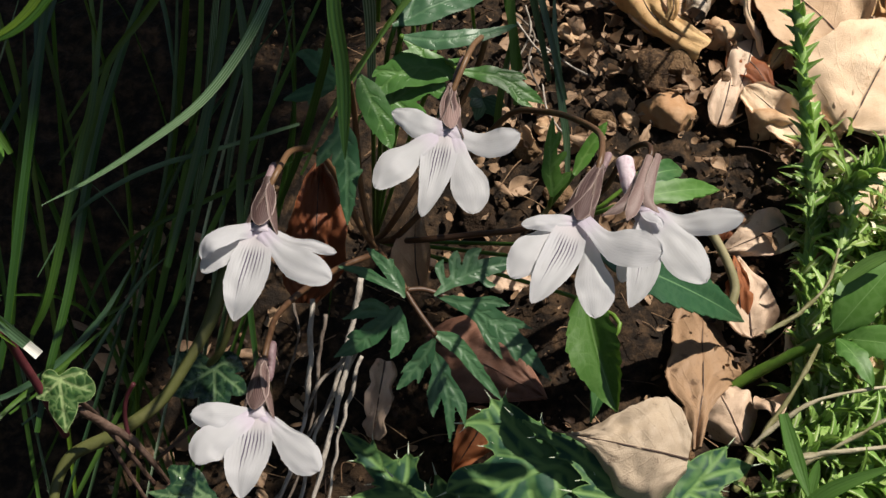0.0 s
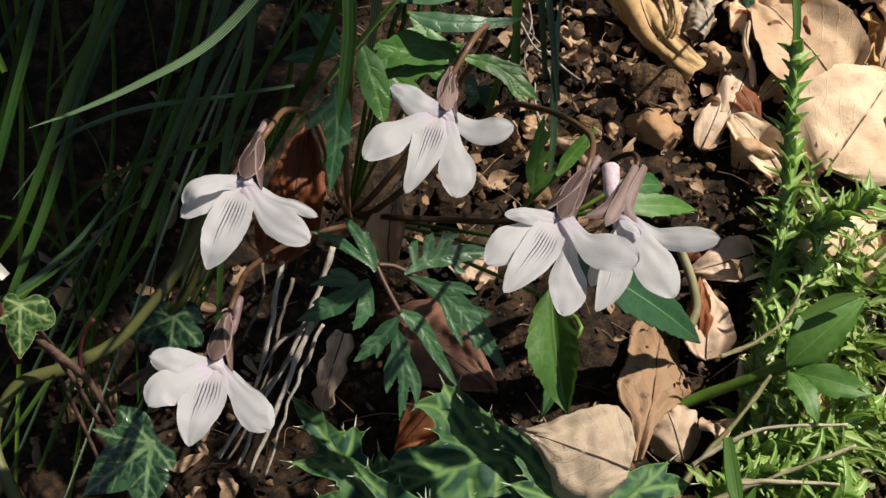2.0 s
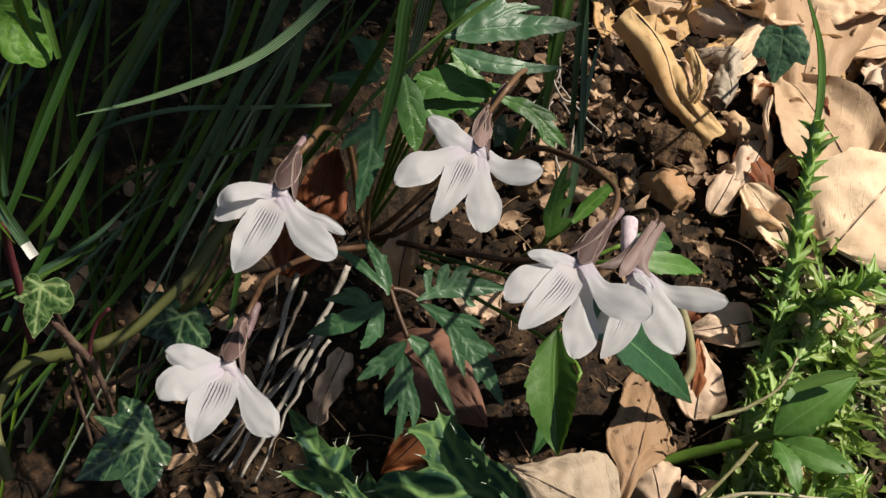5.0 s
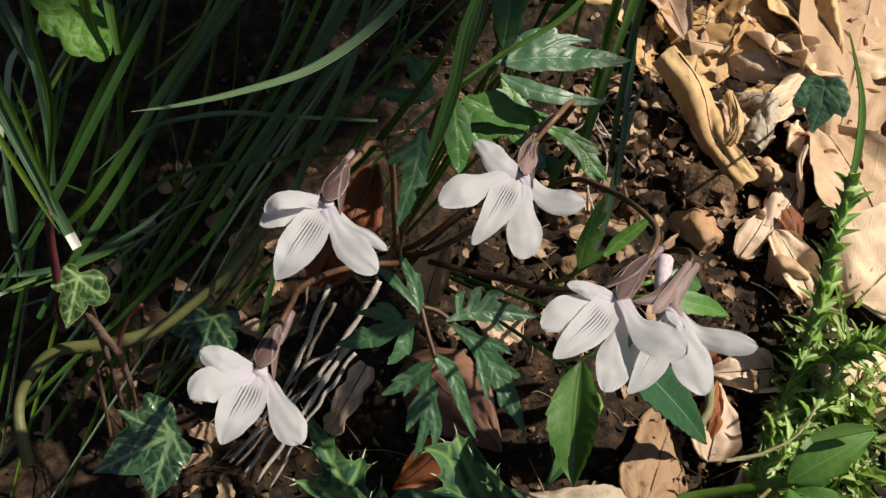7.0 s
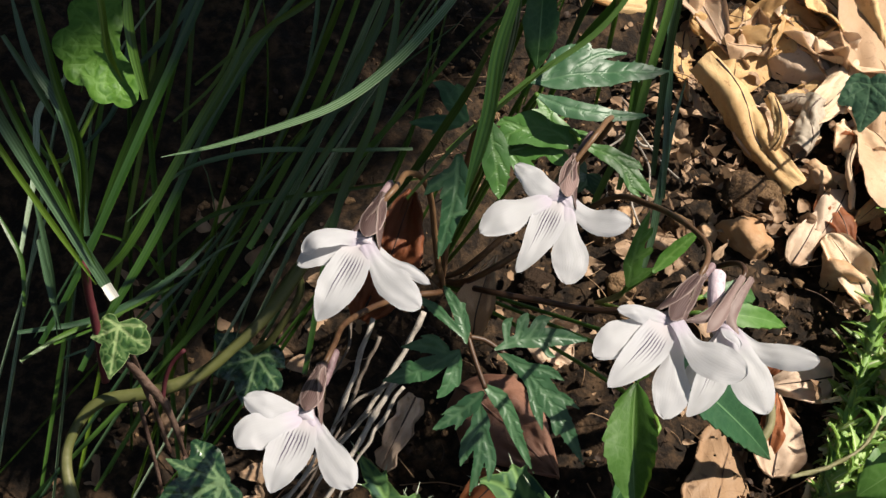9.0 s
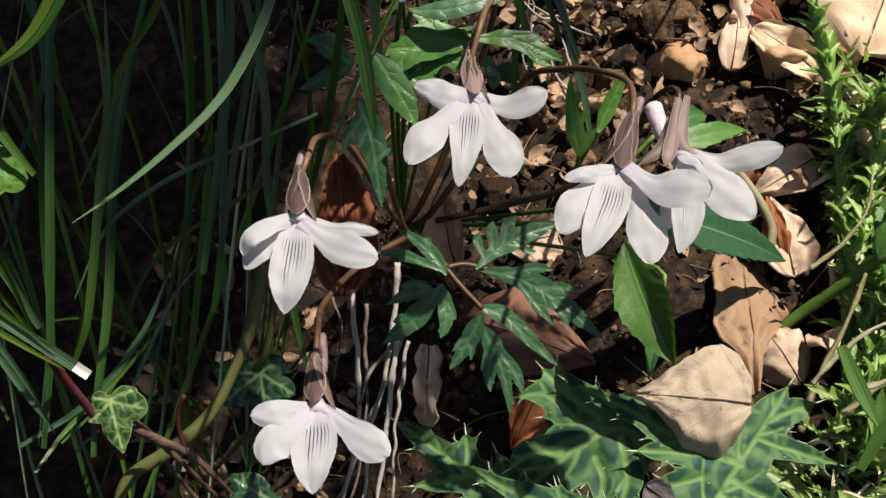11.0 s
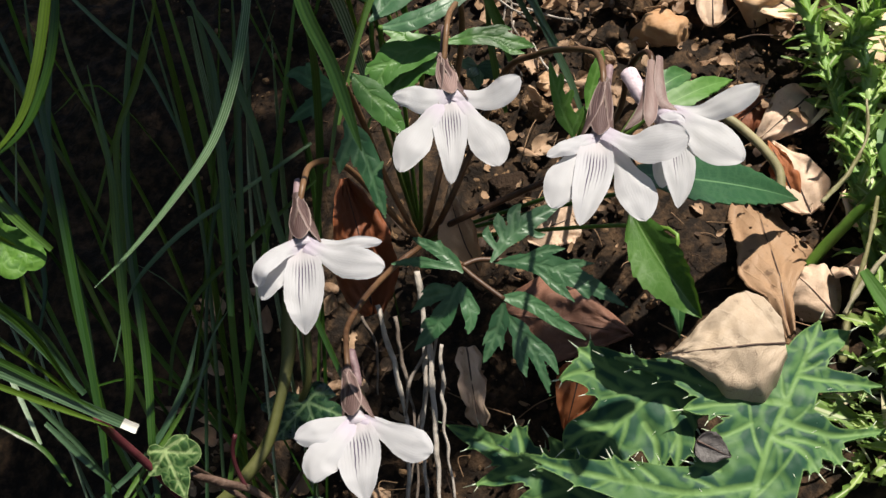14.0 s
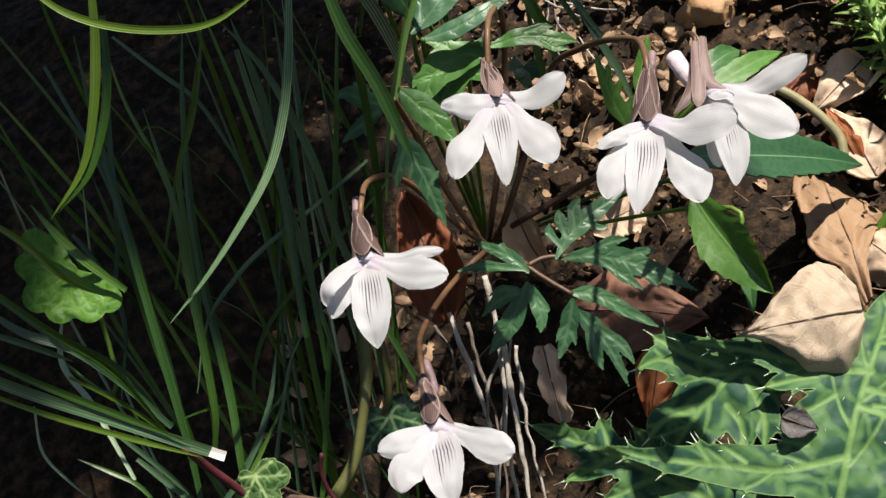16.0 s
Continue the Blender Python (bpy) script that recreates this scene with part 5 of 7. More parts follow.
part("stem", tube([(-98.7, -87.0, 47.6), (-98.9, -82.8, 39.9), (-96.3, -79.9, 28.9), (-92.6, -78.3, 15.5)], 0.9, 16, 9), M_REDSTEM, red)
hook = thing("curled_stem", (64.6, 6.1, 3.3), "pale yellow-green curled stem on the soil", "stem")
part("stem", tube([(51.7, 13.5, 27.7), (55.1, 10.7, 24.6), (59.4, 6.6, 18.9), (61.8, 2.6, 13.6), (60.9, -0.8, 9.6)], 1.35, 24, 8), M_PALESTEM, hook)
shoot = thing("green_shoot", (59.0, -15.6, -10.1), "thick green shoot with broad leaves", "plant")
part("stem", tube([(58.2, -14.8, -10.7)] + [(66.0, -14.8, -2.7), (74.2, -16.7, 6.0), (82.6, -18.5, 14.9), (89.2, -19.9, 24.5)], lambda u: 1.6 - 0.2 * u, 20, 9), M_GREENSTEM, shoot)
for k, (b, t, w) in enumerate((((81.7, -21.1, 16.3), (96.7, -13.3, 35.8), 11.0), ((83.5, -22.6, 15.8), (102.2, -28.4, 18.0), 9.0), ((82.6, -19.9, 16.4), (86.5, -7.2, 26.3), 7.0), ((81.5, -24.3, 16.8), (88.4, -36.9, 11.3), 7.0))):
    part("leaf", blade(b, t, w, FACE + Vector((0.2 * k - 0.3, 0, 0.3)), ovate, 2, fold=0.15, teeth=4, bite=0.2, seed=k + 40, wave=0.12, nv=11), M_BRIGHT, shoot, "", 0.3)

# ---- grass ----
def grass(pts, width, material, label, **kw):
    solo("grass_blade", strip(pts, width, **kw), material, pts[0], label, "grass", "grass blades", thick=0.15)


MIDG = "fresh mid-green grass blade in sun"
DARKG, BLUEG, PALEG, OLIVEG = "narrow dark green grass blade", "narrow cool blue-green grass blade", "grass blade with pale lengthwise stripes", "narrow olive green grass blade"
grass([(-45.1, -45.0, 123.5), (-49.4, -52.3, 113.2), (-52.1, -57.6, 106.6), (-56.8, -64.3, 97.6), (-63.4, -70.6, 89.4), (-73.1, -76.4, 82.5), (-82.0, -81.1, 77.3), (-89.5, -84.9, 73.8)], 1.8, M_GRASS_PALE, "long arching grass blade with pale stripes", taper=0.5, n=44)
def tuft(pts, width, material, label):
    """A blade of the tussock; the dark ones are the thinnest."""
    grass(pts, width * (0.70 if material is M_GRASS_MID else 0.88 if material in (M_GRASS, M_GRASS_BLUE, M_GRASS_OLIVE) else 1.0), material, label, twist=0.5)


tuft([(-65.0, -39.9, 105.2), (-66.6, -38.2, 95.1), (-68.0, -38.3, 81.7), (-69.7, -39.9, 65.6), (-72.0, -40.9, 50.7), (-73.8, -43.8, 32.2), (-74.2, -46.3, 14.4)], 1.7, M_GRASS_PALE, PALEG)
tuft([(-102.7, -65.7, 29.1), (-97.2, -59.5, 47.3), (-91.0, -51.2, 69.2), (-86.8, -46.0, 85.7), (-79.2, -44.3, 95.8), (-73.7, -43.7, 104.0), (-67.9, -41.5, 114.9)], 1.4, M_GRASS_OLIVE, OLIVEG)
tuft([(-81.8, -56.9, 125.4), (-84.5, -61.9, 116.7), (-88.2, -66.2, 109.2), (-94.3, -70.6, 101.9), (-102.4, -73.2, 97.8)], 2.2, M_GRASS, DARKG)
tuft([(-105.5, -31.9, 114.6), (-102.6, -39.8, 95.2), (-102.0, -46.5, 78.2), (-103.4, -51.5, 64.5), (-105.4, -60.1, 44.2), (-111.0, -73.5, 15.7)], 1.6, M_GRASS_BLUE, BLUEG)
tuft([(-93.2, -18.9, 112.2), (-86.5, -22.2, 101.7), (-81.0, -24.5, 93.1), (-78.2, -28.5, 81.6), (-76.7, -32.7, 69.8)], 1.2, M_GRASS_BLUE, BLUEG)
tuft([(-104.7, -86.3, 25.2), (-102.4, -78.7, 39.3), (-101.1, -69.9, 55.6), (-99.8, -60.6, 72.9), (-98.7, -53.6, 86.1), (-97.4, -43.8, 104.3), (-95.4, -35.7, 119.2)], 1.9, M_GRASS, DARKG)
tuft([(-97.0, -82.4, 19.2), (-96.0, -75.3, 28.5), (-93.1, -64.7, 43.8), (-91.0, -51.6, 63.8), (-88.5, -41.9, 77.5), (-83.2, -29.9, 95.1), (-77.5, -19.7, 109.6)], 2.1, M_GRASS, DARKG)
tuft([(-114.9, -72.1, 72.0), (-108.8, -72.0, 62.0), (-106.7, -71.7, 52.8), (-106.1, -71.4, 43.7)], 1.7, M_GRASS_BLUE, BLUEG)
tuft([(-112.6, -84.5, 70.1), (-106.2, -85.2, 61.5), (-101.6, -85.9, 53.1), (-97.5, -87.0, 44.0)], 1.0, M_GRASS_OLIVE, OLIVEG)
tuft([(-113.8, -78.6, 52.1), (-109.7, -80.7, 45.2), (-105.7, -83.1, 37.9), (-101.6, -86.5, 28.7)], 1.4, M_GRASS_BLUE, BLUEG)
tuft([(-105.3, -69.5, 10.2), (-95.3, -61.8, 17.1), (-89.0, -52.9, 26.3), (-83.9, -45.1, 33.7), (-78.3, -39.2, 37.7)], 0.9, M_GRASS_BLUE, BLUEG)
tuft([(-109.4, -65.4, 9.6), (-100.2, -58.0, 15.5), (-94.5, -49.4, 23.7), (-87.6, -43.5, 27.2), (-79.4, -32.2, 40.0)], 1.0, M_GRASS, DARKG)
tuft([(-96.7, -49.6, 24.5), (-91.4, -46.3, 36.7), (-83.2, -44.6, 45.6), (-68.8, -43.0, 54.0), (-56.4, -42.3, 60.9), (-38.4, -39.7, 70.7)], 1.2, M_GRASS, DARKG)
tuft([(-52.9, -48.8, 55.5), (-47.8, -50.7, 70.3), (-43.9, -52.3, 85.5), (-41.5, -56.0, 97.3), (-40.3, -58.3, 111.5)], 1.8, M_GRASS, DARKG)
grass([(-38.8, -75.1, 122.3), (-38.4, -77.9, 111.9), (-36.4, -80.7, 101.3), (-35.3, -85.4, 87.2)], 2.5, M_GRASS, "broad dark green grass blade", taper=0.2, twist=0.3)
tuft([(-46.3, -58.8, 69.9), (-40.6, -54.3, 83.0), (-35.5, -52.2, 91.9), (-27.9, -48.2, 104.0)], 1.0, M_GRASS_OLIVE, OLIVEG)
tuft([(-75.0, -56.0, 44.4), (-68.3, -44.3, 73.0), (-64.9, -37.6, 93.1), (-64.7, -32.6, 110.1)], 2.4, M_GRASS, DARKG)
tuft([(-74.1, -56.4, 35.3), (-68.8, -49.8, 57.8), (-62.0, -41.3, 83.3), (-55.7, -33.4, 108.0)], 1.7, M_GRASS, DARKG)
tuft([(-65.5, -41.9, 52.4), (-63.7, -38.1, 68.7), (-59.4, -34.2, 85.0), (-53.9, -28.3, 104.7)], 1.1, M_GRASS_BLUE, BLUEG)
tuft([(-5.8, -12.4, 55.5), (-6.1, -12.1, 64.4), (-5.5, -11.3, 74.0), (-3.7, -8.1, 87.8)], 1.9, M_GRASS, DARKG)
tuft([(13.6, 2.5, 43.8), (12.4, 4.6, 52.7), (10.0, 7.3, 62.9), (7.4, 11.6, 76.0), (5.9, 16.3, 89.7)], 2.3, M_GRASS_BLUE, BLUEG)
tuft([(-100.7, -41.7, 59.5), (-94.4, -37.2, 71.3), (-93.8, -31.7, 85.3), (-95.5, -26.0, 99.6), (-94.9, -20.7, 113.2)], 1.0, M_GRASS_OLIVE, OLIVEG)
tuft([(-116.8, -40.5, 59.0), (-108.4, -34.1, 75.1), (-102.9, -27.8, 91.6), (-97.3, -23.4, 104.4)], 1.5, M_GRASS_BLUE, BLUEG)
tuft([(-116.5, -38.2, 79.4), (-113.3, -42.8, 71.0), (-112.1, -49.0, 59.8), (-118.6, -56.9, 46.0)], 1.6, M_GRASS_BLUE, BLUEG)
tuft([(-106.0, -94.7, 39.0), (-109.2, -91.1, 45.6), (-113.6, -89.1, 49.6), (-119.1, -87.0, 53.8)], 1.0, M_GRASS, DARKG)
tuft([(-42.4, -41.5, 75.1), (-32.2, -35.7, 92.8), (-21.9, -31.7, 106.8), (-17.4, -28.6, 118.8), (-15.0, -24.9, 132.0)], 1.7, M_GRASS_MID, MIDG)
tuft([(-2.1, -12.2, 67.9), (-5.5, -10.9, 92.8), (-8.1, -11.6, 114.0), (-13.0, -13.9, 131.7)], 2.8, M_GRASS_MID, MIDG)
tuft([(11.3, 7.0, 61.8), (2.3, 12.4, 87.6), (-5.3, 14.9, 107.3), (-13.5, 16.1, 124.6)], 2.2, M_GRASS_BLUE, BLUEG)
tuft([(-100.6, -69.0, 33.9), (-96.6, -66.8, 43.6), (-91.5, -57.0, 68.5), (-88.4, -52.9, 81.9), (-86.7, -45.3, 102.5)], 2.0, M_GRASS, DARKG)
tuft([(-107.2, -62.4, 31.5), (-105.5, -56.9, 54.6), (-102.9, -53.3, 73.8), (-101.9, -49.3, 94.0)], 1.9, M_GRASS, DARKG)
tuft([(-101.0, -82.1, 50.4), (-106.9, -79.0, 63.1), (-112.4, -77.7, 72.5), (-119.8, -77.3, 79.8), (-126.7, -74.9, 91.1)], 2.2, M_GRASS_BLUE, BLUEG)
tuft([(-97.1, -76.6, 79.5), (-101.4, -75.2, 86.7), (-104.2, -74.2, 93.3), (-106.5, -72.5, 101.0)], 2.0, M_GRASS, DARKG)
tuft([(-54.6, -65.9, 25.7), (-59.6, -53.8, 59.0), (-58.5, -48.0, 79.8), (-60.6, -43.0, 98.6), (-64.9, -41.1, 111.5)], 2.0, M_GRASS, DARKG)
tuft([(-49.8, -35.1, 70.0), (-65.8, -41.3, 66.0), (-76.9, -46.6, 64.0), (-84.8, -52.1, 61.7), (-92.5, -58.7, 57.3), (-98.4, -67.9, 47.5)], 1.3, M_GRASS_BLUE, BLUEG)
tuft([(-96.6, -46.9, 71.9), (-88.4, -44.6, 84.3), (-80.7, -43.3, 94.5), (-73.0, -41.2, 106.6)], 1.0, M_GRASS_OLIVE, OLIVEG)
tuft([(-112.1, -85.3, 43.6), (-115.4, -76.7, 57.9), (-118.9, -70.7, 66.9), (-115.0, -64.9, 75.7)], 1.2, M_GRASS_PALE, PALEG)
tuft([(-107.7, -88.8, 50.3), (-102.1, -93.3, 43.6), (-97.6, -96.9, 38.7)], 1.6, M_GRASS_BLUE, BLUEG)
tuft([(-111.9, -80.7, 21.4), (-99.3, -72.3, 25.2), (-89.2, -61.9, 33.0), (-83.2, -50.6, 42.3)], 1.5, M_GRASS_BLUE, BLUEG)
tuft([(-111.8, -76.8, 11.4), (-106.7, -68.3, 15.1), (-96.6, -58.7, 21.0), (-83.7, -47.3, 31.0)], 1.2, M_GRASS, DARKG)
tuft([(-82.4, -85.9, 141.0), (-78.3, -87.8, 135.0), (-71.7, -88.8, 129.9), (-63.5, -89.0, 126.1), (-56.3, -88.2, 124.5), (-47.8, -85.7, 125.8)], 1.5, M_GRASS_OLIVE, OLIVEG)
tuft([(-76.3, -72.7, 134.6), (-80.4, -73.9, 124.7), (-86.1, -75.6, 114.0), (-92.8, -76.4, 105.2), (-102.9, -76.6, 98.3)], 2.4, M_GRASS_OLIVE, OLIVEG)
tuft([(-109.9, -86.1, 107.5), (-105.3, -86.7, 99.8), (-101.8, -87.7, 91.5), (-98.5, -86.9, 86.4)], 1.5, M_GRASS_OLIVE, OLIVEG)
tuft([(-118.6, -82.7, 94.3), (-110.9, -84.7, 80.3), (-104.0, -85.7, 68.5), (-99.4, -88.8, 53.0)], 2.2, M_GRASS, DARKG)
tuft([(-117.8, -93.9, 90.2), (-110.8, -93.5, 83.0), (-106.4, -92.7, 77.2)], 1.4, M_GRASS_BLUE, BLUEG)
tuft([(-119.4, -89.2, 69.3), (-121.8, -91.6, 60.8), (-120.0, -92.9, 53.7), (-117.2, -93.8, 47.2)], 0.6, M_GRASS_PALE, PALEG)
straw = thing("cut_grass_blade", (-121.1, -98.7, 85.9), "grass blade with a torn white end", "grass")
part("leaf_blade", strip([(-121.1, -98.7, 85.9), (-114.0, -97.0, 75.6), (-104.5, -95.5, 64.2), (-91.5, -95.0, 50.3)], 2.1, taper=0.0, root=1.0, n=30), M_GRASS_BLUE, straw, "", 0.15)
part("torn_end", strip([(-91.5, -95.0, 50.3), (-90.5, -95.1, 49.3), (-89.3, -95.3, 48.3)], 1.9, taper=0.0, root=1.0, n=6), M_STRAW, straw, "torn fibrous white end", 0.2)

grass([(-120.6, -97.0, 89.5), (-112.0, -96.2, 76.5), (-103.0, -95.2, 64.6), (-94.0, -95.4, 53.8)], 1.3, M_GRASS, DARKG, taper=0.3)
grass([(-121.5, -98.9, 81.5), (-112.5, -98.0, 70.5), (-102.5, -96.6, 59.6), (-93.0, -95.9, 50.2)], 1.1, M_GRASS_OLIVE, OLIVEG, taper=0.3)

grass([(-37.2, 7.6, 61.7), (-38.2, 1.7, 85.9), (-40.8, -7.2, 103.9), (-45.1, -17.2, 119.6)], 3.0, M_GRASS_PALE, "fresh grass blade in sun beside the dead leaves", twist=0.4)
grass([(-24.9, 19.2, 63.0), (-22.5, 13.7, 87.9), (-16.6, 6.1, 108.8), (-15.7, -3.2, 126.2)], 1.8, M_GRASS_MID, "fresh grass blade in sun beside the dead leaves", twist=0.4)
grass([(-30.5, 10.8, 68.4), (-32.3, 5.3, 93.2), (-33.7, -4.1, 110.3), (-37.0, -15.6, 123.0)], 1.4, M_GRASS, "fresh grass blade in sun beside the dead leaves", twist=0.4)
grass([(0.0, 19.4, 64.0), (-6.2, 14.3, 89.6), (-10.5, 6.7, 110.1), (-17.1, -1.7, 129.0)], 2.6, M_GRASS_MID, "fresh grass blade in sun beside the dead leaves", twist=0.4)
grass([(7.0, 9.0, 65.9), (-1.1, 5.2, 93.9), (-6.1, -2.2, 114.8), (-12.8, -11.0, 133.0)], 2.0, M_GRASS_BLUE, "fresh grass blade in sun beside the dead leaves", twist=0.4)
grass([(-24.5, 24.6, 73.9), (-23.9, 17.8, 96.2), (-22.0, 7.4, 111.4), (-20.8, -3.0, 126.3)], 1.6, M_GRASS_BLUE, "fresh grass blade in sun beside the dead leaves", twist=0.4)
grass([(-45.9, 17.5, 81.4), (-38.3, 7.2, 96.9), (-31.5, -3.7, 111.2), (-27.0, -14.8, 124.9)], 1.3, M_GRASS_MID, "fresh grass blade in sun beside the dead leaves", twist=0.4)
grass([(-37.3, 24.1, 72.6), (-36.7, 15.3, 90.9), (-35.3, 4.9, 105.9), (-31.8, -4.6, 122.9)], 1.5, M_GRASS_OLIVE, "fresh grass blade in sun beside the dead leaves", twist=0.4)
grass([(-12.6, 14.2, 75.8), (-16.5, 8.3, 99.8), (-19.4, -3.1, 112.8), (-24.7, -13.3, 128.1)], 1.2, M_GRASS, "fresh grass blade in sun beside the dead leaves", twist=0.4)


def thicket():
    """The many thin crossing blades of the tussock, from its foot up to its leaning tips."""
    rng = random.Random(77)
    foot = [Vector(p) for p in ((-129.2, -28.2, 62.0), (-69.9, -29.9, 38.0), (-124.0, -79.8, 19.0), (-80.4, -73.7, 0.2))]
    head = [Vector(p) for p in ((-121.2, -14.8, 141.7), (-39.0, -25.9, 112.4), (-136.4, -41.9, 102.1), (-58.0, -37.4, 85.4))]
    kinds = ((M_GRASS, DARKG), (M_GRASS, DARKG), (M_GRASS_BLUE, BLUEG), (M_GRASS_OLIVE, OLIVEG), (M_GRASS_MID, "thin fresh green grass blade"), (M_GRASS_MID, "thin fresh green grass blade"), (M_GRASS_PALE, PALEG))

    def inside(corners, a, b):
        return corners[0].lerp(corners[1], a).lerp(corners[2].lerp(corners[3], a), b)

    for i in range(20):
        a = rng.random()
        p = inside(foot, a, rng.random())
        q = inside(head, min(1.0, max(0.0, a + rng.gauss(0, 0.5))), rng.random() ** 2)
        side = (q - p).cross(FACE).normalized()
        bow = side * rng.gauss(0, 5.5) + Vector((0, rng.uniform(0, 5), 0))
        p.z = min(p.z, ground_mm(p.x, p.y) + 6)
        m, lab = rng.choice(kinds)
        grass([p, p.lerp(q, 0.35) + bow * 0.7, p.lerp(q, 0.7) + bow, q - bow * rng.uniform(0, 0.8)], rng.choice((0.7, 0.9, 1.1, 1.3, 1.6)), m, lab, face=FACE + Vector((rng.uniform(-0.7, 0.7), 0, rng.uniform(-0.3, 0.3))), n=22, keel=0.45, taper=0.3, twist=rng.uniform(-0.9, 0.9))


thicket()


def back_grass():
    """The rest of the tussock, behind and beyond the blades in front."""
    rng = random.Random(11)
    geo = Geo()
    for i in range(9):
        x = rng.uniform(-190, -45) if i % 5 else rng.uniform(-60, 10)
        y = rng.uniform(-50, 110) if i % 5 else rng.uniform(60, 130)
        p = Vector((x, y, ground_mm(x, y) - 2))
        h = rng.uniform(70, 190)
        lean = Vector((rng.uniform(-0.35, 0.45), rng.uniform(-0.5, 0.25), 0))
        pts = [p, p + Vector((0, 0, h * 0.45)) + lean * h * 0.2, p + Vector((0, 0, h * 0.8)) + lean * h * 0.55, p + Vector((0, 0, h * rng.uniform(0.75, 1.0))) + lean * h]
        strip(pts, rng.uniform(0.7, 1.6), FACE + Vector((rng.uniform(-0.8, 0.8), 0, 0)), 12, twist=rng.uniform(-1, 1), geo=geo)
    solo("grass_tussock", geo, M_GRASS, (0, 0, 0), "dense dark tussock of thin grass on the bank", "grass", kind="stuff")


back_grass()

# ---- roots ----
def hanging_root(pts, r):
    pts = [Vector(p) for p in pts]
    pts = [pts[0]] + [p + Vector((noise.noise(p * 0.19), noise.noise(p * 0.17 + Vector((9, 0, 0))), 0)) * 0.9 for p in smooth(pts, 12)[1:]]
    solo("root", tube(pts, lambda u, r=r: 1.25 * r * (1.0 - 0.4 * u), 40, 7, lumps=0.8), M_ROOT, pts[0], "pale thin root hanging down the bank", "root", "hanging roots")


hanging_root([(-45.6, -43.9, 31.0), (-45.5, -50.4, 19.3), (-44.9, -54.3, 12.2), (-46.7, -60.0, 2.2), (-50.2, -66.8, -9.8)], 0.52)
hanging_root([(-34.4, -49.0, 23.0), (-39.4, -51.7, 18.5), (-43.2, -54.6, 13.6), (-45.5, -57.6, 8.3)], 0.4)
hanging_root([(-35.8, -51.1, 23.3), (-38.1, -56.7, 13.6), (-40.1, -62.3, 3.7), (-42.6, -69.8, -9.5)], 0.62)
hanging_root([(-35.2, -37.5, 33.4), (-36.5, -42.6, 24.3), (-40.4, -51.5, 8.7), (-43.9, -57.7, -2.2), (-46.2, -64.1, -13.5)], 0.55)
hanging_root([(-33.0, -43.8, 24.0), (-36.4, -48.7, 15.4), (-41.5, -53.5, 7.2), (-45.7, -58.4, -1.2), (-51.8, -64.4, -11.5)], 0.34)
hanging_root([(-33.7, -47.8, 18.9), (-36.1, -53.5, 8.9), (-38.1, -59.2, -1.1), (-39.8, -66.2, -13.6)], 0.4)
hanging_root([(-50.7, -38.0, 25.5), (-49.0, -42.1, 17.9), (-51.1, -47.3, 8.8)], 0.28)
hanging_root([(-42.8, -40.4, 24.7), (-43.8, -45.6, 15.4), (-44.7, -53.4, 1.4), (-48.8, -62.3, -14.2)], 0.4)
for k, pts in enumerate((((0.5, 100.8, 51.3), (7.6, 88.8, 48.6), (6.1, 79.5, 42.8), (10.0, 73.4, 36.2)), ((4.9, 101.8, 53.1), (6.6, 90.6, 49.7), (4.3, 85.0, 44.2), (0.3, 82.2, 39.4)),
                         ((5.9, 89.7, 48.2), (14.6, 79.7, 45.2), (19.9, 77.2, 42.9), (25.3, 76.0, 40.9)), ((8.5, 82.3, 45.6), (14.8, 75.2, 41.4), (16.8, 66.3, 34.2)), ((2.3, 94.2, 50.0), (9.3, 81.4, 46.0), (14.7, 83.4, 45.6)),
                         ((10.6, 72.4, 38.6), (12.4, 62.6, 33.7), (17.7, 57.4, 29.0)), ((6.9, 81.4, 43.9), (3.0, 74.0, 37.3), (5.0, 66.0, 31.6)))):
    pts = [Vector(p) for p in pts]
    solo("root", tube(pts, 0.34, 18, 6, lumps=0.5), M_ROOT, pts[0], "thin tangled pale rootlet on the soil", "root", "tangled rootlets")

# ---- dead leaves ----
def dead(base, tip, width, material, label, face=FACE, prof=ovate, sag=3.0, cup=0.2, wave=0.25, curl=2.0, seed=0.0, fold=0.0, bend=0.0, teeth=0, bite=0.2, crumple=0.04, hole=None):
    base = Vector(base)
    lf = thing("dead_leaf", base, label, "dead leaf", "dead leaves")
    g = blade(base, tip, width, face, prof, sag, cup, fold, bend, teeth=teeth, bite=bite, wave=wave, curl=curl, nu=44, nv=25, seed=seed, crumple=crumple, hole=hole)
    part("leaf_blade", g, material, lf, "", 0.35)
    part("midrib", tube([Vector(g.v[25 * i + 12]) + Vector(face).normalized() * 0.22 for i in range(0, 41, 4)], lambda u: 0.30 * (1 - 0.75 * u), 24, 6), M_WOODY, lf, "thin darker midrib")


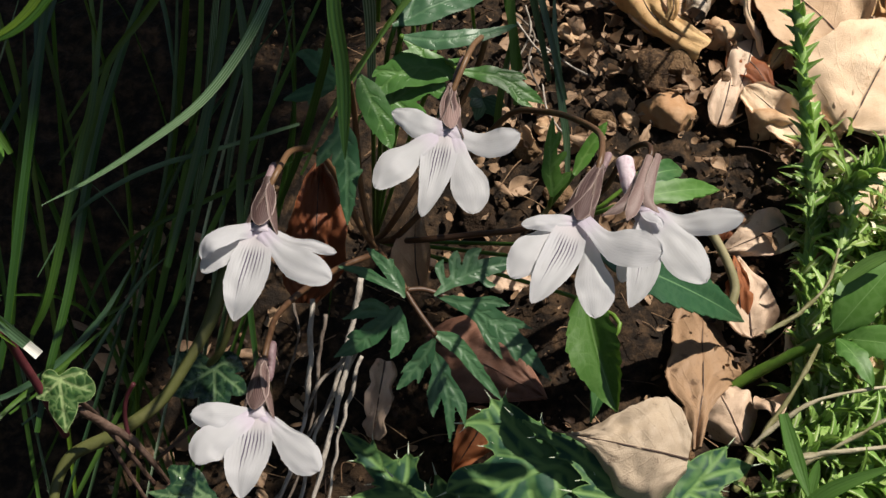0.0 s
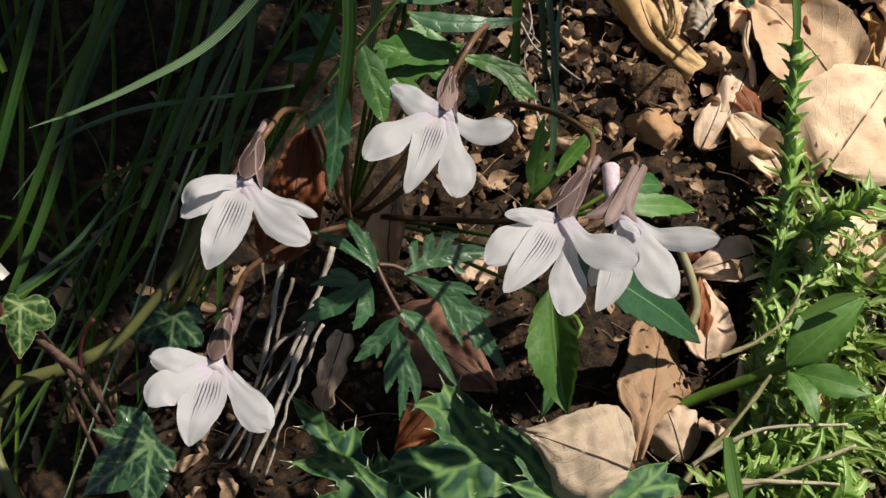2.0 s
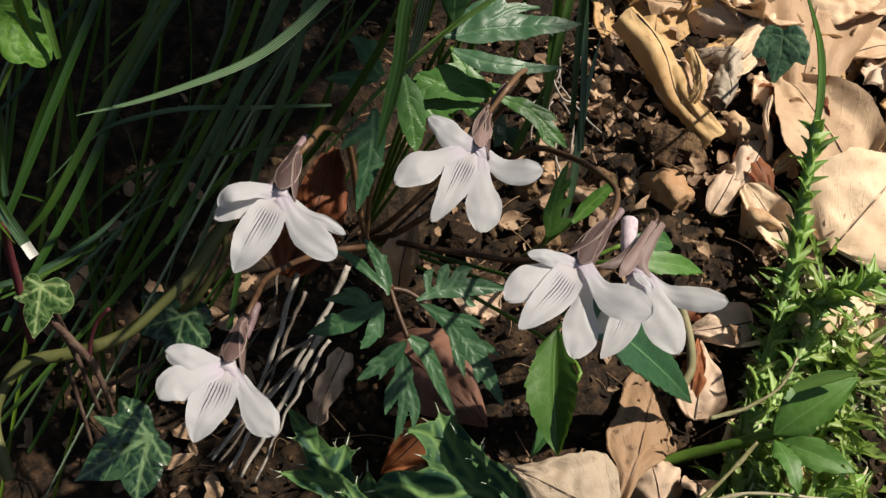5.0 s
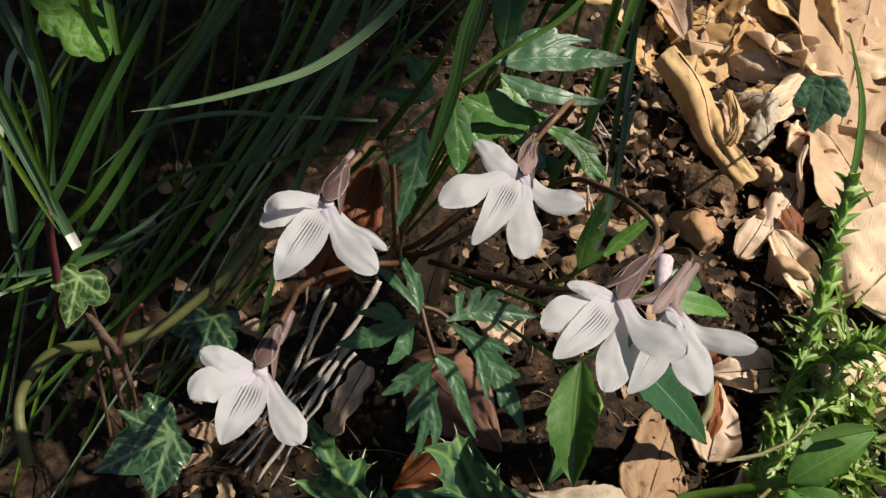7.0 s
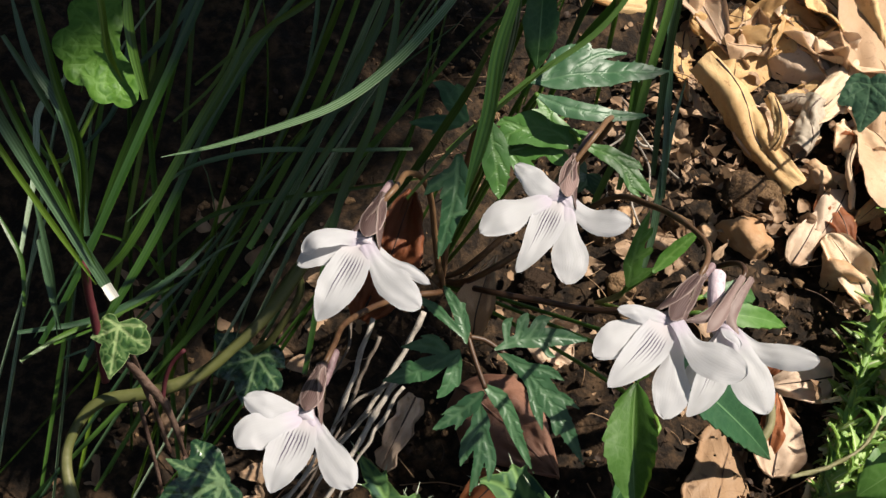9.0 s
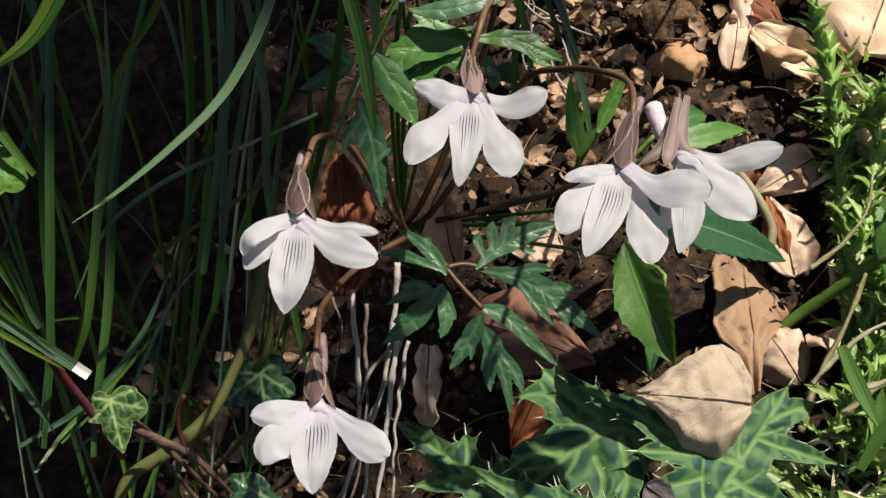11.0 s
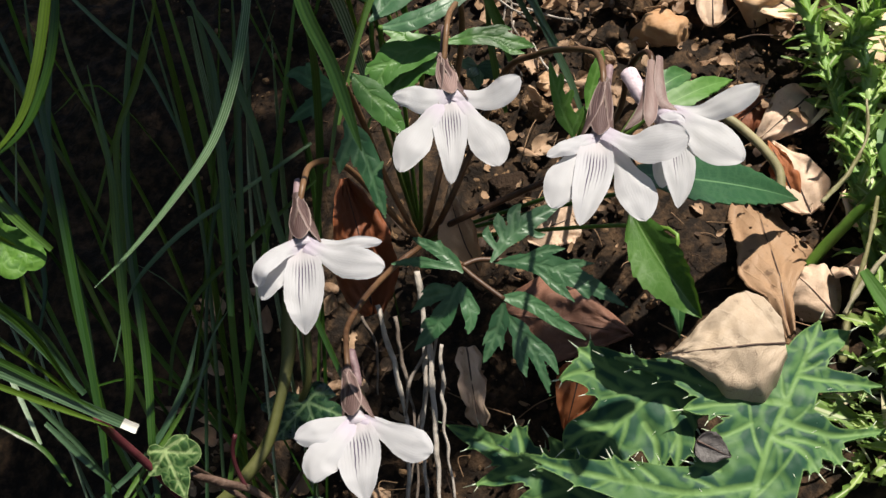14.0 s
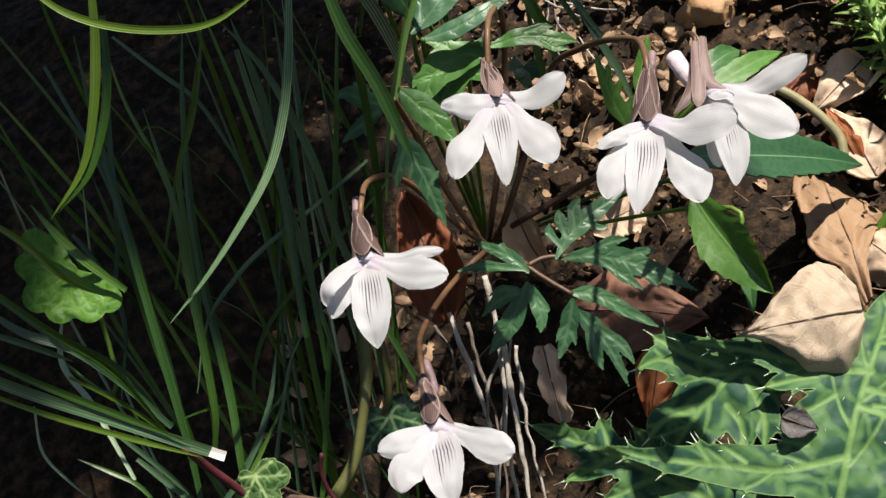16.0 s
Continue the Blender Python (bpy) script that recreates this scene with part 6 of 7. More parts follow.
dead((42.0, -58.2, 3.7), (14.6, -52.8, 4.2), 27, M_FADED, "tan dead leaf with a dark midrib", FACE + Vector((0, 0, 0.25)), (table(0.22, 0.70, 0.96, 0.98, 0.80, 0.50, 0.24, 0.09, 0.0), table(0.42, 0.86, 0.99, 0.88, 0.70, 0.50, 0.28, 0.10, 0.0)), 4.5, -0.40, 0.14, -2.0, 1, crumple=0.05)
dead((48.8, -37.7, -10.3), (55.3, 8.5, 2.0), 36, M_BROWN, "crumpled brown dead leaf with a hole", FACE + Vector((0.2, 0, 0.2)), (table(0.05, 0.12, 0.22, 0.44, 0.52, 0.48, 0.45, 0.44, 0.42, 0.34), table(0.05, 0.08, 0.14, 0.24, 0.42, 0.62, 0.98, 0.72, 0.40, 0.25)), 3, -0.25, 0.14, 0, 2, crumple=0.045, hole=(0.76, 0.36, 1.0))
dead((63.5, -28.9, -14.2), (56.0, -14.8, -4.9), 16, M_GREYLEAF, "torn curled dead leaf", cup=-0.4, seed=3, teeth=4)
dead((-49.5, -26.0, 18.0), (-47.6, -12.0, 49.0), 15, M_RUST, "rust-brown dead leaf in shade", FACE + Vector((0.3, 0, 0)), table(0.35, 0.8, 1.0, 0.9, 0.95, 0.8, 0.5, 0.1), 3, 0.4, 0.4, seed=4, crumple=0.17)
dead((-21.4, -21.7, 20.1), (-24.2, -14.1, 40.9), 10, M_TAN, "narrow folded brown dead leaf", FACE + Vector((-0.4, 0, 0)), lance, 2, 0.4, 0.2, seed=5, fold=0.3)
dead((-20.1, 0.5, -8.5), (12.7, -17.3, -12.2), 26, M_PINK, "large pinkish brown dead leaf lying in shade", FACE + Vector((0, 0, 0.3)), ovate, 5, -0.35, 0.4, seed=6, crumple=0.10)
dead((-7.0, 19.0, 3.1), (7.3, 17.9, 6.2), 14, M_GREYLEAF, "pinkish torn dead leaf piece", FACE, oblong, 2, 0.3, 0.35, seed=7, teeth=3)
dead((-29.7, -17.0, -4.3), (-31.9, -24.2, -25.1), 7.6, M_GREYLEAF, "narrow brown bark-like leaf strip", FACE, table(0.6, 0.95, 0.7, 1.0, 0.85, 0.6, 0.9, 0.5), 1, -0.3, 0.45, seed=8, crumple=0.14)
dead((-1.6, -23.9, -12.5), (-10.3, -33.9, -25.7), 11, M_RUST, "small shrivelled brown leaf", FACE, ovate, 3, 0.6, 0.4, seed=9)
dead((8.7, 154.9, 80.9), (29.8, 121.9, 71.1), 17, M_GREYLEAF, "greyish pink dead leaf", FACE, ovate, 4, 0.3, 0.3, seed=11)
dead((21.1, 169.1, 91.9), (51.8, 150.5, 91.1), 20, M_GREYLEAF, "crumpled pale brown dead leaf", TOWARDS_UP, ovate, 4, 0.3, 0.5, seed=12, teeth=4)
dead((35.6, 135.8, 79.1), (65.8, 118.1, 75.6), 24, M_GREYLEAF, "heap of crumpled brown dead leaf", TOWARDS_UP, ovate, 4, -0.4, 0.5, seed=13, teeth=4)
dead((44.5, 172.6, 99.6), (75.1, 134.9, 85.0), 26, M_TAN, "broad tan dead leaf in sun", TOWARDS_UP, ovate, 4, 0.3, 0.35, seed=14)
dead((83.3, 208.2, 125.1), (82.1, 87.6, 61.9), 60, M_TAN, "large bleached dead leaf in full sun", TOWARDS_UP, ovate, 6, 0.1, 0.12, seed=15)
dead((99.1, 69.9, 58.2), (73.4, 106.7, 70.8), 34, M_TAN, "ribbed brown dead leaf", TOWARDS_UP, ovate, 4, 0.2, 0.2, seed=16)
dead((73.7, 80.7, 54.5), (66.6, 59.8, 41.4), 11, M_GREYLEAF, "pale pointed dead leaf piece", FACE, ovate, 3, -0.4, 0.3, seed=18)
dead((68.0, 77.5, 51.8), (78.2, 61.5, 44.5), 12, M_RUST, "orange-brown dead leaf piece", TOWARDS_UP, ovate, 3, -0.4, 0.4, seed=19)
dead((85.1, 47.7, 36.8), (69.4, 62.0, 47.2), 11, M_PALE, "pink-beige dead leaf piece", FACE, oblong, 2, 0.3, 0.4, seed=20)
dead((61.7, 54.5, 36.4), (67.3, 71.9, 50.3), 9, M_GREYLEAF, "grey-beige upright dead leaf", FACE, ovate, 2, -0.5, 0.4, seed=21)
dead((97.3, 47.9, 41.2), (116.9, 79.3, 65.4), 40, M_PALE, "bleached dead leaf behind the spiny stem", TOWARDS_UP, ovate, 4, 0.1, 0.2, seed=22)
dead((93.4, 15.7, 21.9), (110.7, 35.2, 37.6), 24, M_PALE, "pale dead leaf under green stems", TOWARDS_UP, ovate, 4, 0.1, 0.3, seed=23)
dead((67.2, -4.1, 1.7), (64.9, 15.0, 16.5), 14, M_GREYLEAF, "brown dead leaf lying on the soil", FACE, ovate, 2, 0.3, 0.3, seed=24)
dead((93.1, 7.7, 14.2), (78.2, 11.3, 16.2), 14, M_TAN, "brown dead leaf under green foliage", FACE, ovate, 2, 0.3, 0.3, seed=25)
dead((78.4, 24.9, 21.5), (60.9, 17.4, 15.6), 13, M_GREYLEAF, "dull brown dead leaf beside a curled stem", FACE, ovate, 2, 0.3, 0.3, seed=26)
dead((97.1, -25.2, -2.2), (102.9, -3.4, 11.3), 20, M_PALE, "pale dead leaf among green stems", FACE, ovate, 2, 0.3, 0.3, seed=27)
dead((16.6, -71.3, -6.6), (22.9, -74.1, -11.1), 7, M_SLATE, "small dark grey dead leaf scrap lying on the thistle", FACE, ovate, 0.8, 0.2, 0.2, 0.5, seed=28)

def rolled(line, radius, arc, label, material, seed):
    """A dead leaf curled into an open roll along a line; arc is how far round it curls, in turns."""
    line = [Vector(p) for p in line]
    lf = thing("dead_leaf", line[0], label, "dead leaf", "dead leaves")
    pts, rows, n = smooth(line, 60), [], 34
    for i, p in enumerate(pts):
        u = i / 60
        a = (pts[min(i + 1, 60)] - pts[max(i - 1, 0)]).normalized()
        q = (FACE - a * FACE.dot(a)).normalized()
        e = q.cross(a)
        row = []
        for j in range(n + 1):
            v = j / n
            w = (v - 0.5) * arc * 2 * math.pi * (1 + 0.35 * math.sin(u * 4 + seed)) + 0.6 * math.sin(u * 5 + seed)
            r = radius * (1 - 0.28 * v) * (0.78 + 0.30 * math.sin(math.pi * (0.12 + 0.8 * u))) * (1 + 0.34 * noise.noise((u * 3.5, v * 4.5, seed)) + 0.035 * math.sin(v * 26 + 5 * u + seed) + 0.10 * noise.noise((u * 15, v * 6, seed)))
            ragged = a * (3.5 * noise.noise((v * 2.2 + seed, seed, 3)) * max(0.0, abs(u - 0.5) * 4 - 1)) + q * (1.4 * noise.noise((u * 9, seed, 6)) * (2 * abs(v - 0.5)) ** 4)
            row.append(p + q * (r * math.cos(w)) + e * (r * math.sin(w)) + ragged)
        rows.append(row)
    part("leaf_blade", Geo().grid(rows), material, lf, "", 0.35)
    part("midrib", tube([row[n // 2] + FACE * 0.2 for row in rows[3:57:6]], lambda u: 0.34 * (1 - 0.6 * u) * min(1.0, radius / 3), 30, 6), M_WOODY, lf, "thin darker midrib")


rolled([(20.8, 107.3, 69.7), (33.3, 99.4, 64.2), (42.6, 91.2, 58.2), (50.0, 84.8, 55.3), (59.2, 77.5, 50.9)], 5.6, 0.52, "yellowish dead leaf curled into a long roll", M_YELLOW, 1.0)
rolled([(43.3, 97.5, 69.2), (48.3, 88.5, 65.6), (49.3, 83.6, 61.3), (47.0, 83.3, 56.7)], 2.1, 0.55, "pale hooked end of a curled dead leaf", M_YELLOW, 2.0)
rolled([(59.3, 105.1, 70.8), (59.0, 96.9, 64.6), (57.2, 88.6, 58.2)], 4.0, 0.70, "rolled grey dead leaf", M_ASH, 3.0)
rolled([(47.8, 106.8, 65.5), (53.9, 106.2, 68.6), (60.4, 103.1, 69.3)], 2.8, 0.75, "short grey curl of dead leaf", M_ASH, 4.0)
rolled([(69.7, 80.7, 68.8), (69.8, 77.7, 63.6), (73.3, 74.4, 57.8), (75.1, 71.6, 53.0)], 0.9, 0.60, "narrow torn shred of dead leaf", M_PALE, 5.0)


def litter():
    """More dead leaves heaped on the sunny side of the bank."""
    rng = random.Random(17)
    kinds = ((M_TAN, "tan dead leaf lying on the bank"), (M_GREYLEAF, "greyish crumpled dead leaf on the bank"), (M_PALE, "pale sunlit dead leaf on the bank"), (M_YELLOW, "yellow-brown curled dead leaf on the bank"), (M_RUST, "rust-brown dead leaf on the bank"))
    for i in range(120):
        x, y = (rng.uniform(2, 150), rng.uniform(85, 270)) if i % 4 else (rng.uniform(60, 150), rng.uniform(-20, 110))
        if y > 85 and x < 40 - 0.25 * (y - 85) + rng.uniform(-8, 8):
            x += 45
        m, lab = kinds[rng.choice((0, 1, 1, 2, 2, 3, 4))]
        size = rng.uniform(10, 28) * (0.7 if y < 85 else 1.0)
        w = rng.uniform(0, 6.28)
        p = Vector((x, y, ground_mm(x, y) + rng.uniform(3, 9)))
        x2, y2 = x + math.cos(w) * size, y + math.sin(w) * size
        tip = Vector((x2, y2, ground_mm(x2, y2) + rng.uniform(2, 14)))
        dead(p, tip, size * rng.uniform(0.4, 0.75), m, lab, Vector((rng.uniform(-0.5, 0.5), -0.5 + rng.uniform(-0.4, 0.4), 0.85)), rng.choice((ovate, oblong, lance)),
             rng.uniform(-2, 4), rng.uniform(-0.6, 0.6), rng.uniform(0.3, 0.8), rng.uniform(-5, 5), 50 + i, teeth=rng.choice((0, 3, 5)), bite=0.25)


litter()


def heap():
    """The thick, sunlit drift of crumpled leaves at the top of the bank."""
    rng = random.Random(31)
    near_l, near_r, far_l, far_r = (Vector(p) for p in ((15.2, 123.4, 61.1), (87.9, 122.2, 73.3), (2.8, 194.8, 90.9), (81.0, 229.0, 118.4)))
    kinds = ((M_PALE, "bleached crumpled dead leaf in the drift"), (M_GREYLEAF, "pinkish crumpled dead leaf in the drift"), (M_TAN, "tan curled dead leaf in the drift"), (M_YELLOW, "yellow-brown shrivelled dead leaf in the drift"))
    for i in range(46):
        a, b = rng.random(), rng.random()
        at = near_l.lerp(near_r, a).lerp(far_l.lerp(far_r, a), b)
        size = rng.uniform(20, 44)
        w = rng.gauss(-1.2, 0.8)
        p = Vector((at.x, at.y, ground_mm(at.x, at.y) + rng.uniform(4, 13)))
        x2, y2 = at.x + math.cos(w) * size, at.y + math.sin(w) * size
        tip = Vector((x2, y2, ground_mm(x2, y2) + rng.uniform(3, 14)))
        m, lab = kinds[rng.choice((0, 0, 1, 1, 2, 2, 3))]
        dead(p, tip, size * rng.uniform(0.25, 0.7), m, lab, Vector((rng.uniform(-0.5, 0.6), -0.4 + rng.uniform(-0.4, 0.5), 0.9)), rng.choice((ovate, oblong, lance)),
             rng.uniform(-3, 5), rng.uniform(-0.8, 0.8), rng.uniform(0.3, 0.7), rng.uniform(-5, 5), 300 + i, teeth=rng.choice((0, 0, 3, 5)), bite=0.3, crumple=rng.uniform(0.06, 0.16))


heap()
twig = thing("twig", (38.8, 171.7, 100.1), "short pale bare twig on the leaves", "twig")
part("stem", tube([(36.6, 168.0, 101.6), (46.3, 168.2, 104.1), (58.6, 171.7, 106.6)], lambda u: 1.7 - 0.3 * u, 14, 9, lumps=0.5), M_ROOT, twig)

# ---- stones ----
for k, (p, s, m, lab) in enumerate((((47.7, 61.3, 35.9), 7.8, M_ROCK, "ochre broken stone"), ((43.4, 77.0, 42.8), 9.0, M_CLOD, "grey-brown clod of earth"), ((78.1, 56.8, 38.4), 8.0, M_ROCK, "yellowish angular stone"),
                               ((65.6, 85.7, 54.0), 6.5, M_ROCK, "pale yellow stone"), ((27.9, 62.6, 32.0), 5.5, M_CLOD, "brown clod of earth"), ((12.8, 62.2, 29.2), 3.6, M_ROCK, "small orange stone"),
                               ((36.3, 62.0, 32.9), 3.5, M_ROCK, "small beige stone"), ((51.8, 77.2, 45.2), 7.0, M_CLOD, "dark clod of earth"), ((18.5, 92.9, 47.9), 3.6, M_ROCK, "small pale pebble"),
                               ((16.3, 41.6, 17.1), 5.0, M_CLOD, "brown clod of earth"), ((-7.8, 38.0, 10.4), 6.0, M_CLOD, "brown clod of earth"), ((6.5, 56.7, 24.4), 5.0, M_CLOD, "brown clod of earth"))):
    solo("stone" if m is M_ROCK else "clod", lump(p, s, k * 1.7 + 0.4, 0.8, 0.5, level=4), m, p, lab + " on the soil", "stone" if m is M_ROCK else "soil", "stones on the bank")

# ---- spiny green stems ----
def spiny(points, label, count, size, seed, r=1.3):
    """A ridged stem with ragged, prickly wings and small cut leaves."""
    rng = random.Random(seed)
    st = thing("spiny_stem", points[0], label, "plant", "spiny green stems")
    part("stem", tube(points, lambda u: r * (1.15 - 0.5 * u), 40, 10, lumps=0.35), M_WINGSTEM, st, "pale ridged stem")
    line = smooth(points, 120)
    for i in range(3, 118, 3):
        a = (line[i] - line[i - 2]).normalized()
        out = Matrix.Rotation((i // 3) * 2.2 + rng.uniform(-0.3, 0.3), 3, a) @ a.orthogonal().normalized()
        d = (out + a * rng.uniform(0.1, 0.8)).normalized() * (r + rng.uniform(2.2, 4.6))
        part("wing", blade(line[i] - a * 1.4, line[i] + d, 4.2, a * 0.3 + FACE * 0.5 + Vector((0.2, 0, 0.5)), table(0.9, 0.8, 0.5, 0.25, 0.05), 0.3, cup=0.3, nu=6, nv=5, seed=i + seed, twist=rng.uniform(-0.5, 0.5)), M_SPRIG, st, "", 0.2)
    for i in range(count):
        at = line[min(118, 3 + int(i * 115 / count))]
        a = (line[min(120, 5 + int(i * 115 / count))] - at).normalized()
        out = Matrix.Rotation(i * 2.4 + rng.uniform(-0.4, 0.4), 3, a) @ a.orthogonal().normalized()
        d = (out + a * rng.uniform(0.3, 0.9) + Vector((0, 0, 0.2))).normalized() * size * rng.uniform(0.9, 1.9)
        part("leaf", blade(at - a * 0.5, at + d, rng.uniform(2.8, 4.4), a * 0.4 + FACE * 0.5 + Vector((0.2, 0, 0.6)), table(0.75, 0.95, 1.0, 0.75, 0.5, 0.3, 0.06), 1.0, cup=0.4, teeth=4, bite=0.35, sweep=0.6, nu=18, nv=7, seed=i + seed, curl=rng.uniform(-1, 3), twist=rng.uniform(-0.6, 0.6)), M_SPRIG, st, "", 0.22)


spiny([(81.5, 18.1, 36.0), (78.2, 22.3, 49.2), (74.8, 27.9, 64.8), (71.1, 34.2, 81.5)], "upright spiny green stem with ragged leaves", 12, 6.0, 3, 1.6)
spiny([(73.5, -36.8, -20.4), (76.8, -19.9, -4.4), (79.9, -4.0, 9.9), (81.6, 11.5, 23.5), (83.1, 27.4, 37.7)], "spiny green stem running down the bank", 18, 6.0, 4, 1.7)
spiny([(77.1, -15.7, -0.2), (83.0, -5.6, 11.2), (87.5, 3.8, 21.4), (90.6, 13.4, 31.8), (92.2, 23.0, 42.3)], "ragged green stem among moss-like foliage", 18, 6.0, 5, 1.6)
spiny([(71.8, -35.1, -5.5), (81.8, -32.8, -0.3), (93.8, -30.5, 5.1), (104.1, -26.5, 13.4)], "ragged green stem lying sideways", 24, 7.0, 6)
spiny([(66.2, -46.9, -13.9), (74.5, -43.3, -3.8), (83.1, -43.3, 0.4), (95.6, -42.4, 5.9)], "brownish green stem with ragged leaves", 26, 7.0, 7)
spiny([(84.9, 10.1, 39.9), (90.5, 8.9, 45.9), (98.6, 10.0, 55.7)], "short spiny green stem", 14, 7.5, 8)
spiny([(69.7, -56.3, -14.0), (77.0, -53.2, -7.4), (89.9, -52.0, -3.8), (99.8, -48.8, 3.0)], "ragged green stem near the thistle", 24, 7.5, 9)


def moss():
    rng = random.Random(9)
    geo = Geo()
    anchors = [(95.2, 27.7, 20.7), (101.9, 14.6, 14.2), (93.5, 5.9, 7.2), (89.4, -10.5, -3.0), (102.6, -8.6, 0.4), (84.1, -24.6, -11.2), (96.6, -27.2, -11.6), (84.3, -39.5, -18.9), (96.2, -43.6, -19.8), (95.7, 17.3, 14.7), (82.2, -9.4, -3.3), (71.2, -42.6, -23.0), (64.4, -62.8, -31.9)]
    for i in range(1150):
        a = rng.choice(anchors)
        x, y = a[0] + rng.gauss(0, 8), a[1] + rng.gauss(0, 9)
        x = 154 - x if x < 77 and y > -42 else x
        p = Vector((x, y, ground_mm(x, y) + rng.uniform(0, 11)))
        d = Vector((rng.uniform(-1, 1), rng.uniform(-1, 0.6), rng.uniform(-0.3, 0.7))).normalized() * (rng.uniform(5, 13) if i % 3 else rng.uniform(12, 24))
        if p.x + d.x < 75 and y > -42:
            d.x = abs(d.x)
        blade(p, p + d, d.length * rng.uniform(0.13, 0.34), Vector((0.3 + rng.uniform(-0.6, 0.6), -0.45, rng.uniform(0.4, 1.2))), lance, rng.uniform(0, 1.6), cup=0.4, teeth=rng.choice((3, 4, 5)), bite=0.78, sweep=0.7, wave=0.3, nu=8, nv=7, seed=i * 0.3, geo=geo, twist=rng.uniform(-1.2, 1.2))
    dry = Geo()
    for i in range(230):
        a = rng.choice(anchors)
        x, y = a[0] + rng.gauss(0, 9), a[1] + rng.gauss(0, 10)
        x = 160 - x if x < 80 and y > -42 else x
        p = Vector((x, y, ground_mm(x, y) + rng.uniform(4, 12)))
        d = Vector((rng.uniform(-1, 1), rng.uniform(-1, 1), rng.uniform(-0.3, 0.5))).normalized() * rng.uniform(3, 8)
        strip([p - d, p + Vector((rng.uniform(-2, 2), rng.uniform(-2, 2), rng.uniform(0, 3))), p + d], rng.uniform(0.6, 1.7), Vector((0.2, -0.5, 0.9)), 8, twist=rng.uniform(-2, 2), geo=dry)
    solo("dry_straw", dry, M_DRY, (0, 0, 0), "pale dry shreds of stalk among the foliage", "straw", kind="stuff")
    solo("moss", geo, M_MOSS, (0, 0, 0), "tangled ragged green moss-like foliage", "moss", kind="stuff")


moss()
for pts, r in (([(58.0, -47.2, -14.4), (64.0, -38.6, -5.1), (71.7, -30.6, 3.4), (78.7, -21.8, 13.1)], 1.5), ([(61.6, -40.7, -5.3), (68.3, -38.7, 1.5), (77.6, -36.9, 7.8), (95.8, -36.0, 12.9)], 1.1), ([(66.3, -50.1, -7.5), (75.4, -48.3, -1.0), (83.9, -46.7, 5.0), (96.0, -44.0, 13.1)], 1.2),
               ([(65.6, -19.1, 13.6), (75.1, -14.3, 18.0), (81.7, -8.8, 23.6), (84.6, -2.6, 30.2)], 1.1), ([(67.5, -52.1, 0.9), (77.2, -52.6, 4.2), (92.0, -53.1, 7.5)], 1.2)):
    solo("bare_stem", tube(pts, lambda u, r=r: r * 0.55 * (1.1 - 0.5 * u), 40, 9, lumps=1.0), M_PINKSTEM, pts[0], "pale pinkish bare stem lying among foliage", "stem", "bare stems")
for k, (pts, w) in enumerate((([(63.6, -50.5, 12.6), (66.5, -56.9, 5.6), (70.0, -63.5, -1.7)], 3.8), ([(72.0, 32.6, 77.0), (70.0, 36.5, 87.0), (64.5, 40.8, 99.5), (52.0, 39.6, 114.5)], 2.4), ([(81.2, -19.0, 29.9), (87.1, -18.1, 35.5), (94.3, -17.8, 39.9)], 3.2),
                              ([(65.0, -67.4, -9.3), (70.2, -64.8, -0.9), (76.8, -63.9, 4.7), (88.3, -62.9, 10.5)], 3.4), ([(70.9, -60.9, -6.1), (72.1, -56.8, -1.1), (73.4, -53.7, 2.3)], 2.6))):
    solo("strap_leaf", strip(pts, w, FACE + Vector((0.1, 0, 0.6)), 24, keel=0.4, taper=0.4), M_GRASS_MID, pts[0], "smooth green strap-shaped leaf among ragged stems", "leaf", "strap leaves", thick=0.3)


# ---- unseen shrub, added above the view so that tussock and hollow lie in shade ----
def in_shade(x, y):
    """Where the added shrub's leaves are set between the sun and the bank."""
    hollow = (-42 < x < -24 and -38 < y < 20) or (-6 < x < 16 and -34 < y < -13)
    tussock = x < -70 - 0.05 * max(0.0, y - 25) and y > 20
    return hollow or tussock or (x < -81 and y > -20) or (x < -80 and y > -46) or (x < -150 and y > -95)


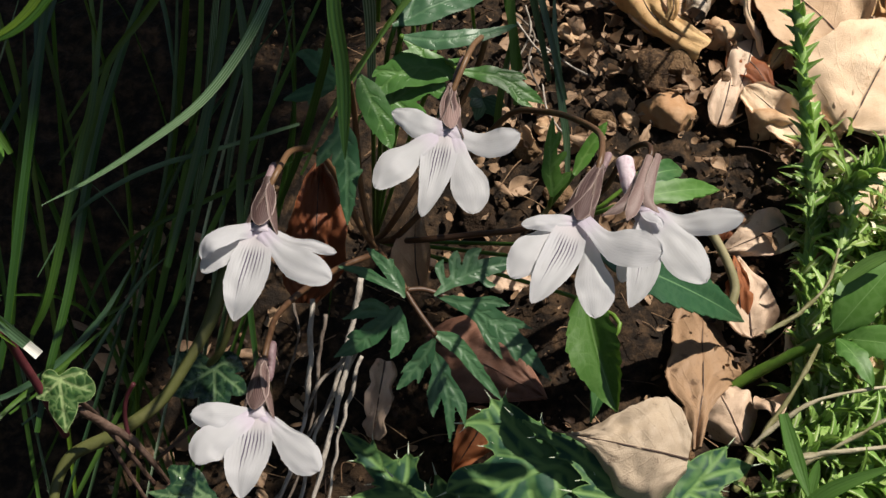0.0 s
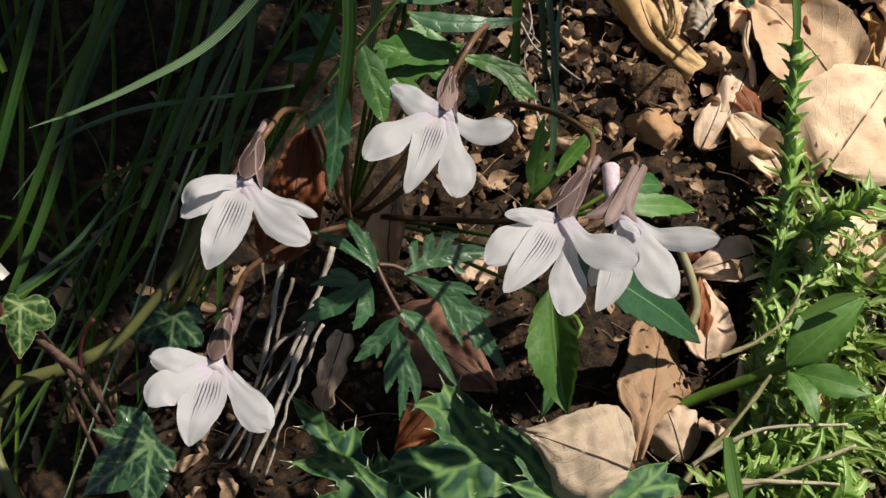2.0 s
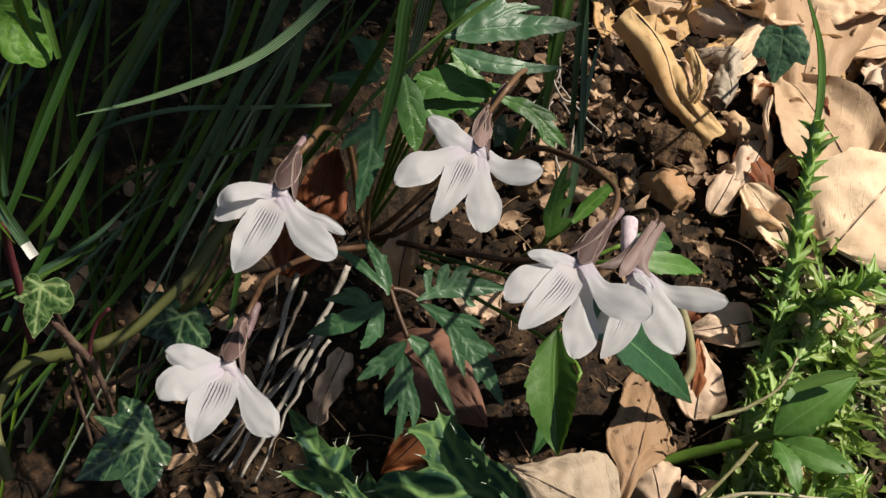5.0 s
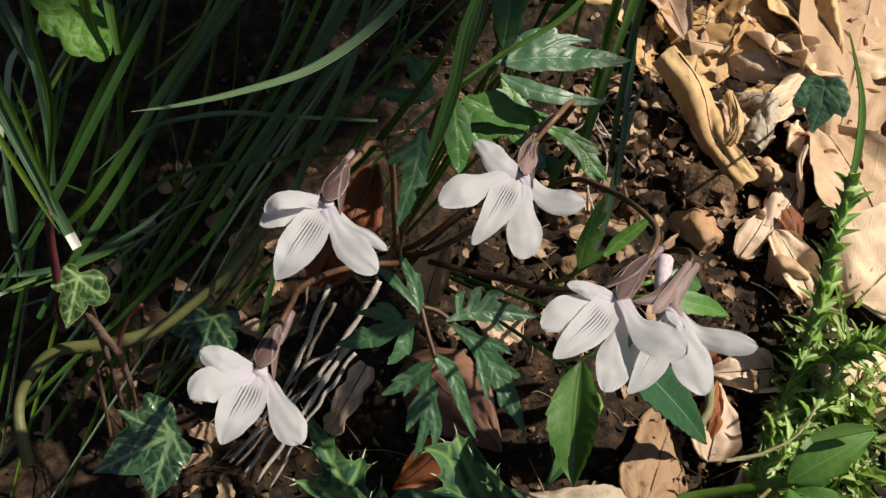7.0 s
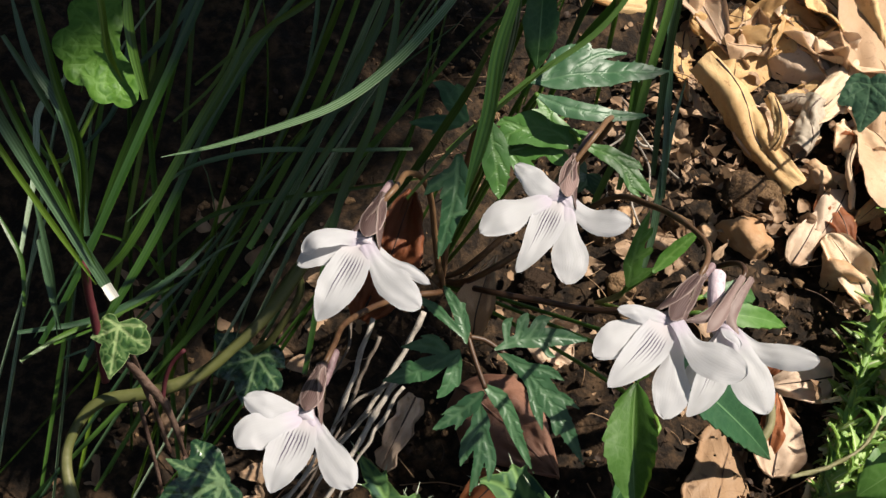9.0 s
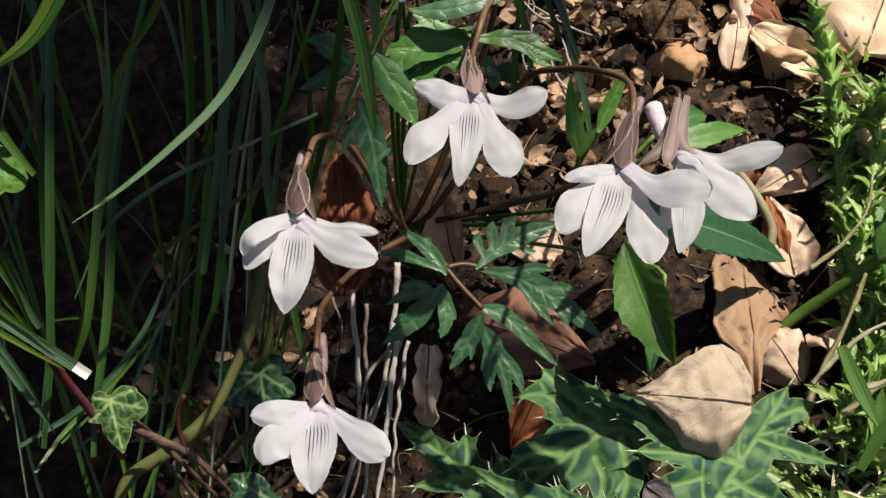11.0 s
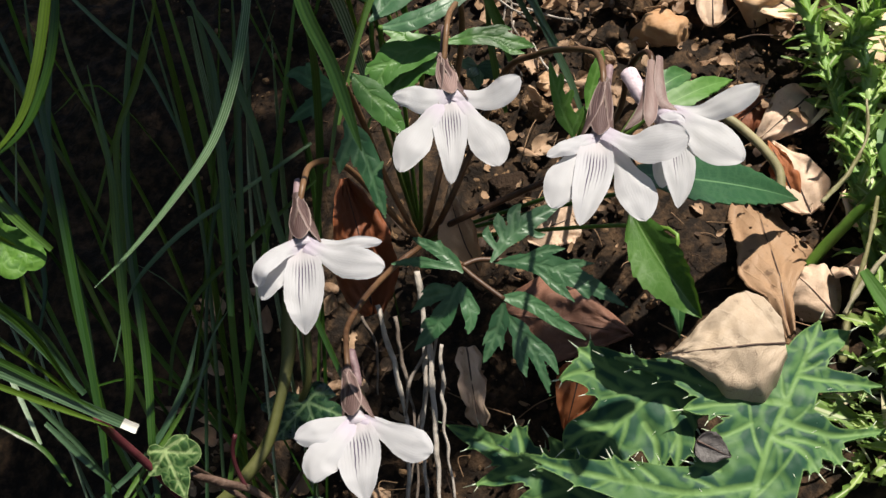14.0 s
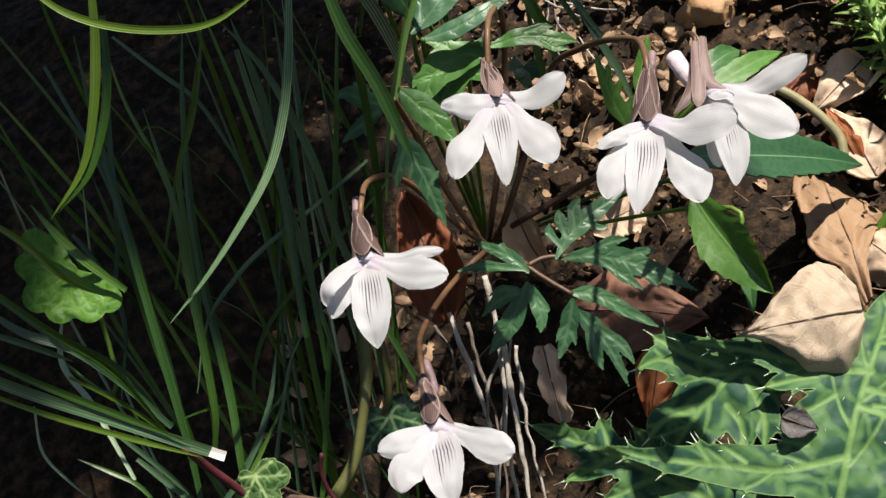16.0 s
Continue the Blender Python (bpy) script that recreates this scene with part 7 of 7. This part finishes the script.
def shrub():
    rng = random.Random(21)
    root = Vector((-700, 500, ground_mm(-700, 500)))
    sh = thing("added_shade_shrub", root, "unseen leafy shrub added to shade the bank", "shrub")
    reach = SUN_DIR * (700 / SUN_DIR.z)
    tip = Vector((-180, 200, 0)) + reach
    part("trunk", tube([root, root + Vector((120, -60, 450)), root.lerp(tip, 0.6) + Vector((0, 0, 160)), tip], lambda u: 22 - 15 * u, 24, 9, lumps=0.3), M_WOODY, sh)
    geo = Geo()
    for i in range(7200):
        x, y = rng.uniform(-460, 22), rng.uniform(-95, 420)
        if not in_shade(x + rng.gauss(0, 4), y + rng.gauss(0, 4)):
            continue
        p = Vector((x, y, 0)) + reach * rng.uniform(0.95, 1.10)
        d = Vector((rng.uniform(-1, 1), rng.uniform(-1, 1), rng.uniform(-0.5, 0.5))).normalized() * rng.uniform(16, 30)
        blade(p - d * 0.5, p + d * 0.5, d.length * 0.55, Vector((rng.uniform(-0.4, 0.4), rng.uniform(-0.4, 0.4), 1)), ovate, 2, nu=6, nv=4, seed=i * 0.3, geo=geo)
    # more added leaves, out of view, that cut sky light from the front left
    for i in range(1500):
        x, y = rng.uniform(-620, -150), rng.uniform(-520, -100)
        p = Vector((x, y, 0)) + reach * rng.uniform(0.93, 1.12)
        d = Vector((rng.uniform(-1, 1), rng.uniform(-1, 1), rng.uniform(-0.5, 0.5))).normalized() * rng.uniform(26, 48)
        blade(p - d * 0.5, p + d * 0.5, d.length * 0.5, Vector((rng.uniform(-0.4, 0.4), rng.uniform(-0.4, 0.4), 1)), ovate, 2, nu=6, nv=4, seed=i * 0.3, geo=geo)
    # added wall of leaves, out of view, that cuts sky light from the left
    for i in range(1300):
        x, y = rng.uniform(-520, -300), rng.uniform(-220, 460)
        p = Vector((x, y, ground_mm(x, y) + rng.uniform(0, 620)))
        d = Vector((rng.uniform(-1, 1), rng.uniform(-1, 1), rng.uniform(-0.5, 0.5))).normalized() * rng.uniform(30, 55)
        blade(p - d * 0.5, p + d * 0.5, d.length * 0.55, Vector((1, rng.uniform(-0.6, 0.6), rng.uniform(-0.4, 0.8))), ovate, 2, nu=6, nv=4, seed=i * 0.3, geo=geo)
    part("foliage", geo, M_GREEN, sh, "dense green foliage added to block sun and sky")


shrub()
